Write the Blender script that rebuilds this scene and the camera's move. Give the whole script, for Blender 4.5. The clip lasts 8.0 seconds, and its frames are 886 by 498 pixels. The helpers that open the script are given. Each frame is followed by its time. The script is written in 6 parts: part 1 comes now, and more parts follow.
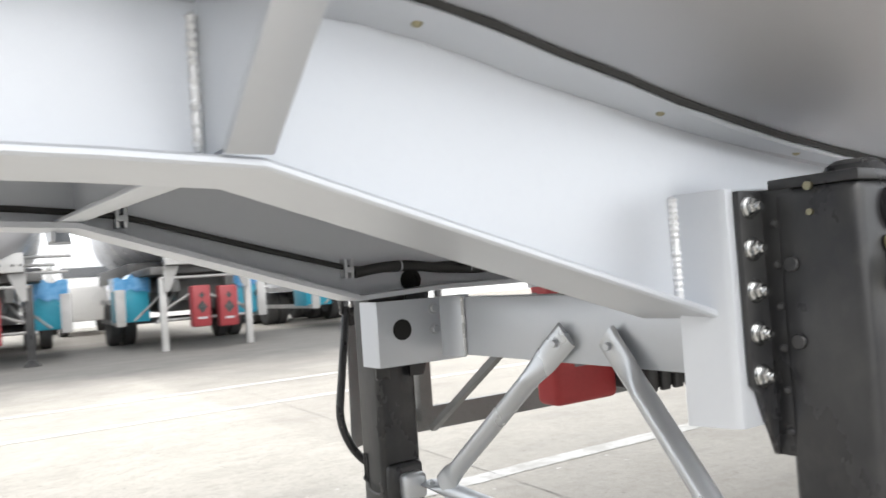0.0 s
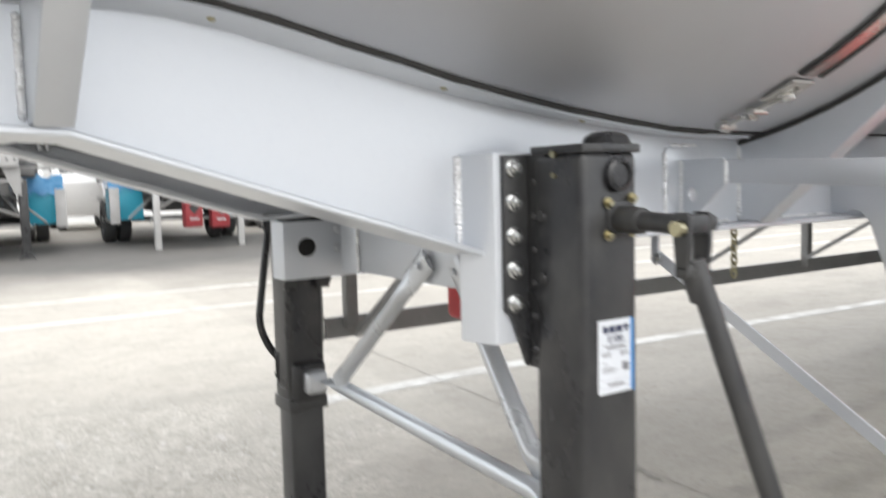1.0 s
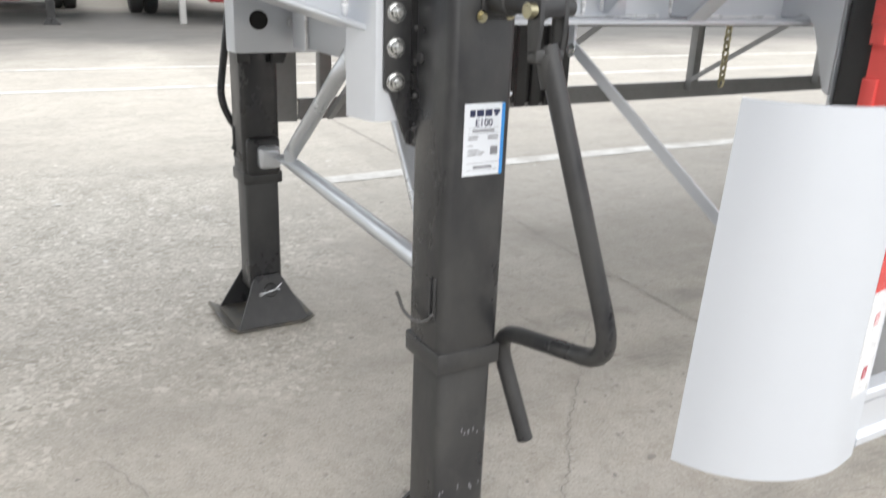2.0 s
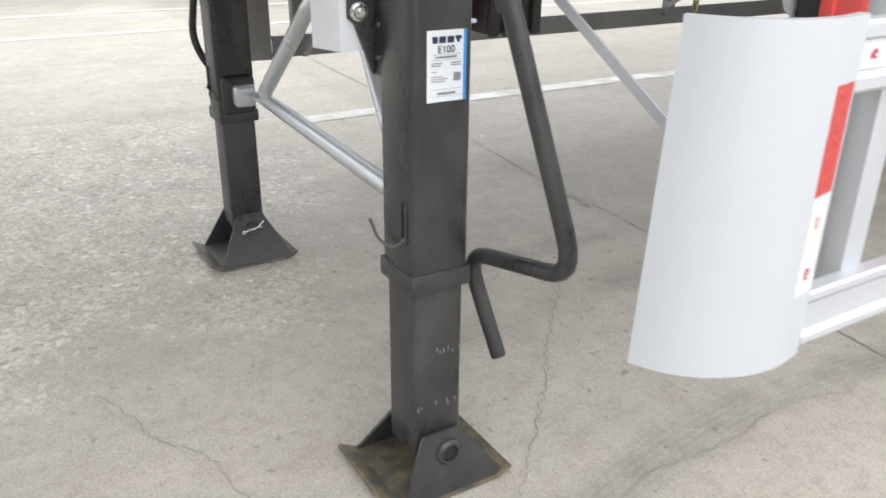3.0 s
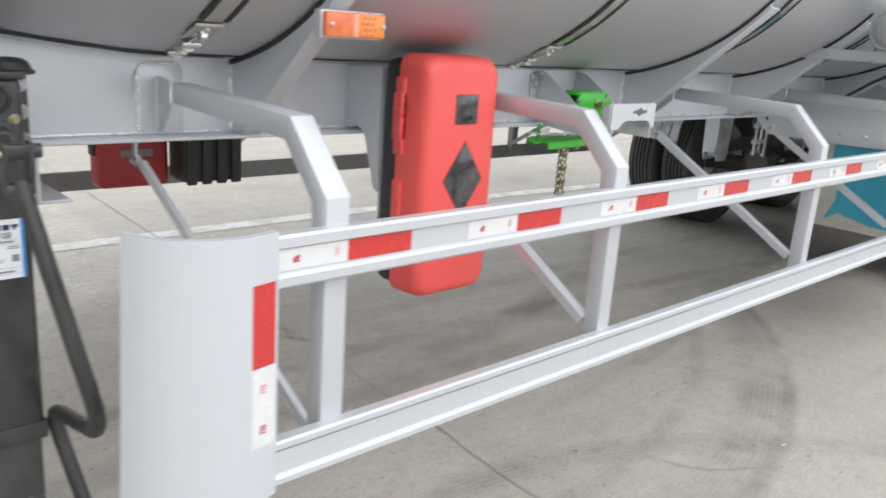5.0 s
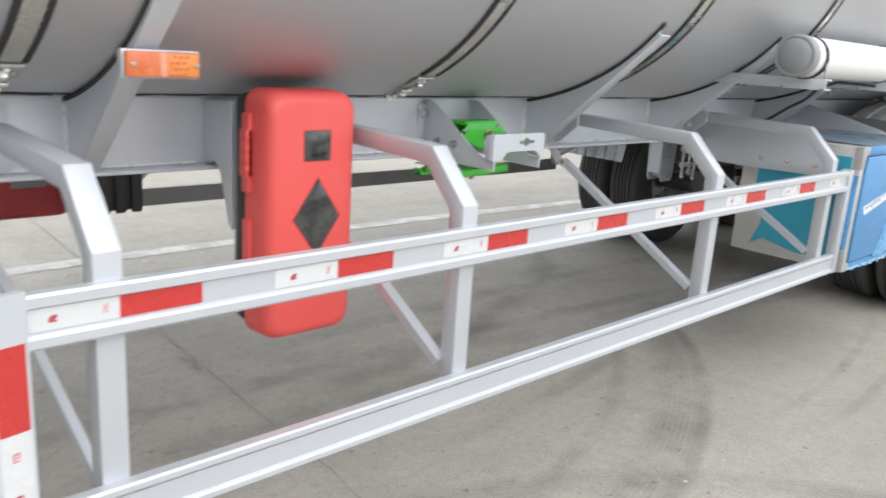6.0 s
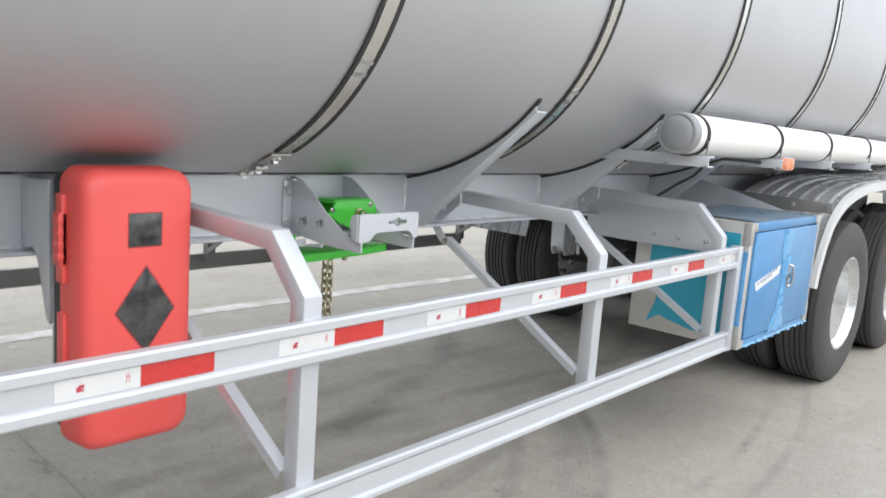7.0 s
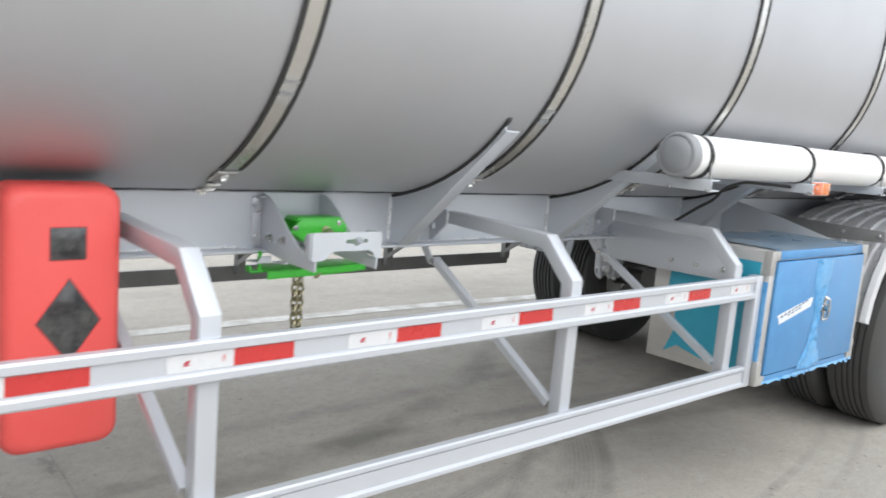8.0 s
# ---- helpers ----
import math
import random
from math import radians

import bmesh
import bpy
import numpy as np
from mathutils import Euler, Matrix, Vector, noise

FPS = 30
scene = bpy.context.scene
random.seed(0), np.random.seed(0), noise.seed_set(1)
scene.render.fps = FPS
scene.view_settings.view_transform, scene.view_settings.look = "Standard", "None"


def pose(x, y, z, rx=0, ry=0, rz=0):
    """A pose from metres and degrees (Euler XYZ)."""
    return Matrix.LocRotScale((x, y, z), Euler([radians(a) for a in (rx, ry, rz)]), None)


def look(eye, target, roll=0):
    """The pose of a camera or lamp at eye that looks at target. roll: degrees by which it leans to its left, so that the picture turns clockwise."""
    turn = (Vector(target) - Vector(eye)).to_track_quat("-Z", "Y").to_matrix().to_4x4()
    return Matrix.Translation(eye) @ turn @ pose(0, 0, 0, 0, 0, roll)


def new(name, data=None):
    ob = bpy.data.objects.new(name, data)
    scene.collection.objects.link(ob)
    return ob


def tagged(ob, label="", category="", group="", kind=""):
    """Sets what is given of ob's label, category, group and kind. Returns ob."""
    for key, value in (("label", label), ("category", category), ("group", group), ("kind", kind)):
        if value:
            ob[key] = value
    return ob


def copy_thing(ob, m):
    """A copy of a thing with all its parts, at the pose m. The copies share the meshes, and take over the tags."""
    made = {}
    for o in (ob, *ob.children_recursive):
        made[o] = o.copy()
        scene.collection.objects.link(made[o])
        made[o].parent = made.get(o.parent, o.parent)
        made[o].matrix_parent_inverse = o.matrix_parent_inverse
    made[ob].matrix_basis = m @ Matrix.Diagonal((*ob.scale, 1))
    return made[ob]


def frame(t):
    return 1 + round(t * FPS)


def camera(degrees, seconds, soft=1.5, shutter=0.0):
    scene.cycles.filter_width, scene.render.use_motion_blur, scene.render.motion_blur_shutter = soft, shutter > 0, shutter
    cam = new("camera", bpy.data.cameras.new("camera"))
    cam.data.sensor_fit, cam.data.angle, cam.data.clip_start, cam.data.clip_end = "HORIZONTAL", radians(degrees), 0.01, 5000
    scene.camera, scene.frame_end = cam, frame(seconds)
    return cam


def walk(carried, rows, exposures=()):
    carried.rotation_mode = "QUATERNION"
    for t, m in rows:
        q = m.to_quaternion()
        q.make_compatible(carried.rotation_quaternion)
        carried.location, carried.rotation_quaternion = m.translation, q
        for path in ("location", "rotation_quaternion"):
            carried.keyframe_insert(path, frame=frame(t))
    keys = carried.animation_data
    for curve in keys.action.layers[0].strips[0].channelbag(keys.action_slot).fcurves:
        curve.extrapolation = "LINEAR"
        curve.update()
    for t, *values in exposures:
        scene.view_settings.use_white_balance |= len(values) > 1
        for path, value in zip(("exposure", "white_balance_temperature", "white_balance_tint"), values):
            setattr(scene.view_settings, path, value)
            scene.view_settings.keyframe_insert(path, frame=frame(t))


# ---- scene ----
cam = camera(58.4, 8.0, soft=1.6, shutter=0.5)
PATH = [
    (0, (0.065, 0.028, 1.142), (1.164, 1.698, 1.203), -4.0),
    (0.2, (0.131, -0.039, 1.152), (1.151, 1.681, 1.205), -3.6),
    (0.5, (0.175, -0.168, 1.168), (1.16, 1.573, 1.196), -2.9),
    (0.8, (0.19, -0.278, 1.178), (1.235, 1.426, 1.115), -3.1),
    (1, (0.182, -0.352, 1.181), (1.262, 1.323, 1.015), -1.5),
    (1.2, (0.206, -0.412, 1.178), (1.309, 1.239, 0.933), 0.2),
    (1.5, (0.306, -0.486, 1.18), (1.374, 1.165, 0.818), 2.2),
    (1.7, (0.357, -0.511, 1.169), (1.368, 1.136, 0.655), 2.8),
    (2, (0.389, -0.528, 1.155), (1.342, 1.101, 0.495), 2.2),
    (2.2, (0.394, -0.529, 1.144), (1.317, 1.101, 0.442), 1.1),
    (3.3, (0.388, -0.68, 1.156), (1.346, 0.876, 0.344), 0.6),
    (3.5, (0.414, -0.76, 1.173), (1.368, 0.816, 0.392), 1.8),
    (3.8, (0.45, -0.88, 1.207), (1.449, 0.719, 0.541), 3.0),
    (4, (0.476, -0.955, 1.245), (1.572, 0.595, 0.614), 3.1),
    (4.2, (0.496, -1.008, 1.272), (1.67, 0.482, 0.639), 2.9),
    (4.5, (0.547, -1.04, 1.326), (1.791, 0.416, 0.749), 1.9),
    (4.7, (0.6, -1.053, 1.344), (1.899, 0.363, 0.788), 2.7),
    (5.8, (0.961, -1.246, 1.421), (2.297, 0.16, 0.931), 5.5),
    (6, (1.019, -1.271, 1.436), (2.367, 0.121, 0.94), 3.8),
    (6.2, (1.071, -1.281, 1.439), (2.437, 0.11, 0.994), 3.0),
    (6.5, (1.165, -1.281, 1.463), (2.64, 0.019, 1.096), 4.9),
    (6.8, (1.237, -1.268, 1.452), (2.736, 0.014, 1.119), 5.2),
    (7, (1.283, -1.266, 1.456), (2.774, 0.03, 1.144), 4.2),
    (7.2, (1.335, -1.294, 1.451), (2.814, 0.022, 1.17), 4.0),
    (7.5, (1.451, -1.379, 1.469), (2.829, 0.041, 1.181), 5.7),
    (7.8, (1.556, -1.476, 1.466), (2.869, 0.005, 1.178), 5.4),
    (8, (1.628, -1.532, 1.498), (2.938, -0.049, 1.206), 4.7),
]
EXPOSURE = [(0, 1.2, 6500, 10), (0.5, 1.12, 6500, 10), (1, 1.1, 6500, 10), (2, 1.05, 6500, 10), (3.5, 0.97, 6500, 10), (4.5, 0.82, 6450, 10), (7, 0.76, 6350, 9), (8, 0.76, 6300, 9)]
walk(cam, [(t, look(eye, target, roll)) for t, eye, target, roll in PATH], EXPOSURE)

# ---- light: bright overcast yard ----
world = bpy.data.worlds.new("overcast_sky")
scene.world = world
world.use_nodes = True
wn, wl = world.node_tree.nodes, world.node_tree.links
sky = wn.new("ShaderNodeTexSky")
sky.sky_type = "NISHITA"
sky.sun_disc = False
SUN_EL, SUN_ROT = 47.0, 192.0
sky.sun_elevation, sky.sun_rotation = radians(SUN_EL), radians(SUN_ROT)
sky.air_density, sky.dust_density = 1.0, 5.0
cloud = wn.new("ShaderNodeMix")
cloud.data_type = "RGBA"
cloud.inputs[0].default_value = 0.82
cloud.inputs[7].default_value = (10.4, 10.7, 11.0, 1)
wl.new(sky.outputs[0], cloud.inputs[6])
wl.new(cloud.outputs[2], wn["Background"].inputs[0])
wn["Background"].inputs[1].default_value = 0.1
sun_data = bpy.data.lights.new("sun", "SUN")
sun_data.energy, sun_data.angle, sun_data.color = 0.85, radians(60), (1.0, 0.98, 0.95)
sun = new("sun", sun_data)
sun.matrix_basis = look((-1.5, -11, 13), (1, 1, 0))


# ---- materials ----
def nodes_of(name):
    m = bpy.data.materials.new(name)
    m.use_nodes = True
    return m, m.node_tree.nodes, m.node_tree.links


def coords(n, l, scale=1.0, stretch=(1, 1, 1)):
    tc = n.new("ShaderNodeTexCoord")
    mp = n.new("ShaderNodeMapping")
    mp.inputs["Scale"].default_value = [scale * s for s in stretch]
    l.new(tc.outputs["Object"], mp.inputs[0])
    return mp.outputs[0]


def noise_tex(n, l, vec, scale, detail=4.0, rough=0.6):
    t = n.new("ShaderNodeTexNoise")
    t.inputs["Scale"].default_value, t.inputs["Detail"].default_value, t.inputs["Roughness"].default_value = scale, detail, rough
    l.new(vec, t.inputs["Vector"])
    return t.outputs["Fac"]


def ramp(n, l, fac, lo, hi, a=0.0, b=1.0):
    r = n.new("ShaderNodeMapRange")
    r.inputs[1].default_value, r.inputs[2].default_value, r.inputs[3].default_value, r.inputs[4].default_value = lo, hi, a, b
    l.new(fac, r.inputs[0])
    return r.outputs[0]


def mixc(n, l, fac, a, b):
    m = n.new("ShaderNodeMix")
    m.data_type = "RGBA"
    if isinstance(fac, float):
        m.inputs[0].default_value = fac
    else:
        l.new(fac, m.inputs[0])
    for i, v in ((6, a), (7, b)):
        if isinstance(v, tuple):
            m.inputs[i].default_value = (*v, 1)
        else:
            l.new(v, m.inputs[i])
    return m.outputs[2]


def surface(name, base, rough=0.5, metal=0.0, worn=None, wear=0.25, big=1.5, small=40.0, bump=0.0, bump_scale=120.0, coat=0.0, rvar=0.1, stretch=(1, 1, 1), spec=0.5):
    """Paint, plastic or metal with stains at a large and a small scale and a fine relief."""
    m, n, l = nodes_of(name)
    p = n["Principled BSDF"]
    v = coords(n, l, 1.0, stretch)
    f1, f2 = noise_tex(n, l, v, big, 5), noise_tex(n, l, v, small, 3)
    worn = worn or tuple(c * 0.72 for c in base)
    a = mixc(n, l, ramp(n, l, f1, 0.42, 0.72, 0, wear), base, worn)
    b = mixc(n, l, ramp(n, l, f2, 0.5, 0.75, 0, wear * 0.6), a, worn)
    l.new(b, p.inputs["Base Color"])
    l.new(ramp(n, l, f1, 0.3, 0.7, rough - rvar, rough + rvar), p.inputs["Roughness"])
    p.inputs["Metallic"].default_value = metal
    p.inputs["Specular IOR Level"].default_value = spec
    if coat:
        p.inputs["Coat Weight"].default_value, p.inputs["Coat Roughness"].default_value = coat, 0.12
    if bump:
        bp = n.new("ShaderNodeBump")
        bp.inputs["Strength"].default_value, bp.inputs["Distance"].default_value = bump, 0.002
        l.new(noise_tex(n, l, v, bump_scale, 3), bp.inputs["Height"])
        l.new(bp.outputs[0], p.inputs["Normal"])
    return m


SILVER = surface("silver_paint", (0.605, 0.632, 0.672), 0.33, 0.3, (0.56, 0.587, 0.63), 0.4, 0.9, 60, 0.04, 300, rvar=0.05)
GUARD = surface("guard_silver_paint", (0.57, 0.592, 0.63), 0.32, 0.35, (0.53, 0.55, 0.588), 0.3, 1.2, 14, 0.02, 500, rvar=0.03)
PANEL = surface("guard_panel_paint", (0.545, 0.572, 0.615), 0.36, 0.2, (0.515, 0.541, 0.584), 0.35, 2.5, 18, 0.03, 400, rvar=0.05)
FOOTN = surface("ochre_rusted_steel", (0.062, 0.060, 0.055), 0.6, 0.0, (0.19, 0.145, 0.085), 0.95, 22, 70, 0.4, 90)
WELD = surface("weld_bead", (0.80, 0.81, 0.82), 0.3, 0.3, (0.6, 0.6, 0.61), 0.4, 30, 160, 0.5, 220)
GALV = surface("bright_tube_paint", (0.58, 0.60, 0.625), 0.28, 0.5, (0.52, 0.54, 0.565), 0.25, 2, 12, 0.02, 200, rvar=0.03)
BLACKP = surface("black_leg_paint", (0.027, 0.0275, 0.030), 0.37, 0.0, (0.058, 0.058, 0.056), 0.9, 7, 30, 0.16, 90, spec=0.45, rvar=0.2, stretch=(1, 1, 0.6))
# guard paint with the far side's shade in its colour; also plain dark grey
DGUARD = surface("dark_shaded_guard_paint", (0.25, 0.25, 0.248), 0.45, 0.2, (0.17, 0.17, 0.167), 0.6, 3, 50, 0.1, 200)
RUST = surface("rusty_foot_steel", (0.075, 0.074, 0.070), 0.55, 0.1, (0.16, 0.140, 0.105), 0.9, 16, 60, 0.4, 90)
RUBBER = surface("black_rubber", (0.034, 0.034, 0.034), 0.7, 0.0, (0.04, 0.04, 0.038), 0.5, 6, 60, 0.2, 200)
TYRE = surface("tyre_rubber", (0.056, 0.056, 0.057), 0.75, 0.0, (0.07, 0.066, 0.06), 0.6, 5, 40, 0.3, 150)
BLACKPL = surface("black_plastic", (0.032, 0.032, 0.033), 0.5, 0.0, (0.05, 0.05, 0.05), 0.3, 4, 60, 0.15, 250)
RED = surface("red_plastic", (0.74, 0.10, 0.09), 0.45, 0.0, (0.74, 0.065, 0.06), 0.35, 3, 90, 0.10, 400)
# darker, duller copy of the red plastic
REDDULL = surface("dull_red_plastic", (0.43, 0.04, 0.043), 0.5, 0.0, (0.27, 0.028, 0.03), 0.5, 3, 60, 0.1, 300)
GREEN = surface("green_paint", (0.06, 0.50, 0.04), 0.36, 0.0, (0.05, 0.36, 0.04), 0.5, 8, 70, 0.12, 200, 0.2)
ZINC = surface("zinc_bolt", (0.56, 0.57, 0.57), 0.2, 1.0, (0.45, 0.45, 0.45), 0.5, 60, 300)
BRASS = surface("yellow_zinc_bolt", (0.40, 0.37, 0.25), 0.32, 1.0, (0.36, 0.32, 0.2), 0.5, 60, 300)
STEEL = surface("stainless_band", (0.74, 0.73, 0.70), 0.27, 1.0, (0.5, 0.5, 0.5), 0.4, 6, 90, 0.05, 200)
BOXST = surface("stainless_box", (0.60, 0.59, 0.57), 0.38, 0.55, (0.5, 0.48, 0.44), 0.5, 4, 60, 0.06, 200, stretch=(1, 1, 6))
FILM = surface("blue_protective_film", (0.072, 0.235, 0.48), 0.38, 0.0, (0.10, 0.30, 0.56), 0.7, 5, 20, 0.25, 24, 0.15)
FILMT = surface("dusty_lid_film", (0.15, 0.24, 0.34), 0.35, 0.1, (0.26, 0.29, 0.32), 0.9, 5, 18, 0.3, 24)
FILML = surface("loose_blue_film", (0.085, 0.31, 0.60), 0.3, 0.0, (0.17, 0.43, 0.71), 0.9, 9, 30, 0.8, 30, 0.4)
FILMD = surface("teal_side_film", (0.035, 0.36, 0.50), 0.4, 0.0, (0.03, 0.28, 0.40), 0.6, 4, 26, 0.3, 30, 0.1)
WHITEPL = surface("white_plastic_pipe", (0.83, 0.83, 0.82), 0.35, 0.0, (0.74, 0.74, 0.72), 0.4, 2, 50, 0.04, 200)
WHITEV = surface("van_paint", (0.84, 0.84, 0.83), 0.3, 0.0, (0.8, 0.8, 0.78), 0.4, 2, 40, 0.03, 200)
# two greys with the shade on the parked trailers' fronts mixed in
YARDG = surface("shaded_grey_paint", (0.30, 0.30, 0.295), 0.5, 0.1, (0.22, 0.215, 0.205), 0.7, 3, 40, 0.1, 200)
BEAMG = surface("shaded_beam_paint", (0.44, 0.44, 0.435), 0.5, 0.1, (0.33, 0.325, 0.315), 0.7, 3, 40, 0.1, 200)
YARDR = surface("dark_red_plastic", (0.22, 0.025, 0.03), 0.5, 0.0, (0.22, 0.026, 0.03), 0.6, 3, 40, 0.1, 300)
CORNER = surface("dull_stainless_corner", (0.48, 0.47, 0.45), 0.4, 0.4, (0.34, 0.33, 0.31), 0.5, 14, 80, 0.05, 200)
WHITEP = surface("white_paint", (0.60, 0.61, 0.625), 0.35, 0.0, (0.55, 0.555, 0.56), 0.4, 3, 50, 0.06, 200)
CAPG = surface("tube_cap_plastic", (0.27, 0.28, 0.29), 0.45, 0.0, (0.3, 0.3, 0.31), 0.4, 8, 60)
GREYPL = surface("grey_pipe_cap", (0.36, 0.37, 0.38), 0.45, 0.0, (0.3, 0.3, 0.31), 0.4, 8, 60)
RIMP = surface("rim_paint", (0.70, 0.705, 0.71), 0.24, 0.55, (0.46, 0.46, 0.46), 0.5, 5, 50, 0.06, 200)
MUDG = surface("grey_mudguard_plastic", (0.64, 0.65, 0.67), 0.28, 0.2, (0.46, 0.465, 0.475), 0.5, 3, 50, 0.1, 200)
AMBER = surface("amber_lens", (0.66, 0.145, 0.04), 0.2, 0.0, (0.74, 0.22, 0.09), 0.8, 60, 160, 0.4, 260, 0.5)
AMBERY = surface("yellow_amber_lens", (0.78, 0.27, 0.045), 0.2, 0.0, (0.62, 0.17, 0.03), 0.8, 70, 160, 0.4, 260, 0.5)
AMBERP = surface("pink_frosted_lens", (0.78, 0.36, 0.24), 0.35, 0.0, (0.70, 0.26, 0.16), 0.7, 70, 160, 0.4, 260, 0.2)
TAPER = surface("red_reflective_tape", (0.52, 0.038, 0.035), 0.3, 0.0, (0.44, 0.032, 0.032), 0.4, 12, 120, 0.15, 600)
TAPEW = surface("white_reflective_tape", (0.64, 0.645, 0.655), 0.3, 0.0, (0.57, 0.575, 0.59), 0.4, 12, 120, 0.15, 600)
LABELW = surface("white_label", (0.70, 0.73, 0.77), 0.35, 0.0, (0.64, 0.67, 0.71), 0.3, 20, 100)
INK = surface("navy_ink", (0.02, 0.025, 0.07), 0.5)
INKG = surface("grey_ink", (0.22, 0.22, 0.24), 0.5)
INKB = surface("blue_ink", (0.04, 0.25, 0.62), 0.5)
INKP = surface("pale_red_ink", (0.62, 0.28, 0.30), 0.5)
INKR = surface("red_ink", (0.42, 0.05, 0.075), 0.5)
DARK = surface("dark_hole", (0.012, 0.012, 0.012), 0.8)
UNDER = surface("axle_dirt_paint", (0.10, 0.10, 0.10), 0.6, 0.1, (0.12, 0.11, 0.1), 0.6, 6, 40, 0.3, 120)
LINE = surface("worn_line_paint", (0.62, 0.605, 0.57), 0.6, 0.0, (0.44, 0.42, 0.385), 1.6, 5, 30, 0.3, 120)
STAIN = surface("ground_stain", (0.27, 0.255, 0.23), 0.9, 0.0, (0.36, 0.34, 0.31), 1.0, 14, 60)
CRACK = surface("crack_dirt", (0.23, 0.218, 0.20), 0.9, 0.0, (0.35, 0.332, 0.305), 1.0, 9, 60)
WALLP = surface("yard_wall_paint", (0.74, 0.75, 0.75), 0.7, 0.0, (0.6, 0.6, 0.58), 0.5, 0.4, 6, 0.2, 30)
# dark sheet for the added light-blocking wall
BLOCKER = surface("blocker_sheet", (0.16, 0.165, 0.17), 0.6, 0.0, (0.12, 0.12, 0.12), 0.5, 0.4, 6, 0.2, 30)
# pale smears in the colour stand for bright reflections on scratched panes
PLANK = surface("window_smoke", (0.03, 0.032, 0.033), 0.16, 0.0, (0.12, 0.118, 0.115), 0.55, 26, 70, 0.3, 60, 0.6)


def tank_metal():
    m, n, l = nodes_of("tank_cladding")
    p = n["Principled BSDF"]
    v = coords(n, l, 1.0)
    vs = coords(n, l, 1.0, (40, 1, 1))
    f1, f2 = noise_tex(n, l, v, 0.8, 5), noise_tex(n, l, vs, 3.0, 4)
    c = mixc(n, l, ramp(n, l, f1, 0.35, 0.7), (0.615, 0.62, 0.642), (0.565, 0.57, 0.588))
    l.new(c, p.inputs["Base Color"])
    p.inputs["Metallic"].default_value = 1.0
    l.new(ramp(n, l, f1, 0.3, 0.7, 0.57, 0.63), p.inputs["Roughness"])
    bp = n.new("ShaderNodeBump")
    bp.inputs["Strength"].default_value, bp.inputs["Distance"].default_value = 0.06, 0.002
    l.new(f2, bp.inputs["Height"])
    l.new(bp.outputs[0], p.inputs["Normal"])
    return m


TANK = tank_metal()


def concrete():
    m, n, l = nodes_of("yard_concrete")
    p = n["Principled BSDF"]
    v = coords(n, l, 1.0)
    big, mid, fine, grit = noise_tex(n, l, v, 0.35, 6), noise_tex(n, l, v, 2.2, 7, 0.65), noise_tex(n, l, v, 22, 6, 0.7), noise_tex(n, l, v, 120, 3, 0.6)
    c = mixc(n, l, ramp(n, l, big, 0.35, 0.68), (0.53, 0.495, 0.438), (0.435, 0.404, 0.358))
    # the slab past the joint is a little darker
    sepx = n.new("ShaderNodeSeparateXYZ")
    l.new(v, sepx.inputs[0])
    c = mixc(n, l, ramp(n, l, sepx.outputs[0], 2.40, 2.52, 0.0, 0.35), c, (0.31, 0.288, 0.258))
    # the trailer's shade on the nearer ground, put into the colour with a broken edge
    bay_shade = n.new("ShaderNodeMath")
    bay_shade.operation = "MULTIPLY_ADD"
    l.new(mid, bay_shade.inputs[0])
    bay_shade.inputs[1].default_value = 3.0
    l.new(sepx.outputs[1], bay_shade.inputs[2])
    c = mixc(n, l, ramp(n, l, bay_shade.outputs[0], 2.6, 5.0, 0.42, 0.0), c, (0.36, 0.343, 0.315))
    c = mixc(n, l, ramp(n, l, mid, 0.48, 0.72, 0, 0.35), c, (0.31, 0.29, 0.26))
    c = mixc(n, l, ramp(n, l, fine, 0.48, 0.72, 0, 0.55), c, (0.28, 0.262, 0.235))
    mott = noise_tex(n, l, v, 8.0, 9, 0.78)
    c = mixc(n, l, ramp(n, l, mott, 0.47, 0.66, 0, 0.42), c, (0.30, 0.270, 0.225))
    c = mixc(n, l, ramp(n, l, mott, 0.30, 0.42, 0.35, 0.0), c, (0.58, 0.552, 0.505))
    c = mixc(n, l, ramp(n, l, grit, 0.52, 0.66, 0, 0.55), c, (0.56, 0.535, 0.49))
    c = mixc(n, l, ramp(n, l, noise_tex(n, l, v, 170, 2, 0.5), 0.56, 0.68, 0, 0.6), c, (0.22, 0.205, 0.18))
    # chips and pits: few cells of an uneven cell pattern
    wob = n.new("ShaderNodeVectorMath")
    wob.operation = "MULTIPLY_ADD"
    nz = n.new("ShaderNodeTexNoise")
    nz.inputs["Scale"].default_value = 60.0
    l.new(v, nz.inputs["Vector"])
    l.new(nz.outputs["Color"], wob.inputs[0])
    wob.inputs[1].default_value = (0.03, 0.03, 0.03)
    l.new(v, wob.inputs[2])
    chips = None
    for sc, rare, size, tone in ((14.0, 0.88, 0.17, (0.20, 0.19, 0.175)), (38.0, 0.93, 0.3, (0.21, 0.20, 0.185)), (21.0, 0.93, 0.16, (0.53, 0.515, 0.48))):
        vo = n.new("ShaderNodeTexVoronoi")
        vo.inputs["Scale"].default_value = sc
        l.new(wob.outputs[0], vo.inputs["Vector"])
        sc2 = n.new("ShaderNodeSeparateColor")
        l.new(vo.outputs["Color"], sc2.inputs[0])
        few = ramp(n, l, sc2.outputs[0], rare, rare + 0.03)
        near = ramp(n, l, vo.outputs["Distance"], size * 0.5, size, 0.8, 0.0)
        mu = n.new("ShaderNodeMath")
        mu.operation = "MULTIPLY"
        l.new(few, mu.inputs[0])
        l.new(near, mu.inputs[1])
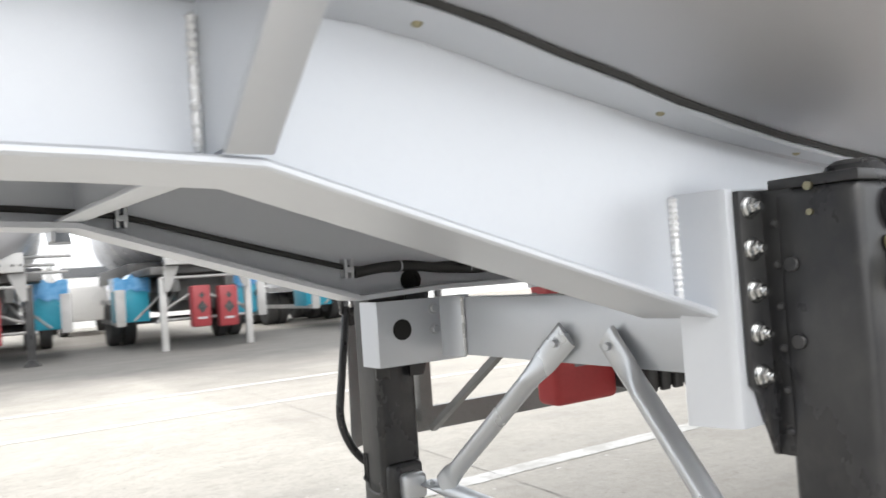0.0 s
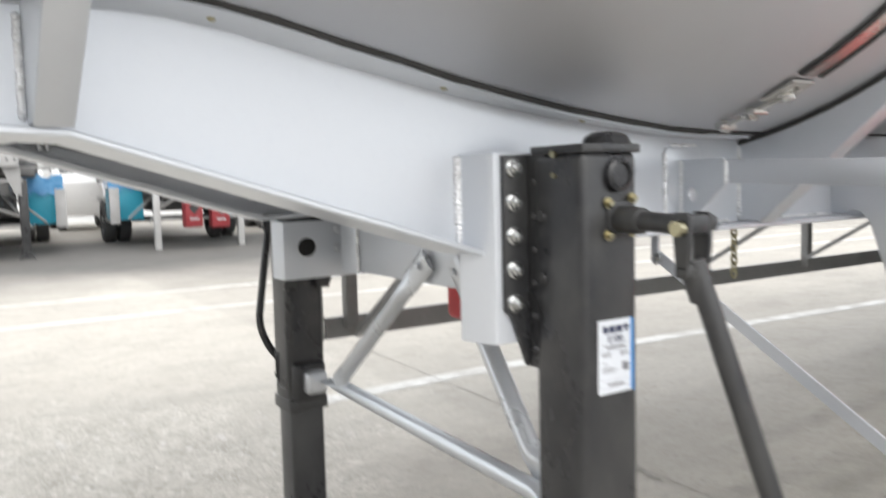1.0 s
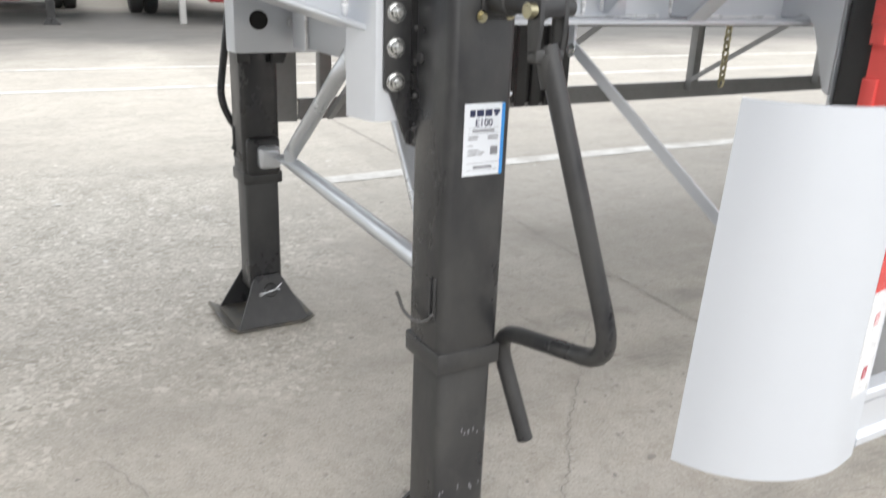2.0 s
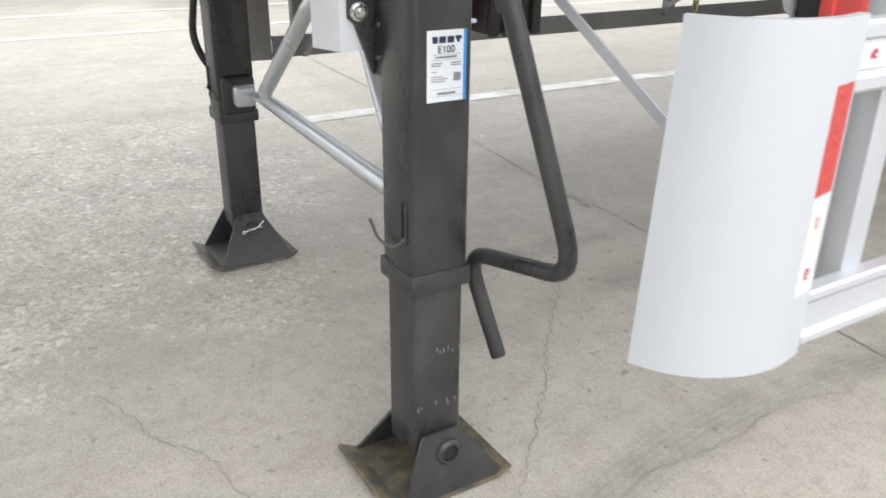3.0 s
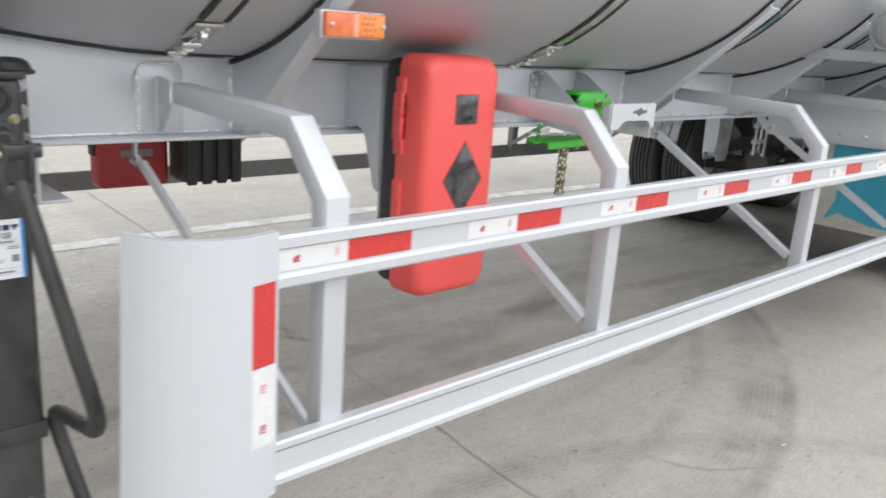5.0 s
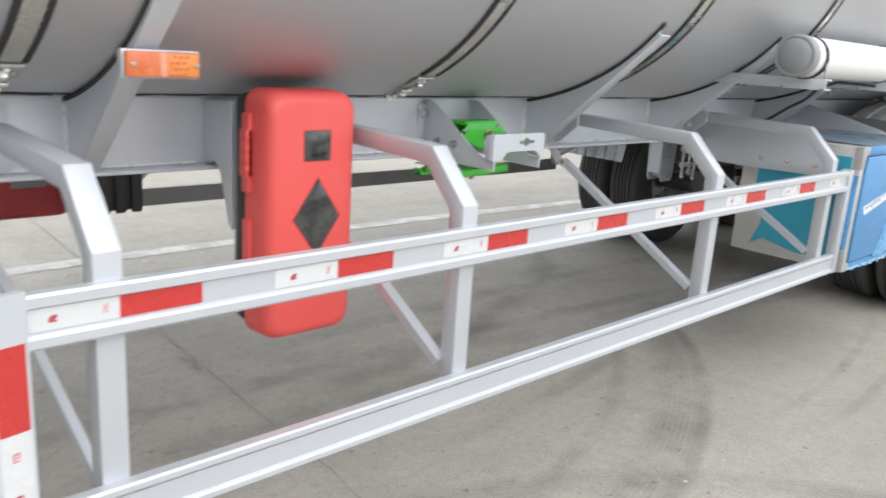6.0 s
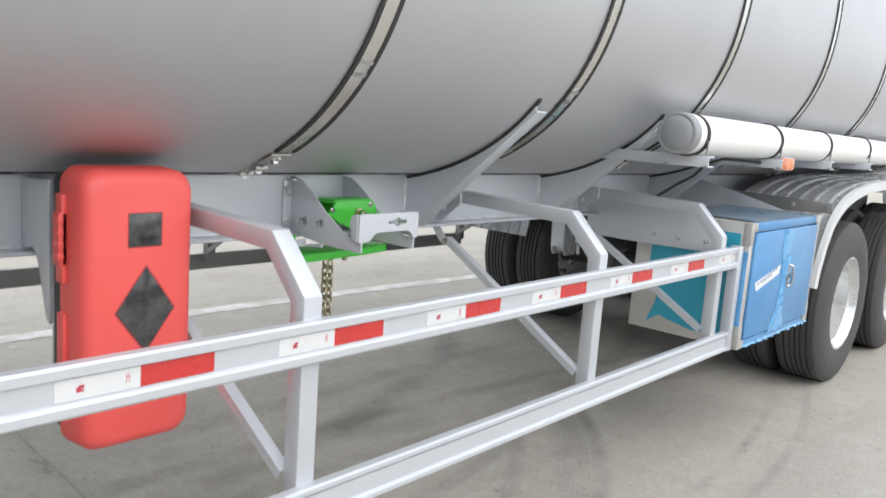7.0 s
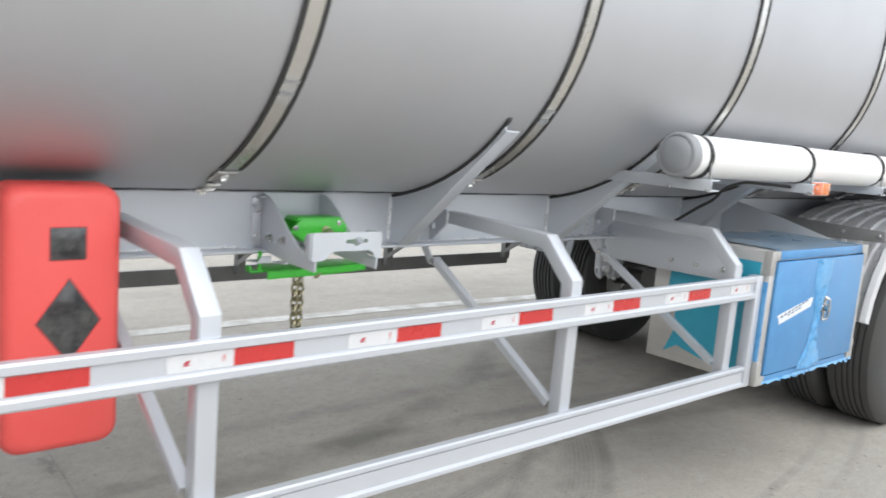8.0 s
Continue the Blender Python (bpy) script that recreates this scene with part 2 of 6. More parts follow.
        c = mixc(n, l, mu.outputs[0], c, tone)
        chips = chips or mu.outputs[0]
    # a worn coarse patch where the skin of the slab is gone
    tc0 = n.new("ShaderNodeTexCoord")
    dd = n.new("ShaderNodeVectorMath")
    dd.operation = "DISTANCE"
    dd.inputs[1].default_value = (0.2, 2.95, 0)
    l.new(tc0.outputs["Object"], dd.inputs[0])
    ed = n.new("ShaderNodeMath")
    ed.operation = "MULTIPLY_ADD"
    l.new(mid, ed.inputs[0])
    ed.inputs[1].default_value = 2.6
    l.new(dd.outputs["Value"], ed.inputs[2])
    coarse = ramp(n, l, ed.outputs[0], 2.55, 3.15, 1.0, 0.0)
    # bare stones: cells of two sizes, each with its own tone
    st = None
    c = mixc(n, l, ramp(n, l, coarse, 0, 1, 0, 0.55), c, (0.44, 0.41, 0.36))
    # blotches a hand or two wide inside the patch
    blot = noise_tex(n, l, v, 4.5, 7, 0.7)
    for lo, hi, f0, f1, col in ((0.52, 0.66, 0.0, 0.6, (0.31, 0.288, 0.25)), (0.34, 0.47, 0.6, 0.0, (0.62, 0.585, 0.525))):
        mu = n.new("ShaderNodeMath")
        mu.operation = "MULTIPLY"
        l.new(coarse, mu.inputs[0])
        l.new(ramp(n, l, blot, lo, hi, f0, f1), mu.inputs[1])
        c = mixc(n, l, mu.outputs[0], c, col)
    for sc, lo, hi, dark, pale in ((115.0, 0.6, 1.0, (0.29, 0.27, 0.235), (0.66, 0.63, 0.575)), (52.0, 0.86, 1.0, (0.27, 0.25, 0.215), (0.72, 0.69, 0.635))):
        vo = n.new("ShaderNodeTexVoronoi")
        vo.inputs["Scale"].default_value = sc
        l.new(wob.outputs[0], vo.inputs["Vector"])
        tone = n.new("ShaderNodeSeparateColor")
        l.new(vo.outputs["Color"], tone.inputs[0])
        for chan, col, k in ((0, dark, 0.65), (1, pale, 0.65)):
            mu = n.new("ShaderNodeMath")
            mu.operation = "MULTIPLY"
            l.new(coarse, mu.inputs[0])
            l.new(ramp(n, l, tone.outputs[chan], lo, hi, 0.0, k), mu.inputs[1])
            c = mixc(n, l, mu.outputs[0], c, col)
            st = st or mu
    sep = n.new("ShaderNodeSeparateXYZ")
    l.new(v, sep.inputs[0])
    # shade under and before the parked trailers, put in as a dark band
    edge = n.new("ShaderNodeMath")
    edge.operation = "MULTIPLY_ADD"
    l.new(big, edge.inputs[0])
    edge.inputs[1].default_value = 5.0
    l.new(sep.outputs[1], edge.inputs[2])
    trailer_shade = n.new("ShaderNodeMath")
    trailer_shade.operation = "MULTIPLY"
    l.new(ramp(n, l, edge.outputs[0], 11.4, 15.5, 0.0, 0.95), trailer_shade.inputs[0])
    l.new(ramp(n, l, edge.outputs[0], 21.5, 24.0, 1.0, 0.0), trailer_shade.inputs[1])
    c = mixc(n, l, trailer_shade.outputs[0], c, (0.115, 0.112, 0.106))
    # long soft rubber smears along the driving way
    for sc, st3, amount in ((0.9, (0.7, 1.5, 1), 0.26), (2.3, (0.6, 1.7, 1), 0.16)):
        vs = coords(n, l, 1.0, st3)
        c = mixc(n, l, ramp(n, l, noise_tex(n, l, vs, sc, 3, 0.5), 0.52, 0.74, 0.0, amount), c, (0.22, 0.207, 0.19))
    # tyre marks: wide faint rings with broken edges
    tc = n.new("ShaderNodeTexCoord")
    for cx, cy, r, w, k, tread, xs, ys in ((5.0, 5.4, 4.30, 0.11, 0.4, 0, 3.0, 2.0), (2.6, 6.0, 4.73, 0.13, 0.45, 0, 3.0, 2.8), (3.0, 5.4, 4.77, 0.06, 0.35, 1, 3.2, 1.4), (4.6, -30.0, 31.84, 0.09, 0.3, 0, 3.0, 9), (2.5, 3.07, 3.28, 0.05, 0.55, 0, 2.2, 1.4), (2.5, 3.07, 3.17, 0.14, 0.55, 1, 2.2, 1.4), (2.5, 3.07, 2.90, 0.05, 0.35, 1, 2.5, 1.4), (2.2, -20.0, 21.48, 0.08, 0.42, 0, 1.5, 9), (2.2, -20.0, 21.11, 0.11, 0.42, 1, 1.4, 9), (2.0, -1.8, 2.24, 0.09, 0.5, 1, 1.3, 9), (4.4, 5.77, 6.0, 0.035, 0.3, 0, 4.6, 1.4), (4.4, 5.77, 5.81, 0.035, 0.3, 0, 4.4, 1.4)):
        d = n.new("ShaderNodeVectorMath")
        d.operation = "DISTANCE"
        d.inputs[1].default_value = (cx, cy, 0)
        l.new(tc.outputs["Object"], d.inputs[0])
        s = n.new("ShaderNodeMath")
        s.operation = "SUBTRACT"
        s.inputs[1].default_value = r
        l.new(d.outputs["Value"], s.inputs[0])
        a = n.new("ShaderNodeMath")
        a.operation = "ABSOLUTE"
        l.new(s.outputs[0], a.inputs[0])
        band = ramp(n, l, a.outputs[0], 0.3 * w, w, k, 0.0)
        if tread:
            wave = n.new("ShaderNodeMath")
            wave.operation = "SINE"
            turn = n.new("ShaderNodeMath")
            turn.operation = "MULTIPLY"
            turn.inputs[1].default_value = 290.0
            l.new(s.outputs[0], turn.inputs[0])
            l.new(turn.outputs[0], wave.inputs[0])
            cut = n.new("ShaderNodeMath")
            cut.operation = "MULTIPLY"
            l.new(band, cut.inputs[0])
            l.new(ramp(n, l, wave.outputs[0], -0.8, 0.8, 0.72, 1.0), cut.inputs[1])
            band = cut.outputs[0]
        br = n.new("ShaderNodeMath")
        br.operation = "MULTIPLY"
        l.new(band, br.inputs[0])
        l.new(ramp(n, l, mid, 0.38, 0.62, 0.15, 1.0), br.inputs[1])
        lim = br.outputs[0]
        for axis, lo, hi, f0, f1 in ((0, xs - 0.4, xs, 0.0, 1.0), (1, ys - 0.4, ys, 1.0, 0.0)):
            keep = n.new("ShaderNodeMath")
            keep.operation = "MULTIPLY"
            l.new(lim, keep.inputs[0])
            l.new(ramp(n, l, sep.outputs[axis], lo, hi, f0, f1), keep.inputs[1])
            lim = keep.outputs[0]
        c = mixc(n, l, lim, c, (0.15, 0.145, 0.135))
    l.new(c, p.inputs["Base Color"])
    p.inputs["Specular IOR Level"].default_value = 0.15
    l.new(ramp(n, l, mid, 0.3, 0.7, 0.75, 0.92), p.inputs["Roughness"])
    bp = n.new("ShaderNodeBump")
    bp.inputs["Strength"].default_value, bp.inputs["Distance"].default_value = 0.22, 0.006
    l.new(fine, bp.inputs["Height"])
    bq = n.new("ShaderNodeBump")
    bq.inputs["Strength"].default_value, bq.inputs["Distance"].default_value = 0.3, 0.002
    l.new(grit, bq.inputs["Height"])
    l.new(bp.outputs[0], bq.inputs["Normal"])
    br2 = n.new("ShaderNodeBump")
    br2.inputs["Strength"].default_value, br2.inputs["Distance"].default_value = 0.22, 0.003
    l.new(st.outputs[0], br2.inputs["Height"])
    l.new(bq.outputs[0], br2.inputs["Normal"])
    br3 = n.new("ShaderNodeBump")
    br3.invert = True
    br3.inputs["Strength"].default_value, br3.inputs["Distance"].default_value = 0.6, 0.006
    l.new(chips, br3.inputs["Height"])
    l.new(br2.outputs[0], br3.inputs["Normal"])
    l.new(br3.outputs[0], p.inputs["Normal"])
    return m


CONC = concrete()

# ---- mesh helpers (all places in world metres) ----
MID = 1.31  # the trailer's centre line, y


def box(bm, x0, x1, y0, y1, z0, z1, bevel=0.0, seg=2):
    vs = [bm.verts.new((x, y, z)) for x in (x0, x1) for y in (y0, y1) for z in (z0, z1)]
    fs = [bm.faces.new([vs[i] for i in q]) for q in ((0, 1, 3, 2), (4, 6, 7, 5), (0, 4, 5, 1), (2, 3, 7, 6), (0, 2, 6, 4), (1, 5, 7, 3))]
    if bevel:
        es = list({e for f in fs for e in f.edges})
        bmesh.ops.bevel(bm, geom=es, offset=bevel, segments=seg, affect="EDGES", profile=0.5)
    return bm


def prism(bm, pts, axis, a, b, bevel=0.0, seg=2):
    """Extrudes an outline between a and b along an axis; the outline's pairs are the two other axes in order."""
    i = "xyz".index(axis)
    rings = []
    for c in (a, b):
        ring = []
        for u, v in pts:
            co = [u, v]
            co.insert(i, c)
            ring.append(bm.verts.new(co))
        rings.append(ring)
    fs = [bm.faces.new(rings[0]), bm.faces.new(rings[1][::-1])]
    k = len(pts)
    for j in range(k):
        fs.append(bm.faces.new((rings[0][j], rings[1][j], rings[1][(j + 1) % k], rings[0][(j + 1) % k])))
    bmesh.ops.recalc_face_normals(bm, faces=fs)
    if bevel:
        es = list({e for f in fs for e in f.edges})
        bmesh.ops.bevel(bm, geom=es, offset=bevel, segments=seg, affect="EDGES", profile=0.5)
    return bm


def tube(bm, pts, r, seg=12, fillet=0.0, squash=None):
    """A round bar along points, with rounded bends. squash: a function of the share of the way, that gives (width, height) factors."""
    P = [Vector(p) for p in pts]
    if fillet:
        Q = [P[0]]
        for a, b, c in zip(P, P[1:], P[2:]):
            d1, d2 = (a - b), (c - b)
            f = min(fillet, d1.length * 0.48, d2.length * 0.48)
            s, e = b + d1.normalized() * f, b + d2.normalized() * f
            for k in range(7):
                t = k / 6
                Q.append(s * (1 - t) ** 2 + b * 2 * t * (1 - t) + e * t * t)
        Q.append(P[-1])
        P = Q
    t0 = (P[1] - P[0]).normalized()
    u = t0.orthogonal().normalized() if abs(t0.z) > 0.9 else t0.cross(Vector((0, 0, 1))).normalized()
    total, run = sum((b - a).length for a, b in zip(P, P[1:])), 0.0
    rings = []
    for i, p in enumerate(P):
        d = (P[min(i + 1, len(P) - 1)] - P[max(i - 1, 0)]).normalized()
        u = (u - d * u.dot(d)).normalized()
        w = d.cross(u)
        if i:
            run += (P[i] - P[i - 1]).length
        su, sw = squash(run / total) if squash else (1, 1)
        rings.append([bm.verts.new(p + (u * math.cos(2 * math.pi * k / seg) * su + w * math.sin(2 * math.pi * k / seg) * sw) * r) for k in range(seg)])
    for A, B in zip(rings, rings[1:]):
        for k in range(seg):
            bm.faces.new((A[k], A[(k + 1) % seg], B[(k + 1) % seg], B[k]))
    bm.faces.new(rings[0][::-1])
    bm.faces.new(rings[-1])
    return bm


def cyl(bm, a, b, r, seg=16, r2=None):
    a, b = Vector(a), Vector(b)
    return lathe(bm, [(0, 0), (r, 0), (r if r2 is None else r2, (b - a).length), (0, (b - a).length)], a, b - a, seg)


def lathe(bm, prof, origin, axis, seg=24):
    """Turns a profile of (radius, height) round an axis."""
    o, w = Vector(origin), Vector(axis).normalized()
    u = w.orthogonal().normalized()
    v = w.cross(u)
    rings = []
    for r, h in prof:
        if r < 1e-6:
            rings.append([bm.verts.new(o + w * h)])
        else:
            rings.append([bm.verts.new(o + w * h + (u * math.cos(2 * math.pi * k / seg) + v * math.sin(2 * math.pi * k / seg)) * r) for k in range(seg)])
    for A, B in zip(rings, rings[1:]):
        for k in range(seg):
            q = [A[k % len(A)], A[(k + 1) % len(A)], B[(k + 1) % len(B)], B[k % len(B)]]
            q = list(dict.fromkeys(q))
            if len(q) > 2:
                bm.faces.new(q)
    return bm


def hexbolt(bm, p, axis, r=0.009, h=0.008, washer=True):
    p, a = Vector(p), Vector(axis).normalized()
    if washer:
        lathe(bm, [(0, 0), (r * 1.55, 0), (r * 1.55, 0.002), (0, 0.002)], p, a, 14)
    lathe(bm, [(0, 0), (r, 0), (r, h * 0.8), (r * 0.82, h), (0, h)], p + a * 0.002, a, 6)
    return bm


def new_bm():
    return bmesh.new()


def thing(name, at, label, category, group="", kind=""):
    e = new(name)
    e.empty_display_size = 0.1
    e.matrix_basis = Matrix.Translation(at)
    return tagged(e, label, category, group, kind)


def part(name, bm, material, parent=None, label="", mirror=False, sharp=32):
    """Links a bmesh as one mesh, under a thing or a part."""
    if mirror:
        for v in bm.verts:
            v.co.y = 2 * MID - v.co.y
        bmesh.ops.reverse_faces(bm, faces=bm.faces)
    bmesh.ops.recalc_face_normals(bm, faces=bm.faces)
    lim = radians(sharp)
    for f in bm.faces:
        f.smooth = True
    for e in bm.edges:
        e.smooth = len(e.link_faces) == 2 and e.calc_face_angle(0) < lim
    me = bpy.data.meshes.new(name)
    bm.to_mesh(me)
    bm.free()
    me.materials.append(material)
    ob = new(name, me)
    if parent:
        ob.parent = parent
        if parent.type == "EMPTY":
            ob.matrix_parent_inverse = parent.matrix_basis.inverted()
    if label:
        ob["label"] = label
    return ob


def strip_mesh(rows):
    """A closed bar from rings of equal length."""
    bm = new_bm()
    rings = [[bm.verts.new(p) for p in r] for r in rows]
    for A, B in zip(rings, rings[1:]):
        for q in range(len(A)):
            bm.faces.new((A[q], A[(q + 1) % len(A)], B[(q + 1) % len(A)], B[q]))
    bm.faces.new(rings[0])
    bm.faces.new(rings[-1][::-1])
    return bm


def interp(x, table):
    for (x0, y0), (x1, y1) in zip(table, table[1:]):
        if x <= x1:
            t = max(0.0, min(1.0, (x - x0) / (x1 - x0)))
            return y0 + (y1 - y0) * t
    return table[-1][1]


# ---- ground ----
bm = new_bm()
gx = [-300, -60, -15, -6, -3, 0, 3, 6, 9, 15, 60, 300]
grid = [[bm.verts.new((x, y, 0)) for y in gx] for x in gx]
for i in range(len(gx) - 1):
    for j in range(len(gx) - 1):
        bm.faces.new((grid[i][j], grid[i + 1][j], grid[i + 1][j + 1], grid[i][j + 1]))
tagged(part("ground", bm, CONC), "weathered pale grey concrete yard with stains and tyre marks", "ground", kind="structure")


def ribbon(name, pts, width, material, label, category, z=0.003, jitter=0.0, taper=True, step=0.05):
    """A thin strip of paint or dirt along the ground."""
    rnd = random.Random(len(pts) * 7 + int(pts[0][0] * 100))
    bm = new_bm()
    P = []
    for (x0, y0), (x1, y1) in zip(pts, pts[1:]):
        k = max(1, int(math.hypot(x1 - x0, y1 - y0) / step))
        P += [(x0 + (x1 - x0) * i / k, y0 + (y1 - y0) * i / k) for i in range(k)]
    P.append(pts[-1])
    prev = None
    for i, (x, y) in enumerate(P):
        a, b = P[max(i - 1, 0)], P[min(i + 1, len(P) - 1)]
        d = math.hypot(b[0] - a[0], b[1] - a[1]) or 1
        nx, ny = -(b[1] - a[1]) / d, (b[0] - a[0]) / d
        o = rnd.uniform(-jitter, jitter)
        w = width * (rnd.uniform(0.55, 1.2) if jitter else rnd.uniform(0.93, 1.05)) / 2
        if taper:
            w *= min(1.0, 0.15 + 6 * min(i, len(P) - 1 - i) / len(P))
        cur = [bm.verts.new((x + nx * (o + s * w), y + ny * (o + s * w), z)) for s in (-1, 1)]
        if prev:
            bm.faces.new((prev[0], cur[0], cur[1], prev[1]))
        prev = cur
    return tagged(part(name, bm, material), label, category, kind="structure")


ribbon("road_marking", [(1.9, 3.62), (3.0, 3.65), (4.4, 3.64), (5.6, 3.60), (7.2, 3.49), (24, 3.1)], 0.15, LINE, "worn white painted line on the concrete", "road marking", taper=False)
ribbon("road_marking", [(-12, 7.60), (24, 7.35)], 0.15, LINE, "worn white painted line on the concrete", "road marking", taper=False)
ribbon("road_marking", [(-12, 9.2), (24, 8.95)], 0.15, LINE, "worn white painted line on the concrete", "road marking", taper=False)
ribbon("expansion_joint", [(2.40, -3.0), (2.42, -0.05), (2.43, 0.25), (2.45, 0.50), (2.48, 0.72), (2.495, 1.10), (2.53, 1.60), (2.56, 2.2), (2.62, 2.7), (2.66, 3.0), (3.0, 9.0)], 0.0065, CRACK, "dirt-filled joint between two concrete slabs", "joint", jitter=0.003, taper=False)
ribbon("joint_stain", [(2.505, 1.72), (2.525, 1.80), (2.52, 1.92)], 0.035, STAIN, "dark dirt stain beside the slab joint", "stain", z=0.0035, jitter=0.02, step=0.015)
for pts, w in (([(2.24, 1.50), (2.08, 1.36), (1.94, 1.21), (1.80, 1.07), (1.64, 0.90), (1.53, 0.76), (1.40, 0.63), (1.28, 0.51), (1.16, 0.39)], 0.0034), ([(0.50, 1.35), (0.57, 1.17), (0.60, 1.04), (0.70, 0.90), (0.72, 0.76), (0.74, 0.64), (0.73, 0.45)], 0.0034), ([(2.42, 0.38), (2.30, 0.36), (2.17, 0.35), (2.06, 0.385), (1.94, 0.39), (1.80, 0.36), (1.66, 0.36), (1.52, 0.37), (1.36, 0.33)], 0.0028), ([(1.56, 2.9), (1.7, 2.2), (1.95, 1.6), (1.98, 1.25)], 0.0024), ([(2.90, 0.20), (2.96, 0.14), (2.98, 0.05), (3.05, -0.02), (3.10, -0.06), (3.22, -0.12)], 0.0045)):
    ribbon("ground_crack", pts, w, CRACK, "fine wandering crack in the concrete", "crack", jitter=0.009, step=0.02)



def ground_spots(name, spots, material, label, category, z):
    """Uneven flat flecks on the ground: (x, y, length, width, turn)."""
    rnd = random.Random(len(name))
    bm = new_bm()
    for x, y, ln, wd, turn in spots:
        a0 = radians(turn)
        ring = []
        for k in range(9):
            a = 2 * math.pi * k / 9
            r = rnd.uniform(0.6, 1.1)
            u, w = ln / 2 * r * math.cos(a), wd / 2 * r * math.sin(a)
            ring.append(bm.verts.new((x + u * math.cos(a0) - w * math.sin(a0), y + u * math.sin(a0) + w * math.cos(a0), z)))
        bm.faces.new(ring)
    return tagged(part(name, bm, material), label, category, kind="stuff")


rnd = random.Random(5)
pale = [(0.63, 3.66, 0.055, 0.06, 10), (0.70, 3.67, 0.03, 0.03, 0), (0.78, 3.69, 0.035, 0.03, 40), (0.86, 3.72, 0.02, 0.03, 0), (1.98, 2.55, 0.035, 0.025, 20), (2.02, 2.58, 0.02, 0.015, 0), (3.43, -0.09, 0.02, 0.014, 0), (1.35, 0.30, 0.014, 0.010, 30)]
for k in range(70):
    pale.append((rnd.gauss(1.5, 0.75), rnd.gauss(3.55, 0.32), rnd.uniform(0.012, 0.05), rnd.uniform(0.01, 0.04), rnd.uniform(0, 180)))
ground_spots("pale_chips", pale, LINE, "small pale chips of paint and stone on the worn concrete", "chips", 0.0026)
dark = [(1.75, 0.70, 0.038, 0.022, 20), (1.92, 1.03, 0.018, 0.012, 0), (2.09, 1.01, 0.018, 0.010, 0), (1.76, 0.82, 0.012, 0.010, 0), (1.61, 0.68, 0.022, 0.012, 50), (2.25, 1.77, 0.02, 0.014, 0), (3.61, 0.42, 0.030, 0.020, 15), (4.04, 0.50, 0.022, 0.016, 0), (2.75, 0.10, 0.018, 0.012, 0), (2.59, 0.0, 0.020, 0.012, 0), (3.02, -0.18, 0.02, 0.02, 0)]
for k in range(60):
    dark.append((rnd.uniform(0.6, 5.5), rnd.uniform(-0.7, 2.6), rnd.uniform(0.005, 0.014), rnd.uniform(0.004, 0.010), rnd.uniform(0, 180)))
ground_spots("dark_specks", dark, CRACK, "small dark specks of dirt and gravel on the concrete", "specks", 0.0028)

# ---- tanker trailer: tank, chassis, saddles ----
trailer = thing("tanker_trailer", (3.0, MID, 0), "long stainless-clad tanker semitrailer with a silver chassis on black landing legs", "trailer")
LIFT = [(-4.0, 0.172), (0.20, 0.175), (0.40, 0.180), (0.47, 0.176), (0.55, 0.164), (0.62, 0.149), (0.70, 0.129), (0.80, 0.107), (0.90, 0.083), (1.015, 0.060), (1.14, 0.039), (1.28, 0.021), (1.44, 0.004), (1.65, 0.0)]
TA, TB, TN, TZ = 1.29, 0.991, 2.6, 2.208
WEB = 0.772  # outer face of the chassis web, y


def tank_point(x, th, off=0.0):
    """A point of the tank's skin: th 0 is the bottom, 90 the side that faces the guard with the tape."""
    lift = interp(x, LIFT)
    s, c = math.sin(radians(th)), math.cos(radians(th))
    b = TB - lift if c > 0 else TB
    e = 2 / TN
    y = MID - (TA + off) * math.copysign(abs(s) ** e, s)
    z = TZ - (b + off) * math.copysign(abs(c) ** e, c)
    return Vector((x, y, z))


def tank_z(x, y):
    """Height of the tank's underside at a place."""
    k = max(0.0, 1 - (abs(MID - y) / TA) ** TN) ** (1 / TN)
    return TZ - (TB - interp(x, LIFT)) * k


def tank_shell():
    bm = new_bm()
    xs = [-3.2, -3.17, -3.1, -2.5, -1.5, -0.6] + [i * 0.1 for i in range(0, 19)] + [2.2 + 0.6 * i for i in range(14)] + [10.75, 10.8]
    shrink = {-3.2: 0.82, -3.17: 0.93, 10.8: 0.9, 10.75: 0.96}
    rings = []
    N = 96
    for x in xs:
        k = shrink.get(round(x, 2), 1.0)
        ring = []
        for j in range(N):
            p = tank_point(x, 360 * j / N)
            ring.append(bm.verts.new((x, MID + (p.y - MID) * k, TZ + (p.z - TZ) * k)))
        rings.append(ring)
    for A, B in zip(rings, rings[1:]):
        for j in range(N):
            bm.faces.new((A[j], A[(j + 1) % N], B[(j + 1) % N], B[j]))
    bm.faces.new(rings[0][::-1])
    bm.faces.new(rings[-1])
    return part("tank", bm, TANK, trailer, "brushed stainless steel oval tank cladding", sharp=45)


tank = tank_shell()


def band(bm, x0, x1, th0, th1, off0, off1, step=2.0):
    """A band round the tank between two x, with thickness."""
    k = int((th1 - th0) / step)
    prev = None
    for i in range(k + 1):
        th = th0 + (th1 - th0) * i / k
        a, b = tank_point((x0 + x1) / 2, th, off0), tank_point((x0 + x1) / 2, th, off1)
        cur = [bm.verts.new((x, p.y, p.z)) for x, p in ((x0, a), (x0, b), (x1, b), (x1, a))]
        if prev:
            for q in range(4):
                bm.faces.new((prev[q], prev[(q + 1) % 4], cur[(q + 1) % 4], cur[q]))
        else:
            bm.faces.new(cur)
        prev = cur
    bm.faces.new(prev[::-1])


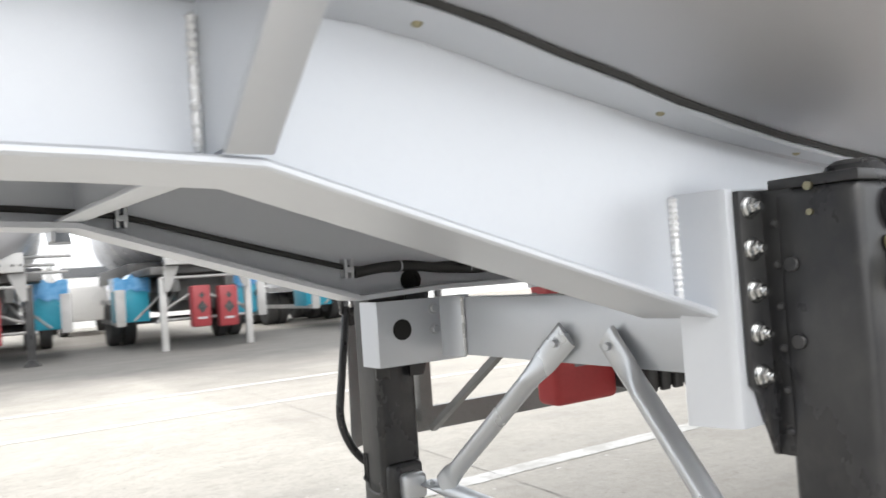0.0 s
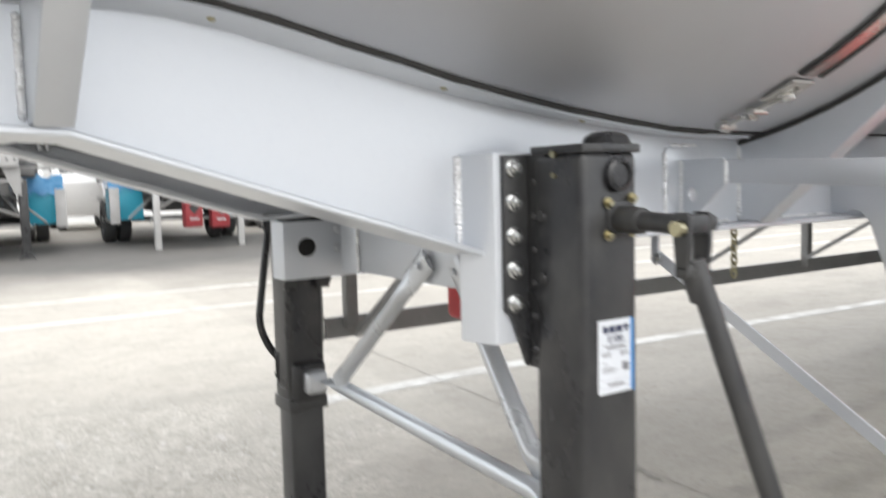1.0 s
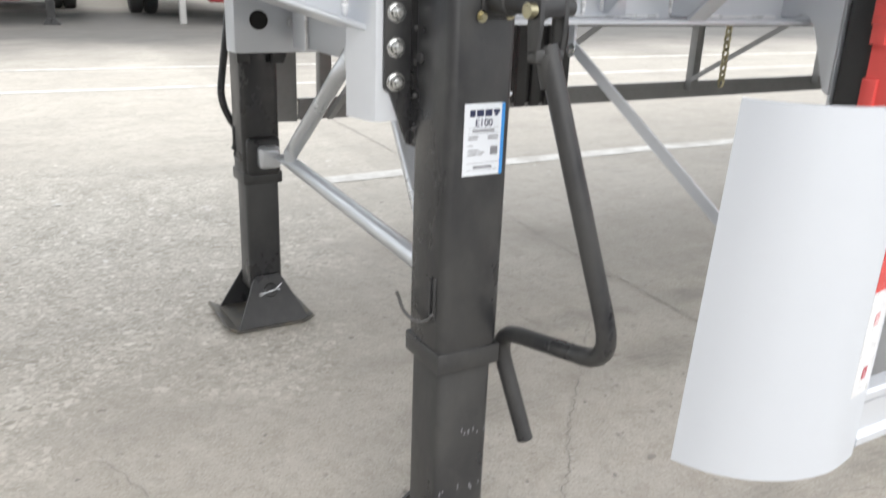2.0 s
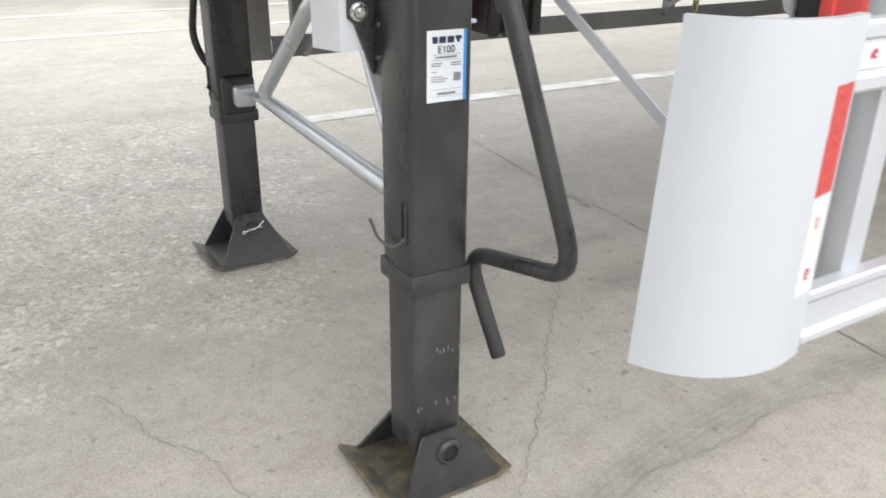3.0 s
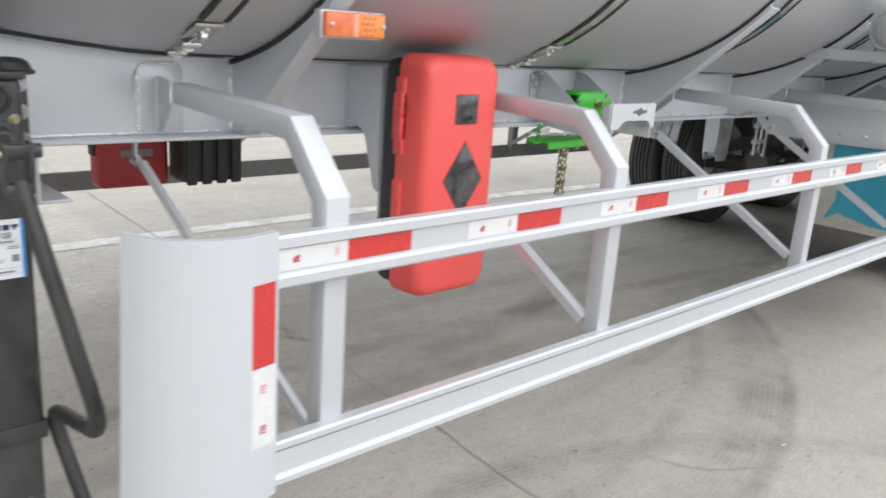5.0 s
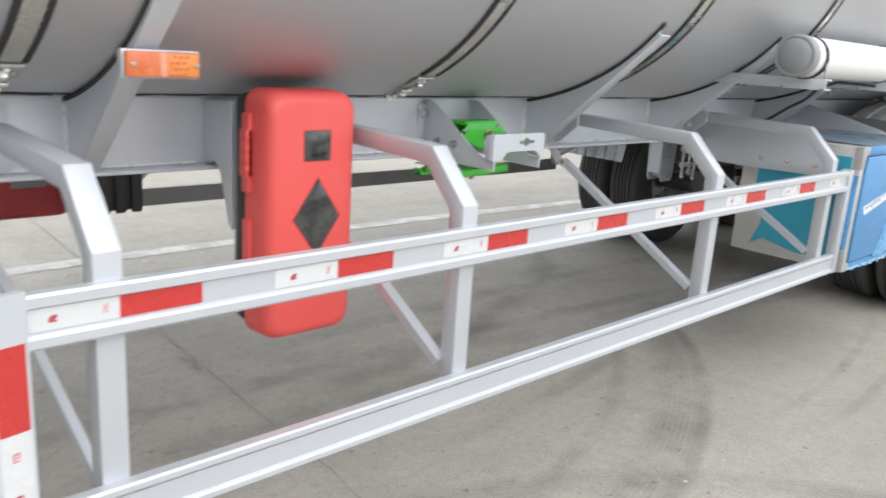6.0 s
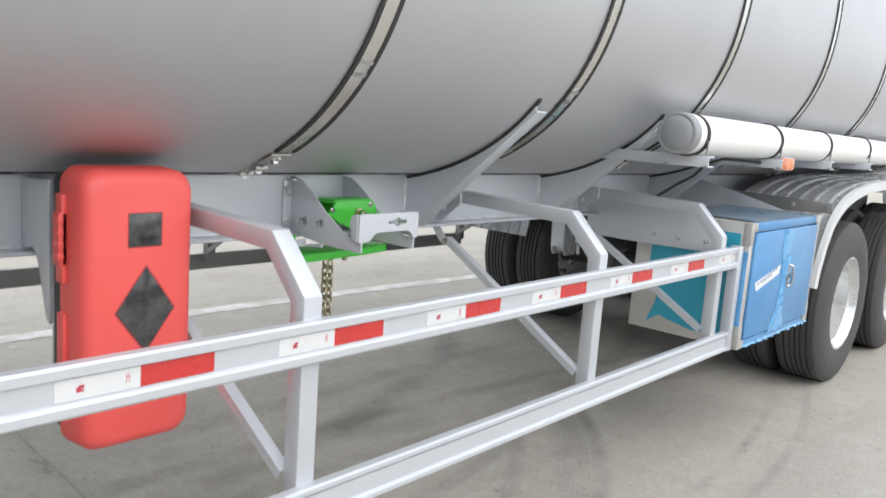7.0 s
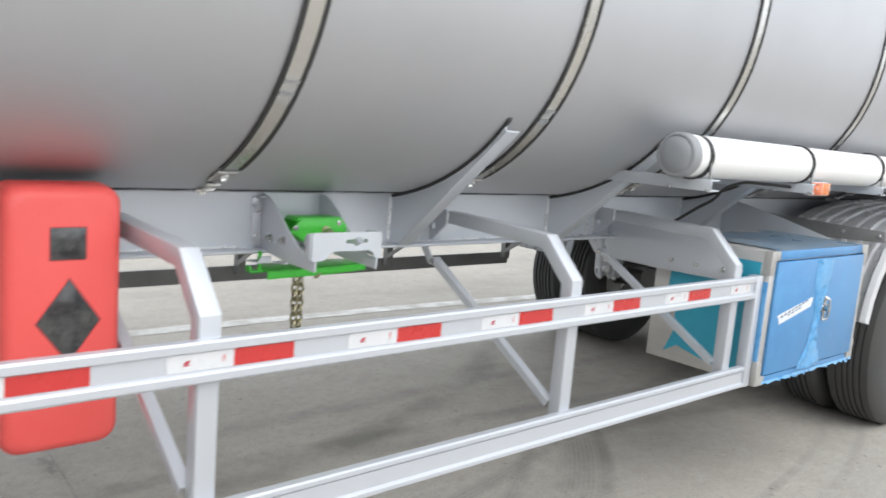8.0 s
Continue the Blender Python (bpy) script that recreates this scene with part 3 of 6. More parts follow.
def theta_at_z(x, z):
    return min((abs(tank_point(x, t / 4).z - z), t / 4) for t in range(20, 360))[1]


def tank_strap(x):
    th0 = theta_at_z(x, 1.352 + interp(x, LIFT))
    th1 = 360 - th0
    bm = new_bm()
    band(bm, x - 0.022, x + 0.022, th0, th1, 0.0005, 0.004)
    s = part("strap", bm, STEEL, tank, "polished stainless clamping strap")
    bm = new_bm()
    band(bm, x - 0.034, x - 0.022, th0, th1, 0.0005, 0.006)
    band(bm, x + 0.022, x + 0.034, th0, th1, 0.0005, 0.006)
    part("strap_rubber", bm, RUBBER, tank, "black rubber edging under the strap")
    # buckle plates and the tension bolts at the lower end
    for z in (1.590, 1.563):
        bm = new_bm()
        t = theta_at_z(x, z)
        band(bm, x - 0.022, x + 0.022, t - 0.35, t + 0.35, 0.0042, 0.0065, 0.35)
        part("buckle_plate", bm, ZINC, tank)
    rows = []
    for k in range(5):
        y = 0.492 + 0.016 * k
        z = tank_z(x, y)
        rows.append([(x - 0.031, y, z - 0.004), (x - 0.031, y, z - 0.009), (x + 0.031, y, z - 0.009), (x + 0.031, y, z - 0.004)])
    part("end_plate", strip_mesh(rows), CORNER, tank, "zinc plate at the strap's end")
    bm = new_bm()
    a, m, b = [Vector((x, y, tank_z(x, y) - 0.012)) for y in (0.500, 0.585, 0.655)]
    cyl(bm, a, b, 0.0055, 10)
    for p, w in ((m, 0.020), (b, 0.022)):
        cyl(bm, p + Vector((-w, 0, 0)), p + Vector((w, 0, 0)), 0.0075, 12)
    hexbolt(bm, Vector((x, 0.525, tank_z(x, 0.525) - 0.009)), (0, -0.35, -1), 0.0125, 0.012)
    hexbolt(bm, m + (b - m) * 0.15, b - m, 0.010, 0.012)
    hexbolt(bm, b, b - m, 0.010, 0.012)
    part("strap_buckle", bm, STEEL, tank, "zinc strap buckle and tension bolt")


for sx in (1.495, 2.612, 3.540, 4.50, 5.66, 6.77, 7.85, 8.95):
    tank_strap(sx)

FLANGE = [(-3.0, 1.283), (0.10, 1.263), (0.333, 1.252), (0.96, 1.058), (1.2, 1.070), (9.5, 1.070)]
SEAL_Y = 0.714


def weld_line(bm, a, b, r=0.0055, seed=1):
    """A rippled bead between two points."""
    a, b = Vector(a), Vector(b)
    rnd = random.Random(seed)
    k = max(3, int((b - a).length / 0.0042))
    d = (b - a).normalized()
    u = d.orthogonal().normalized()
    w = d.cross(u)
    rings = []
    for i in range(k + 1):
        p = a + (b - a) * (i / k) + u * rnd.uniform(-0.0006, 0.0006)
        rr = r * (rnd.uniform(0.72, 0.82) if i % 2 else rnd.uniform(0.95, 1.08)) * (0.5 if i in (0, k) else 1)
        rings.append([bm.verts.new(p + (u * math.cos(2 * math.pi * j / 8) + w * math.sin(2 * math.pi * j / 8)) * rr) for j in range(8)])
    for A, B in zip(rings, rings[1:]):
        for j in range(8):
            bm.faces.new((A[j], A[(j + 1) % 8], B[(j + 1) % 8], B[j]))
    bm.faces.new(rings[0][::-1])
    bm.faces.new(rings[-1])


def chassis_beam(mirror):
    xs = [-3.0, -1.0, 0.0, 0.20, 0.333, 0.40, 0.47, 0.55, 0.62, 0.70, 0.80, 0.90, 0.96, 1.015, 1.14, 1.2, 1.28, 1.44, 1.65, 1.9, 4.4, 9.5]
    dz = 0.035 if mirror else 0.0
    fz = lambda x: interp(x, FLANGE) + dz

    def seal(x):
        return tank_z(x, SEAL_Y) - 0.003

    def top(x):
        return seal(x) - interp(x, [(0.0, 0.017), (0.7, 0.016), (1.15, 0.004), (1.7, 0.002)])
    k = len(xs)
    # web, cut square at the tank
    bm = new_bm()
    outline = [(x, fz(x) + 0.008) for x in xs] + [(x, top(x)) for x in reversed(xs)]
    rings = [[bm.verts.new((x, y, z)) for x, z in outline] for y in (WEB, WEB + 0.010)]
    for ring in rings:
        for i in range(k - 1):
            bm.faces.new((ring[i], ring[i + 1], ring[2 * k - 2 - i], ring[2 * k - 1 - i]))
    for i in range(2 * k):
        j = (i + 1) % (2 * k)
        bm.faces.new((rings[0][i], rings[0][j], rings[1][j], rings[1][i]))
    web = part("chassis_beam", bm, SILVER, trailer, "silver-painted steel chassis web", mirror)
    # lower flange
    rows = []
    for x in xs:
        z = fz(x)
        rows.append([(x, 0.724, z - 0.003), (x, 0.721, z), (x, 0.721, z + 0.005), (x, 0.724, z + 0.008), (x, 0.86, z + 0.008), (x, 0.86, z - 0.004)])
    part("lower_flange", strip_mesh(rows), SILVER, web, "", mirror)
    # sloped pad plate under the tank, and the rubber between them
    rows = []
    for x in [v for v in xs if v <= 1.65]:
        zt, zs = top(x), seal(x)
        rows.append([(x, WEB - 0.001, zt - 0.003), (x, SEAL_Y + 0.004, zs - 0.010), (x, SEAL_Y, zs - 0.007), (x, SEAL_Y + 0.002, zs - 0.003), (x, WEB + 0.004, zt + 0.004)])
    part("pad_plate", strip_mesh(rows), SILVER, web, "", mirror)
    rnd = random.Random(5)
    rows = []
    for i in range(-60, 190):
        x = i * 0.05
        z, o, h = tank_z(x, SEAL_Y) + 0.005, rnd.uniform(-0.0015, 0.0015), 0.0105 + rnd.uniform(-0.002, 0.0025)
        if x > 1.5:
            h *= 0.8
        rows.append([(x, SEAL_Y + 0.016, z), (x, SEAL_Y - 0.003 + o, z), (x, SEAL_Y - 0.006 + o, z - h * 0.5), (x, SEAL_Y - 0.002 + o, z - h), (x, SEAL_Y + 0.012, z - h)])
    part("rubber_seal", strip_mesh(rows), RUBBER, web, "black rubber strip between tank and chassis", mirror)
    if not mirror:
        bm = new_bm()
        for n, (x, z0, z1) in enumerate(((1.69, 1.085, 1.245), (3.388, 1.085, 1.255), (4.25, 1.085, 1.255), (2.33, 1.095, 1.25), (0.287, 1.272, 1.405), (5.29, 1.085, 1.255))):
            weld_line(bm, (x, WEB - 0.001, z0), (x, WEB - 0.001, z1), 0.006, n)
        weld_line(bm, (1.69, WEB - 0.004, 1.083), (1.83, WEB - 0.004, 1.083), 0.004, 31)
        weld_line(bm, (3.39, WEB - 0.004, 1.083), (3.47, WEB - 0.004, 1.083), 0.004, 32)
        part("weld_bead", bm, WELD, web, "bright weld beads on the web")["kind"] = "stuff"
        for x in (0.522, 0.898, 1.2):
            bm = new_bm()
            zz = (top(x) + seal(x)) / 2 - 0.006
            lathe(bm, [(0, 0.004), (0.004, 0.003), (0.007, 0.0), (0.007, -0.004)], (x, 0.742, zz), (0, -0.3, -1), 10)
            part("rivet", bm, BRASS, web, "small brass rivet")
    return web


chassis_beam(False)
chassis_beam(True)


def saddle(x0, x1, base, mirror=False, tip_y=0.218):
    """A gusset that carries the tank: a plate square to the web, with a sloped strip on its outer edge."""
    zb = base[1]
    k = 26
    top = [(y, tank_z(x0, y) - 0.004) for y in (WEB - (WEB - tip_y) * i / k for i in range(k + 1))]
    tip = top[-1]
    poly = [(WEB, zb)] + top + [(tip[0] + 0.004, tip[1] - 0.030), (base[0], base[1])]
    bm = new_bm()
    prism(bm, poly, "x", x0, x0 + 0.008)
    s = part("saddle", bm, SILVER, trailer, "silver steel saddle gusset under the tank", mirror)
    # strip
    bm = new_bm()
    a, b = Vector((0, base[0], base[1])), Vector((0, tip[0], tip[1] - 0.022))
    d = (b - a).normalized()
    nrm = Vector((0, -d.z, d.y))
    if nrm.z > 0:
        nrm = -nrm
    q = [a, b, b + nrm * 0.008, a + nrm * 0.008]
    prism(bm, [(v.y, v.z) for v in q], "x", x0, x1, 0.002)
    part("saddle_strip", bm, SILVER, s, "", mirror)
    rows = []
    for y, z in top + [(tip[0] - 0.010, tank_z(x0, tip[0] - 0.010) - 0.003)]:
        rows.append([(x0 - 0.003, y, z + 0.006), (x0 - 0.005, y, z - 0.004), (x0 + 0.002, y - 0.001, z - 0.009), (x0 + 0.012, y, z - 0.006), (x0 + 0.014, y, z + 0.006)])
    part("saddle_seal", strip_mesh(rows), RUBBER, s, "black rubber edge strip", mirror)
    return s


for mir in (False, True):
    saddle(0.292, 0.338, (0.716, 1.266), mir)
    saddle(1.690, 1.742, (0.722, 1.082), mir)
    saddle(3.392, 3.450, (0.722, 1.082), mir)
    saddle(4.255, 4.315, (0.722, 1.082), mir)
    saddle(5.30, 5.36, (0.722, 1.082), mir)

bm = new_bm()
for x0, x1, k in ((1.20, 1.66, 1), (1.76, 2.03, 2), (2.31, 2.80, 3), (3.12, 3.36, 4), (3.48, 4.22, 5), (4.36, 5.2, 6)):
    weld_line(bm, (x0, WEB - 0.001, interp(x0, FLANGE) + 0.012), (x1, WEB - 0.001, interp(x1, FLANGE) + 0.012), 0.0036, 40 + k)
part("weld_bead", bm, WELD, trailer, "bright weld along the foot of the web")["kind"] = "stuff"

# cross members between the beams
for x in (0.30, 2.2, 4.5):
    bm = new_bm()
    z = interp(x, FLANGE)
    prism(bm, [(0.784, z + 0.012), (1.836, z + 0.046), (1.836, z + 0.054), (0.784, z + 0.020)], "x", x - 0.005, x + 0.045, 0.002)
    prism(bm, [(0.784, z + 0.016), (1.836, z + 0.05), (1.836, z + 0.145), (0.784, z + 0.12)], "x", x + 0.037, x + 0.045)
    part("cross_member", bm, SILVER, trailer)
# brake hose clipped along the inside of the far web
HOSE_Y = 1.822
bm = new_bm()
tube(bm, [(-0.4, HOSE_Y, 1.33), (0.2, HOSE_Y, 1.333), (0.42, HOSE_Y, 1.314), (0.71, HOSE_Y, 1.235), (0.98, HOSE_Y, 1.165), (1.10, HOSE_Y, 1.16), (1.28, HOSE_Y, 1.17), (1.6, HOSE_Y, 1.15), (3.2, HOSE_Y, 1.15)], 0.007, 8, 0.06)
part("brake_hose", bm, RUBBER, trailer, "black brake hose clipped along the web")
bm = new_bm()
tube(bm, [(0.97, HOSE_Y - 0.006, 1.158), (1.04, HOSE_Y - 0.008, 1.168), (1.12, HOSE_Y - 0.008, 1.171), (1.22, HOSE_Y - 0.006, 1.158), (1.34, HOSE_Y - 0.006, 1.150), (1.46, HOSE_Y, 1.150)], 0.0135, 12, 0.04)
part("hose_sleeve", bm, RUBBER, trailer, "thick ribbed black sleeve over the hose")
for k in range(2):
    bm = new_bm()
    lathe(bm, [(0.0138, 0), (0.0152, 0), (0.0152, 0.004), (0.0138, 0.004)], (1.10 + 0.22 * k, HOSE_Y - 0.008, 1.170 - 0.014 * k), (1, 0, 0.02), 14)
    part("cable_tie", bm, GALV, trailer, "pale cable tie round the hose")
for x, z in ((0.425, 1.31), (0.955, 1.170)):
    bm = new_bm()
    box(bm, x - 0.013, x - 0.004, HOSE_Y - 0.012, 2 * MID - WEB - 0.010, z - 0.024, z + 0.024, 0.002)
    box(bm, x + 0.004, x + 0.013, HOSE_Y - 0.012, 2 * MID - WEB - 0.010, z - 0.024, z + 0.024, 0.002)
    box(bm, x - 0.013, x + 0.013, HOSE_Y - 0.014, HOSE_Y - 0.008, z - 0.010, z + 0.004, 0.002)
    part("hose_clip", bm, GALV, trailer, "grey hose clip")
bm = new_bm()
lathe(bm, [(0.018, 0), (0.030, 0), (0.030, 0.006), (0.018, 0.006), (0.018, 0)], (1.145, 2 * MID - WEB - 0.0105, 1.130), (0, -1, 0), 18)
lathe(bm, [(0, 0), (0.018, 0), (0.018, 0.002), (0, 0.002)], (1.145, 2 * MID - WEB - 0.0105, 1.130), (0, -1, 0), 18)
part("web_grommet", bm, DARK, trailer, "dark rubber grommet in the web")


# ---- landing gear ----
def bracket(mirror):
    t = thing("leg_bracket", (0.95, 0.7 if not mirror else 2 * MID - 0.7, 0.92), "silver folded-steel bracket that holds a landing leg", "bracket", "leg brackets")
    bm = new_bm()
    if mirror:
        prism(bm, [(1.050, 0.752), (1.050, 0.665), (1.058, 0.657), (1.26, 0.657), (1.26, 0.665), (1.060, 0.665), (1.058, 0.672), (1.058, 0.752)], "z", 0.905, 1.078)
        box(bm, 1.05, 1.325, 0.752, 0.760, 0.905, 1.078, 0.001)
    else:
        prism(bm, [(0.941, WEB + 0.001), (0.957, 0.712), (0.961, 0.706), (0.964, 0.702), (0.970, 0.700), (1.15, 0.700), (1.15, 0.708), (0.972, 0.708), (0.968, 0.711), (0.965, 0.715), (0.949, WEB + 0.001)], "z", 0.908, 1.228)
        box(bm, 0.968, 1.19, WEB + 0.012, WEB + 0.020, 0.908, 1.062, 0.001)
    part("bracket_plate", bm, SILVER, t, "", mirror)
    if mirror:
        # a near-black disc on the plate gives the hole its shaded inside
        bm = new_bm()
        cyl(bm, (1.123, 0.7605, 1.0), (1.123, 0.7625, 1.0), 0.028, 26)
        part("bracket_hole", bm, DARK, t, "round hole drawn as a near-black disc", mirror)
        for z in (1.049, 0.993):
            bm = new_bm()
            hexbolt(bm, (1.224, 0.760, z), (0, 1, 0), 0.011, 0.009)
            part("bolt", bm, GALV, t, "", mirror)
    else:
        bm = new_bm()
        weld_line(bm, (0.938, WEB - 0.002, 1.078), (0.938, WEB - 0.002, 1.226), 0.0075, 3)
        part("weld_bead", bm, WELD, t, "rippled bright weld bead")["kind"] = "stuff"
    return t


bracket(False)
bracket(True)


def landing_leg(mirror):
    fy = (lambda y: 2 * MID - y) if mirror else (lambda y: y)
    t = thing("landing_leg", (1.07, fy(0.62), 0), "black-painted telescopic landing leg standing on a rusty foot plate", "landing leg", "landing legs")
    P = lambda name, bm, m, parent=t, label="": part(name, bm, m, parent, label, mirror)
    dx = 0.06 if mirror else 0.0
    x0, x1, yb = 1.022 + dx, 1.146 + dx, 0.676
    xc = (x0 + x1) / 2
    bm = new_bm()
    box(bm, x0, x1, 0.554, yb, 0.495, 1.226, 0.016, 3)
    tb = P("outer_tube", bm, BLACKP)
    bm = new_bm()
    box(bm, x0 + 0.0005, x1 + 0.002, 0.5525, yb + 0.002, 1.222, 1.236, 0.002)
    P("top_cap", bm, BLACKP)
    # dome of the gear housing behind the cap
    bm = new_bm()
    lathe(bm, [(0.0, 0.0), (0.040, 0.0), (0.042, 0.010), (0.036, 0.022), (0.024, 0.029), (0.0, 0.031)], (xc + 0.056, 0.622, 1.229), (0, 0, 1), 28)
    lathe(bm, [(0.041, 0.0), (0.047, 0.0), (0.047, 0.007), (0.041, 0.008)], (xc + 0.056, 0.622, 1.229), (0, 0, 1), 28)
    P("gear_dome", bm, BLACKP)
    # collar
    bm = new_bm()
    box(bm, x0 - 0.003, x1 + 0.003, 0.551, yb + 0.003, 0.478, 0.518, 0.004)
    P("collar", bm, BLACKP)
    # inner tube
    bm = new_bm()
    box(bm, x0 + 0.0065, x1 - 0.0065, 0.5605, yb - 0.0065, 0.10, 0.50, 0.012, 3)
    P("inner_tube", bm, BLACKP, t, "slightly scuffed black inner tube")
    rnd = random.Random(3)
    for k in range(13):
        z = (0.338 if k < 7 else 0.214) + rnd.uniform(-0.006, 0.006)
        bm = new_bm()
        x = rnd.uniform(x0 + 0.012, x1 - 0.016)
        h = rnd.uniform(0.003, 0.011)
        prism(bm, [(x, z), (x + 0.0022, z - 0.001), (x + 0.003, z + h), (x + 0.001, z + h + 0.001)], "y", 0.5599, 0.5608)
        P("scratch", bm, INKG, t, "small pale paint scratch")
    # foot
    fx0, fx1 = 0.956 + dx * 0.45, 1.246 + dx * 0.45
    fc = 1.146 if mirror else 1.084
    bm = new_bm()
    prism(bm, [(fx0 - 0.008, 0.024), (fx0 + 0.03, 0.002), (fx1 - 0.03, 0.002), (fx1 + 0.006, 0.020), (fx1, 0.028), (fx1 - 0.033, 0.010), (fx0 + 0.033, 0.010), (fx0 - 0.004, 0.032)], "y", 0.522, 0.772, 0.001)
    P("foot_plate", bm, RUST if mirror else FOOTN, t, "rusty foot plate with upturned ends")
    for yt, yl, sg in ((0.551, 0.534, -1), (0.671, 0.757, 1)):
        bm = new_bm()
        ring = []
        for o in (0.0, sg * 0.007):
            ring.append([bm.verts.new(p) for p in ((fx0 + 0.034, yl + o, 0.011), (fx1 - 0.012, yl + o, 0.011), (fc + 0.047, yt + o, 0.150), (fc + 0.038, yt + o, 0.159), (fc - 0.038, yt + o, 0.159), (fc - 0.047, yt + o, 0.150))])
        bm.faces.new(ring[0])
        bm.faces.new(ring[1][::-1])
        for k in range(6):
            bm.faces.new((ring[0][k], ring[0][(k + 1) % 6], ring[1][(k + 1) % 6], ring[1][k]))
        P("foot_cheek", bm, BLACKP)
    bm = new_bm()
    lathe(bm, [(0.018, 0), (0.030, 0), (0.030, 0.010), (0.024, 0.016), (0.0185, 0.016), (0.018, -0.04)], (fc + 0.014, 0.546, 0.108), (0, -1, 0), 24)
    P("foot_pin", bm, BLACKP)
    # near-black disc paints the shade down the pin's bore
    bm = new_bm()
    lathe(bm, [(0, 0), (0.0182, 0), (0.0182, 0.001), (0, 0.001)], (fc + 0.014, 0.5368, 0.108), (0, -1, 0), 16)
    P("pin_bore", bm, DARK)
    if mirror:
        bm = new_bm()
        tube(bm, [(fc - 0.030, 0.712, 0.106), (fc + 0.014, 0.709, 0.113)], 0.0035, 8)
        lathe(bm, [(0.003, -0.003), (0.007, -0.003), (0.007, 0.003), (0.003, 0.003), (0.003, -0.003)], (fc - 0.035, 0.712, 0.105), (0, 1, 0), 12)
        tube(bm, [(fc + 0.014, 0.709, 0.113), (fc + 0.026, 0.706, 0.121), (fc + 0.040, 0.703, 0.131)], 0.0028, 6)
        tube(bm, [(fc + 0.014, 0.709, 0.113), (fc + 0.032, 0.708, 0.112)], 0.0028, 6)
        P("split_pin", bm, GALV, t, "zinc split pin through the foot")
        bm = new_bm()
        lathe(bm, [(0.012, 0), (0.024, 0), (0.024, 0.008), (0.019, 0.011), (0.012, 0.011)], (fc, 0.701, 0.110), (0, 1, 0.55), 20)
        P("pin_ring", bm, BLACKP)
    # mounting wings with five bolts, and a pressed seam between wing and tube
    bm = new_bm()
    wl, wb = (x0 - 0.022, x0 - 0.008) if mirror else (0.976, 1.022)
    prism(bm, [(wl, 1.224), (x0 + 0.03, 1.224), (x0 + 0.03, 0.866), (wb, 0.866), (wb - 0.004, 0.875), (wl + 0.012, 0.955), (wl, 0.965)], "y", 0.690, 0.699, 0.001)
    box(bm, x0 + 0.002, x0 + 0.010, 0.645, 0.692, 0.866, 1.224, 0.0015)
    wing = P("mounting_wing", bm, BLACKP)
    bm = new_bm()
    prism(bm, [(x1 + 0.045, 1.224), (x1 - 0.03, 1.224), (x1 - 0.03, 0.866), (x1 + 0.012, 0.866), (x1 + 0.045, 0.955)], "y", 0.690, 0.699, 0.001)
    box(bm, x1 - 0.010, x1 - 0.002, 0.645, 0.692, 0.866, 1.224, 0.0015)
    wing2 = P("mounting_wing", bm, BLACKP)
    if not mirror:
        for i in range(6):
            bm = new_bm()
            z = 1.178 - i * 0.056
            lathe(bm, [(0, 0.003), (0.004, 0.0025), (0.006, 0.0)], (x0 + 0.0005, 0.672, z), (-1, -0.3, 0), 10)
            part("plug_weld", bm, BLACKP, wing)
    for i in range(5):
        z = 1.202 - i * 0.0565
        if not mirror:
            bm = new_bm()
            ax = (-0.10, -1, 0)
            p = Vector((0.9955, 0.690, z))
            lathe(bm, [(0, 0), (0.0165, 0), (0.0165, 0.0022), (0, 0.0022)], p, ax, 20)
            lathe(bm, [(0.0125, 0.002), (0.0138, 0.003), (0.0138, 0.005), (0.0118, 0.006), (0.0105, 0.0055)], p, ax, 20)
            lathe(bm, [(0, 0.004), (0.0112, 0.004), (0.0112, 0.012), (0.0095, 0.0142), (0, 0.0142)], p, ax, 6)
            lathe(bm, [(0, 0.014), (0.0062, 0.014), (0.0062, 0.020), (0.005, 0.0215), (0, 0.0215)], p, ax, 12)
            part("bolt", bm, ZINC, wing, "shiny zinc-plated bolt", mirror)
        bm = new_bm()
        hexbolt(bm, (x1 + 0.03, 0.690, z), (0.12, -1, 0), 0.0105, 0.011)
        part("bolt", bm, ZINC, wing2, "shiny zinc-plated bolt", mirror)
    # rivets and plugs on the sides
    for y, z, r in ((0.618, 1.222, 0.006), (0.618, 1.188, 0.0045)):
        bm = new_bm()
        cyl(bm, (x0 + 0.001, y, z), (x0 - 0.004, y, z), r, 10)
        P("brass_plug", bm, BRASS, t, "small yellow zinc plug")
    for y, z in ((0.650, 1.122), (0.648, 1.02)):
        bm = new_bm()
        lathe(bm, [(0, 0), (0.0105, 0), (0.0105, 0.004), (0.009, 0.006), (0, 0.006)], (x0 + 0.001, y, z), (-1, 0, 0), 14)
        P("side_plug", bm, BLACKP)
    bm = new_bm()
    lathe(bm, [(0, 0), (0.027, 0), (0.027, 0.008), (0.020, 0.012), (0.018, 0.007), (0.0, 0.007)], (xc + 0.012, 0.553, 1.187), (0, -1, 0), 24)
    P("round_plug", bm, BLACKP)
    # drive shaft, joint and crank handle
    bm = new_bm()
    box(bm, xc - 0.012, xc + 0.044, 0.549, 0.556, 1.088, 1.146, 0.003)
    sh = P("shaft_flange", bm, BLACKP)
    for bx, bz in ((-0.010, 1.143), (0.042, 1.149), (-0.010, 1.092), (0.042, 1.096)):
        bm = new_bm()
        hexbolt(bm, (xc + bx, 0.551, bz), (0, -1, 0), 0.0062, 0.007)
        part("flange_bolt", bm, BRASS, sh, "yellow zinc bolt", mirror)
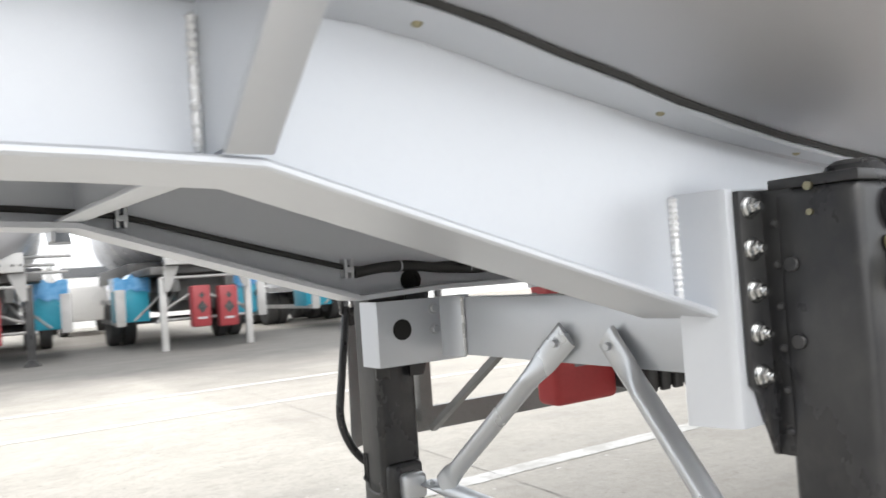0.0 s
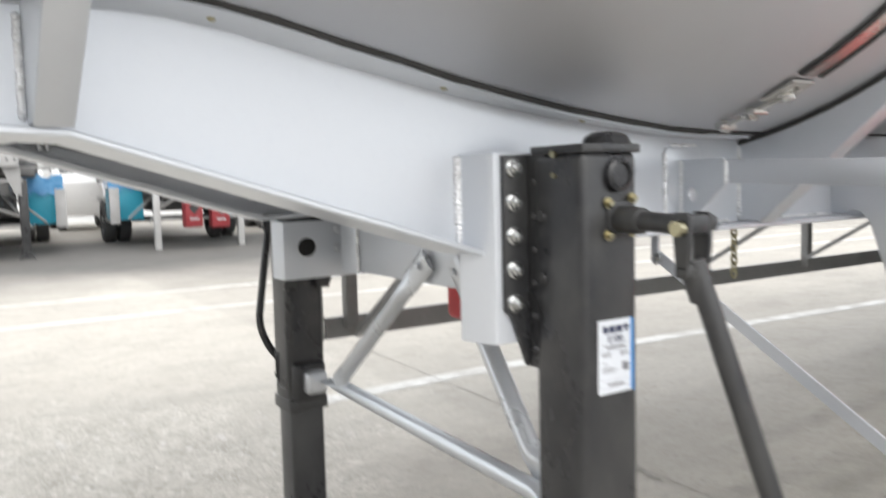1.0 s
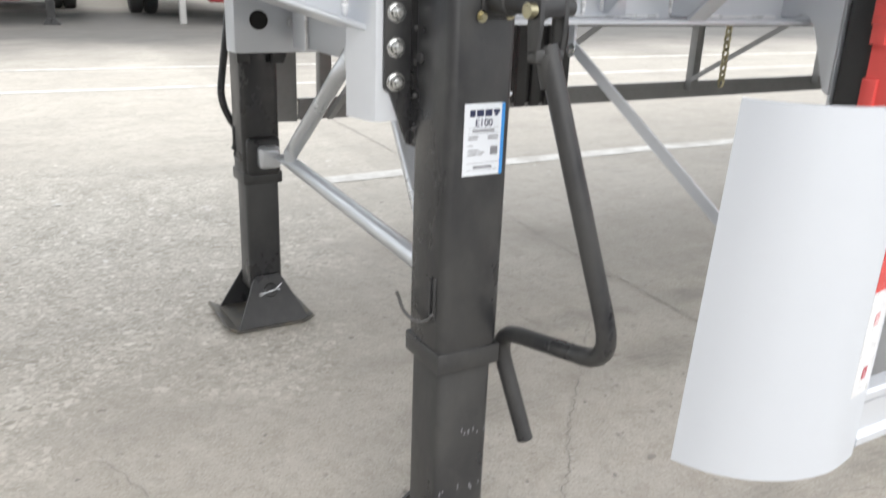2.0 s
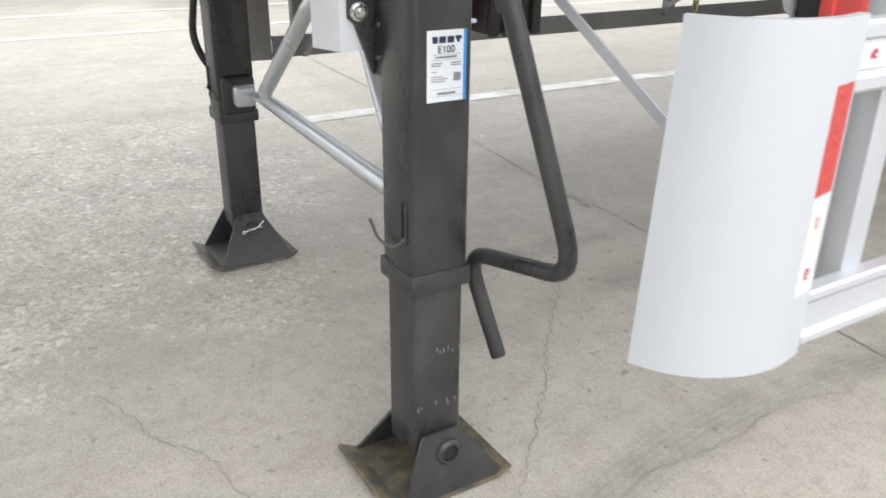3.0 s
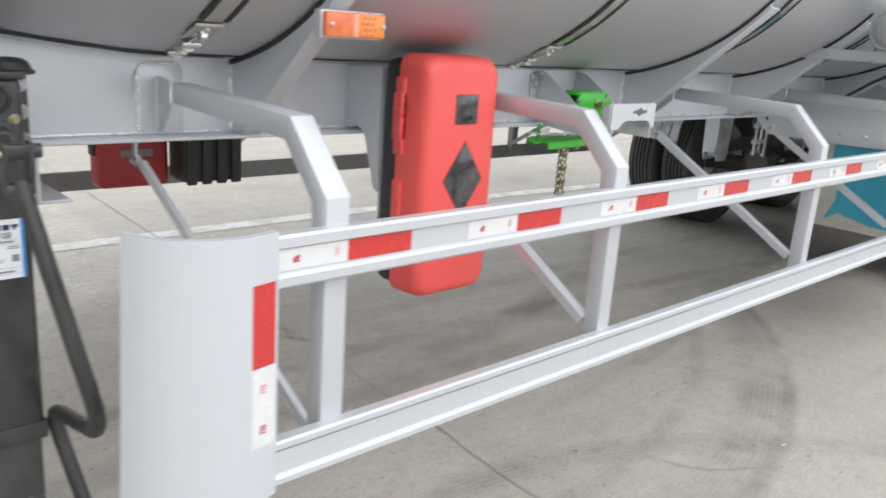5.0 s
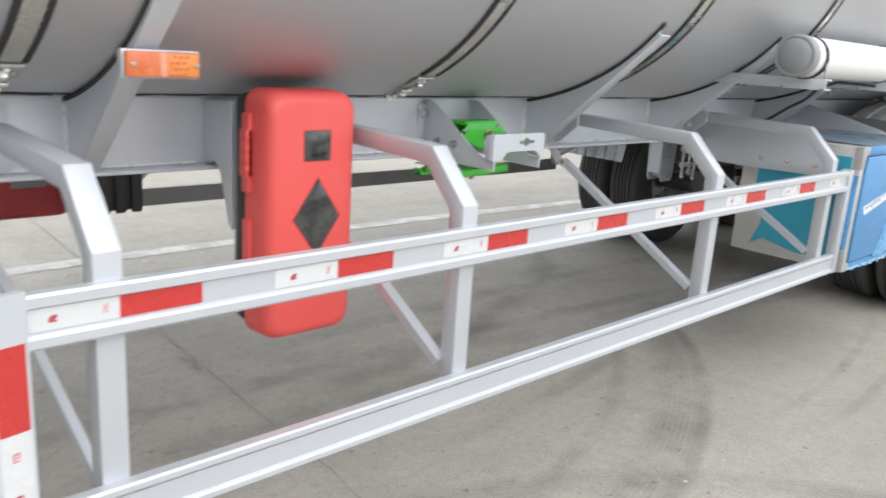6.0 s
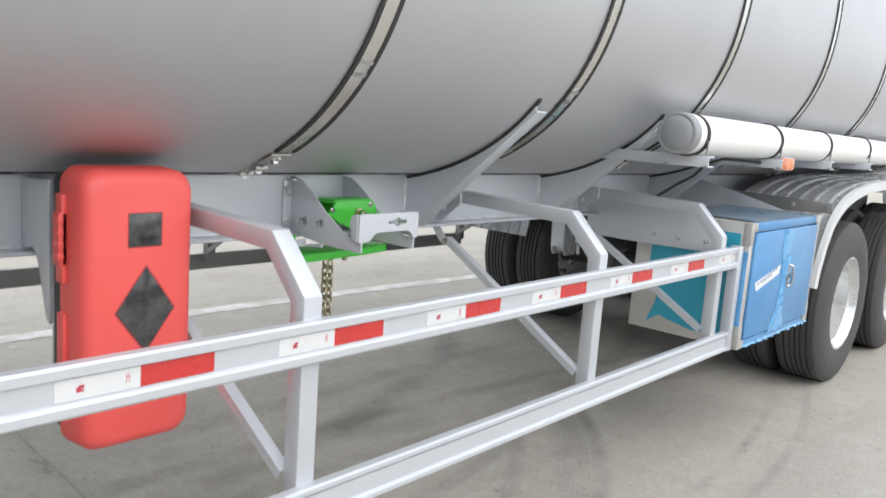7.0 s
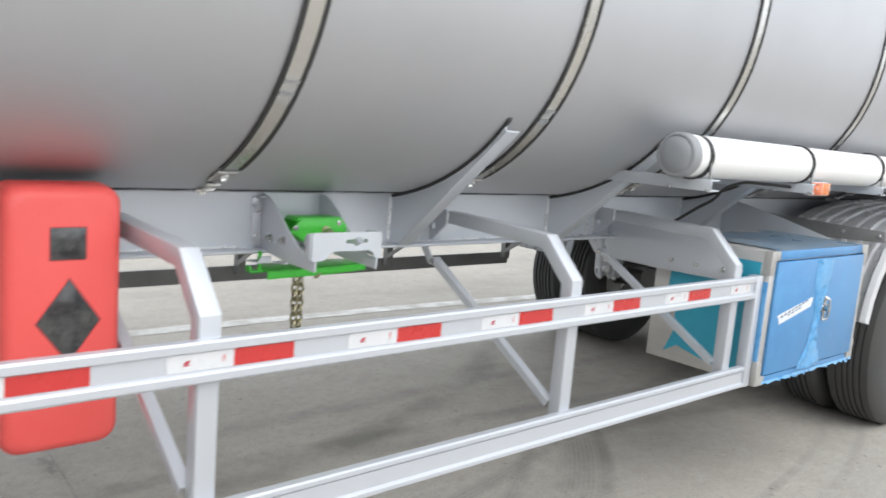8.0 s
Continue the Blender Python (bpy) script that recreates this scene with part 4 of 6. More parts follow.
    bm = new_bm()
    lathe(bm, [(0, 0), (0.021, 0), (0.021, 0.052), (0.019, 0.057), (0.015, 0.058), (0.015, 0.128), (0.017, 0.13), (0.017, 0.152), (0, 0.152)], (xc + 0.016, 0.552, 1.117), (-0.13, -1, -0.03), 18)
    P("drive_shaft", bm, BLACKP)
    jy = 0.398
    bm = new_bm()
    box(bm, xc - 0.020, xc + 0.020, jy - 0.018, jy + 0.014, 1.100, 1.128, 0.006)
    for o in (-0.024, 0.018):
        prism(bm, [(jy - 0.017, 1.125), (jy - 0.012, 1.131), (jy + 0.010, 1.131), (jy + 0.015, 1.125), (jy + 0.012, 1.085), (jy + 0.008, 1.050), (jy - 0.012, 1.050), (jy - 0.017, 1.085)], "x", xc + o, xc + o + 0.008, 0.0015)
    box(bm, xc - 0.024, xc + 0.026, jy - 0.014, jy + 0.010, 1.038, 1.058, 0.004)
    cyl(bm, (xc + 0.001, jy - 0.002, 1.05), (xc + 0.010, jy - 0.010, 1.005), 0.0185, 16, 0.016)
    cyl(bm, (xc + 0.024, jy - 0.002, 1.114), (xc + 0.040, jy - 0.002, 1.114), 0.013, 14)
    P("crank_joint", bm, BLACKP)
    bm = new_bm()
    cyl(bm, (xc - 0.038, jy - 0.004, 1.109), (xc - 0.026, jy - 0.004, 1.109), 0.0112, 14)
    P("joint_pin", bm, BRASS, t, "yellow zinc joint pin")
    bm = new_bm()
    if mirror:
        pts = [(xc - 0.004, 0.40, 1.06), (xc - 0.06, 0.415, 0.72), (xc - 0.02, 0.43, 0.62), (xc + 0.05, 0.45, 0.56)]
        tube(bm, pts, 0.0125, 12, 0.05)
    else:
        pts = [(1.086, 0.395, 1.062), (1.166, 0.272, 0.598), (1.164, 0.592, 0.528), (1.203, 0.524, 0.314)]
        tube(bm, pts, 0.0158, 14, 0.075)
    P("crank_handle", bm, BLACKP)
    # slot and hook for the stowed handle
    bm = new_bm()
    box(bm, x0 - 0.004, x0 + 0.004, 0.572, 0.576, 0.575, 0.655, 0.001)
    box(bm, x0 - 0.004, x0 + 0.004, 0.586, 0.590, 0.575, 0.655, 0.001)
    P("hook_lug", bm, BLACKP)
    bm = new_bm()
    tube(bm, [(x0 - 0.002, 0.588, 0.575), (x0 - 0.010, 0.605, 0.562), (x0 - 0.012, 0.640, 0.556), (x0 - 0.010, 0.672, 0.558), (x0 - 0.010, 0.684, 0.566), (x0 - 0.013, 0.686, 0.580), (x0 - 0.018, 0.688, 0.592)], 0.0034, 8, 0.012)
    tube(bm, [(x0 - 0.002, 0.588, 0.575), (x0 - 0.008, 0.578, 0.583), (x0 - 0.004, 0.572, 0.590)], 0.003, 8, 0.004)
    P("crank_hook", bm, UNDER, t, "bent wire hook for the crank")
    # boss for the cross brace, on the inner side
    bm = new_bm()
    box(bm, x0 + 0.010, x1 - 0.004, 0.655, 0.694, 0.508, 0.634, 0.016, 3)
    P("brace_boss", bm, BLACKP)
    if not mirror:
        # maker's label: plain shapes, and the type mark
        bm = new_bm()
        box(bm, 1.052, 1.129, 0.5525, 0.5538, 0.838, 0.957)
        lb = P("label_plate", bm, LABELW, t, "white printed label with a blue edge")
        yl0, yl1 = 0.5519, 0.5526
        def bar(nm, rects, m):
            b = new_bm()
            for u0, u1, w0, w1 in rects:
                box(b, 1.052 + u0, 1.052 + u1, yl0, yl1, 0.838 + w0, 0.838 + w1)
            return part(nm, b, m, lb)
        bar("blue_edge", [(0.071, 0.077, 0.0, 0.119)], INKB)
        bar("maker_mark", [(0.010, 0.020, 0.098, 0.109), (0.023, 0.036, 0.098, 0.109), (0.039, 0.052, 0.098, 0.109), (0.055, 0.067, 0.103, 0.109), (0.058, 0.063, 0.098, 0.103)], INK)
        bar("print_line", [(0.008, 0.028, 0.064, 0.066), (0.008, 0.026, 0.060, 0.062), (0.046, 0.066, 0.064, 0.066), (0.046, 0.066, 0.060, 0.062), (0.008, 0.018, 0.050, 0.0515), (0.008, 0.030, 0.042, 0.0435), (0.008, 0.040, 0.038, 0.0395), (0.008, 0.036, 0.034, 0.0355), (0.020, 0.056, 0.012, 0.016), (0.008, 0.068, 0.021, 0.0215), (0.008, 0.068, 0.009, 0.0095), (0.008, 0.066, 0.079, 0.0795), (0.008, 0.066, 0.070, 0.0705), (0.016, 0.058, 0.073, 0.0765), (0.052, 0.066, 0.034, 0.048)], INKG)
        cu = bpy.data.curves.new("type_mark", "FONT")
        cu.body, cu.size, cu.extrude, cu.align_x = "E100", 0.017, 0.0004, "CENTER"
        tx = new("type_mark", cu)
        tx.matrix_basis = pose(1.052 + 0.037, yl0 - 0.0002, 0.838 + 0.082, 90, 0, 0)
        cu.materials.append(INK)
        tx.parent = lb
    return t


landing_leg(False)
landing_leg(True)

# cross channel and braces between the legs
brace = thing("leg_cross_bracing", (1.22, MID, 0.95), "silver cross channel with round tube braces between the landing legs", "bracing")
bm = new_bm()
prism(bm, [(1.218, 0.930), (1.29, 0.930), (1.29, 0.938), (1.226, 0.938), (1.226, 1.069), (1.29, 1.069), (1.29, 1.077), (1.218, 1.077)], "y", 0.766, 1.800, 0.0015)
part("cross_channel", bm, SILVER, brace)
bm = new_bm()
box(bm, 1.208, 1.217, 1.702, 1.794, 0.925, 1.082, 0.0015)
box(bm, 1.208, 1.30, 1.794, 1.802, 0.925, 1.082, 0.0015)
ep = part("end_plate", bm, SILVER, brace)
bm = new_bm()
rnd = random.Random(21)
for i in range(26):
    z = 0.928 + i * 0.0058
    lathe(bm, [(0.0045, 0), (0.0058, 0.003), (0.0045, 0.006)], (1.2135 + rnd.uniform(-0.0005, 0.0005), 1.702, z), (0, 0, 1), 8)
part("weld_bead", bm, WELD, ep, "rippled weld bead")["kind"] = "stuff"


def flat_ends(a=0.13, b=0.13, k=0.32):
    def f(s):
        d = 1.0
        if s < a:
            d = max(0.0, (s - a * 0.55) / (a * 0.45))
        elif s > 1 - b:
            d = max(0.0, (1 - s - b * 0.55) / (b * 0.45))
        d = min(1.0, d)
        return (k + (1 - k) * d, 1.48 - 0.48 * d)
    return f


def flat_tube(name, a, b, r, parent, material, a_flat=0.16, b_flat=0.1, swap=False):
    a, b = Vector(a), Vector(b)
    k = 40
    bm = new_bm()
    f = flat_ends(a_flat, b_flat)
    g = (lambda s: tuple(reversed(f(s)))) if swap else f
    tube(bm, [a + (b - a) * i / k for i in range(k + 1)], r, 16, 0, g)
    return part(name, bm, material, parent, "round silver tube with flattened ends")


d1 = flat_tube("diagonal_brace", (1.205, 1.306, 0.994), (1.178, 1.800, 0.585), 0.0225, brace, GALV, 0.25, 0.14)
d2 = flat_tube("diagonal_brace", (1.205, 1.188, 0.994), (1.155, 0.80, 0.575), 0.0225, brace, GALV, 0.25, 0.14)
cross = flat_tube("lower_brace", (1.200, 1.905, 0.574), (1.130, 0.690, 0.578), 0.0218, brace, GALV, 0.09, 0.1, swap=True)
bm = new_bm()
box(bm, 1.122, 1.192, 1.893, 1.951, 0.536, 0.608, 0.014, 3)
part("brace_socket", bm, GALV, brace, "rounded end socket of the brace")
for x, y, z, o in ((1.1985, 1.334, 0.974, d1), (1.1985, 1.176, 0.974, d2), (1.186, 1.862, 0.578, cross)):
    bm = new_bm()
    hexbolt(bm, (x, y, z), (-1, 0, 0), 0.009, 0.009)
    part("brace_bolt", bm, SILVER if o is not cross else GALV, o)


# ---- side guards ----
def side_guard(mirror, posts, x_start, x_end, tape):
    nm = "side_guard"
    lab = "silver steel side guard with red and white reflective tape" if tape else "silver steel side guard on the shaded side, its shade painted as darker grey"
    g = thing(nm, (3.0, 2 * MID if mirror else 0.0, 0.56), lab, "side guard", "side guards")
    # the far guard takes the darker copy of the paint for its shade
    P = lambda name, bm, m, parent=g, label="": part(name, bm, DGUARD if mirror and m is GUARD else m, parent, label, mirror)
    X0 = x_start
    # upper rail: channel with two proud lips
    bm = new_bm()
    prism(bm, [(0.000, 1.000), (0.000, 1.016), (0.004, 1.021), (0.026, 1.021), (0.026, 0.928), (0.003, 0.928), (-0.002, 0.933), (-0.002, 0.948), (0.002, 0.953), (0.008, 0.956), (0.008, 0.9965), (0.002, 0.998)], "x", X0 + 0.006, x_end)
    up = P("upper_rail", bm, GUARD)
    bm = new_bm()
    prism(bm, [(0.000, 0.628), (0.000, 0.639), (0.004, 0.643), (0.026, 0.643), (0.026, 0.556), (0.002, 0.556), (-0.003, 0.560), (-0.003, 0.571), (0.001, 0.575), (0.006, 0.577), (0.006, 0.620), (0.010, 0.621), (0.010, 0.626), (0.002, 0.627)], "x", X0 + 0.006, x_end)
    P("lower_rail", bm, GUARD)
    # curved end panel
    knots = [(0.006, -0.001), (-0.020, -0.007), (-0.058, -0.0125), (-0.098, -0.0085), (-0.133, 0.003), (-0.168, 0.023), (-0.193, 0.046), (-0.211, 0.071), (-0.226, 0.104)]
    K = [Vector((X0 + u, v)) for u, v in knots]
    K = [K[0] * 2 - K[1]] + K + [K[-1] * 2 - K[-2]]
    out = []
    for a, b, c, d in zip(K, K[1:], K[2:], K[3:]):
        for i in range(6):
            t = i / 6
            out.append(0.5 * (2 * b + (c - a) * t + (2 * a - 5 * b + 4 * c - d) * t * t + (3 * b - 3 * c + d - a) * t ** 3))
    out.append(K[-2])

    def off(i, k):
        d = (out[min(i + 1, len(out) - 1)] - out[max(i - 1, 0)]).normalized()
        return out[i] + Vector((d.y, -d.x)) * -k

    inn = [off(i, -0.003) for i in range(len(out))]
    bm = new_bm()
    prism(bm, [tuple(p) for p in out] + [tuple(p) for p in inn[::-1]], "z", 0.545, 1.030)
    prism(bm, [tuple(off(i, -0.0025)) for i in range(len(out))] + [tuple(off(i, -0.014)) for i in reversed(range(len(out)))], "z", 1.0255, 1.030)

    def twist(p):
        """The free edge of the sheet leans a little."""
        f = min(1.0, max(0.0, (X0 - p.x) / 0.226)) ** 1.5
        h = (p.z - 0.545) / 0.485
        return Vector((p.x + f * (0.016 * h - 0.004), p.y - f * (0.009 * h - 0.002), p.z))

    for v in bm.verts:
        v.co = twist(v.co)
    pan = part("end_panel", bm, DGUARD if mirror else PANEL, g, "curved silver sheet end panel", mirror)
    for px in posts:
        bm = new_bm()
        w = 0.05
        outl = [(0.648, 1.212), (0.150, 1.198), (0.026, 1.070), (0.026, 0.600), (0.074, 0.600), (0.074, 1.052), (0.170, 1.152), (0.648, 1.167)]
        prism(bm, outl, "x", px - w, px, 0.003)
        po = P("guard_post", bm, GUARD)
        # root bracket on the web: a plate beside the arm, with a round hole, on a welded pad
        ha, hb = Vector((px - 0.026, WEB, 0)), Vector((px - w - 0.004, 0.640, 0))
        dv = (hb - ha).normalized()
        L = (hb - ha).length
        bm = new_bm()
        rim = [(0.0, 1.088), (0.030, 1.088), (L, 1.163), (L, 1.210), (L - 0.006, 1.216), (0.0, 1.216)]
        hub = [(0.040 + 0.014 * math.cos(2 * math.pi * k / 16), 1.144 + 0.014 * math.sin(2 * math.pi * k / 16)) for k in range(16)]
        es = []
        for loop in (rim, hub):
            vv = [bm.verts.new(ha + dv * u + Vector((0, 0, z))) for u, z in loop]
            es += [bm.edges.new((vv[k], vv[(k + 1) % len(vv)])) for k in range(len(vv))]
        bmesh.ops.triangle_fill(bm, use_beauty=True, edges=es)
        bmesh.ops.solidify(bm, geom=list(bm.faces), thickness=0.006)
        part("post_bracket", bm, SILVER, po, "folded steel bracket with a round hole", mirror)
        bm = new_bm()
        q = 0.016
        u0, u1, w0, w1 = px - 0.075, px + 0.036, 1.082, 1.246
        prism(bm, [(u0, w0), (u1, w0), (u1, w1 - q), (u1 - q * 0.3, w1 - q * 0.3), (u1 - q, w1), (u0 + q, w1), (u0 + q * 0.3, w1 - q * 0.3), (u0, w1 - q)], "y", WEB - 0.0045, WEB - 0.0002, 0.001)
        part("pad", bm, SILVER, po, "welded backing pad", mirror)
        if not mirror:
            bm = new_bm()
            weld_line(bm, (u0, WEB - 0.003, w0), (u0, WEB - 0.003, w1 - q), 0.0052, int(px * 100))
            weld_line(bm, (u0 + q, WEB - 0.003, w1), (u1 - q, WEB - 0.003, w1), 0.004, int(px * 90))
            weld_line(bm, (ha.x - 0.004, WEB - 0.006, 1.09), (ha.x - 0.004, WEB - 0.006, 1.214), 0.0048, int(px * 80))
            weld_line(bm, hb + Vector((0.002, -0.001, 1.165)), hb + Vector((0.002, -0.001, 1.212)), 0.0045, int(px * 70))
            part("weld_bead", bm, WELD, po, "bright weld beads round pad and bracket")["kind"] = "stuff"
        # strut from under the chassis to the foot of the post; the first one hangs lower
        first = px == posts[0]
        ph = 0.009 if first else 0.02
        yt, zt, zf, xo, hw = (0.795, 1.018, 0.575, 0.012, 0.0115) if first else (0.690, 1.022, 0.658, 0.004, 0.0125)
        bm = new_bm()
        prism(bm, [(yt + ph + (0 if first else 0.05), 1.067), (yt + ph, zt - 0.012), (yt, zt - 0.02), (yt - ph, zt - 0.012), (yt - ph + (0 if first else 0.045), 1.067)], "x", px - 0.066 - xo, px - 0.060 - xo)
        a, b = Vector((0, yt, zt)), Vector((0, 0.088 if first else 0.074, zf))
        d = (b - a).normalized()
        q = Vector((0, -d.z, d.y)) * hw
        xa = px - 0.060 - xo
        xb = xa + (0.044 if first else 0.0)
        section = ((1, 0), (1, 0.026), (0.7, 0.026), (0.7, 0.005), (-1, 0.005), (-1, 0))
        if not first:
            section = ((-1, 0), (1, 0), (1, 0.005), (-0.7, 0.005), (-0.7, 0.030), (-1, 0.030))[::-1]
        ring = []
        for c, x in ((a, xa), (b, xb)):
            ring.append([bm.verts.new((x + dx, (c + q * k).y, (c + q * k).z)) for k, dx in section])
        for k in range(6):
            bm.faces.new((ring[0][k], ring[0][(k + 1) % 6], ring[1][(k + 1) % 6], ring[1][k]))
        bm.faces.new(ring[0])
        bm.faces.new(ring[1][::-1])
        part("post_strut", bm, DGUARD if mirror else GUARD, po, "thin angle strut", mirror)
        bm = new_bm()
        hexbolt(bm, (px - 0.066 - xo, yt - 0.005, zt - 0.005), (-1, 0, 0), 0.008, 0.008)
        part("strut_bolt", bm, ZINC, po, "", mirror)
    if tape:
        pitch = 0.4487
        for k in range(8):
            x = 1.361 + pitch * k
            xw = min(x + 0.149, x_end - 0.006)
            bm = new_bm()
            box(bm, x, xw, 0.0068, 0.0081, 0.9575, 0.9955)
            P("white_tape", bm, TAPEW, up, "white reflective tape with small red marks")
            for ox, oz, wide in ((0.036, 0.970, 0.013), (0.122, 0.974, 0.007)):
                if x + ox + 0.02 < xw:
                    bm = new_bm()
                    a, b = x + ox, x + ox + wide
                    if wide > 0.01:
                        prism(bm, [(a, oz), (b, oz), (b, oz + 0.003), (a + 0.009, oz + 0.003), (a + 0.009, oz + 0.006), (b, oz + 0.006), (b, oz + 0.012), (a + 0.004, oz + 0.012), (a + 0.004, oz + 0.009), (a, oz + 0.009)], "y", 0.0062, 0.0069)
                    else:
                        prism(bm, [(a, oz - 0.004), (a + 0.002, oz - 0.004), (a + 0.002, oz + 0.005), (b - 0.002, oz + 0.005), (b - 0.002, oz - 0.004), (b, oz - 0.004), (b, oz + 0.013), (b - 0.002, oz + 0.013), (b - 0.002, oz + 0.008), (a + 0.002, oz + 0.008), (a + 0.002, oz + 0.013), (a, oz + 0.013)], "y", 0.0062, 0.0069)
                    P("tape_mark", bm, INKR if wide > 0.01 else INKP, up)
            if k < 7:
                bm = new_bm()
                box(bm, x + 0.149, x + 0.298, 0.0068, 0.0081, 0.9575, 0.9955)
                P("red_tape", bm, TAPER, up, "red reflective tape")
        # upright tape on the end panel, bent with the sheet
        def on_panel(name, u0, u1, z0, z1, m, lab="", lift=0.0004):
            rows = []
            for i in range(7):
                want = u0 + (u1 - u0) * i / 6
                run = 0.0
                for j in range(1, len(out)):
                    step = (out[j] - out[j - 1]).length
                    if run + step >= want:
                        break
                    run += step
                f = (want - run) / step
                o1, o0 = [off(j - 1, q) * (1 - f) + off(j, q) * f for q in (lift, -0.001)]
                rows.append([twist(Vector(q)) for q in ((o1.x, o1.y, z0), (o1.x, o1.y, z1), (o0.x, o0.y, z1), (o0.x, o0.y, z0))])
            P(name, strip_mesh(rows), m, pan, lab)
        on_panel("red_tape", 0.006, 0.056, 0.800, 0.947, TAPER, "red reflective tape")
        on_panel("white_tape", 0.006, 0.056, 0.652, 0.7995, TAPEW, "white reflective tape")
        for z, m in ((0.752, INKP), (0.676, INKR)):
            for du, dz, ww, hh in ((0.020, 0.0, 0.012, 0.003), (0.020, 0.006, 0.012, 0.003), (0.020, 0.012, 0.012, 0.004), (0.029, 0.0, 0.003, 0.016), (0.020, 0.008, 0.003, 0.008)):
                on_panel("tape_mark", du + 0.006, du + ww + 0.006, z + dz, z + dz + hh, m, "", 0.0008)
        # upright end bar by the tool box
        bm = new_bm()
        box(bm, x_end - 0.002, x_end + 0.046, -0.004, 0.04, 0.556, 1.024, 0.003)
        P("end_bar", bm, GUARD)
    return g


side_guard(False, (1.525, 2.385, 3.606, 4.605), 1.358, 4.688, True)
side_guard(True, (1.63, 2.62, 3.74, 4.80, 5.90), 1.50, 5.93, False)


# ---- marker lamps ----
def marker_lamp(x0, x1, y, z0, z1, group="marker lamps"):
    t = thing("marker_lamp", ((x0 + x1) / 2, y, z0), "orange side marker lamp in a grey housing", "lamp", group)
    bm = new_bm()
    box(bm, x0 - 0.004, x1 + 0.004, y - 0.004, y + 0.02, z0 - 0.003, z1 + 0.003, 0.002)
    part("housing", bm, GUARD, t)
    bm = new_bm()
    box(bm, x0, x1, y - 0.018, y - 0.003, z0, z1, 0.004)
    lens = part("lens", bm, AMBER, t, "orange plastic lens")
    bm = new_bm()
    xm = x0 + (x1 - x0) * 0.55
    box(bm, xm, x1 - 0.003, y - 0.0192, y - 0.015, z0 + 0.003, z1 - 0.003, 0.001)
    part("lamp_window", bm, AMBERY, lens, "yellower half of the lens")
    bm = new_bm()
    box(bm, xm - 0.016, xm - 0.001, y - 0.0190, y - 0.015, z0 + 0.002, z1 - 0.002, 0.001)
    part("lens_divider", bm, AMBERP, lens, "frosted pink divider")
    for i in range(3):
        for j in range(4):
            bm = new_bm()
            cx, cz = xm + 0.009 + 0.013 * i + (0.006 if j % 2 else 0.0), z0 + 0.008 + (z1 - z0 - 0.016) * j / 3
            lathe(bm, [(0, 0.0016), (0.0035, 0.0012), (0.0052, 0.0)], (cx, y - 0.0191, cz), (0, -1, 0), 6)
            part("reflector_dot", bm, AMBER, lens)
    bm = new_bm()
    for cx in (x0 + 0.014, x1 - 0.007):
        hexbolt(bm, (cx, y - 0.018, (z0 + z1) / 2), (0, -1, 0), 0.005, 0.003, False)
    part("screw", bm, ZINC, lens)
    return t


marker_lamp(1.656, 1.810, 0.325, 1.337, 1.388)


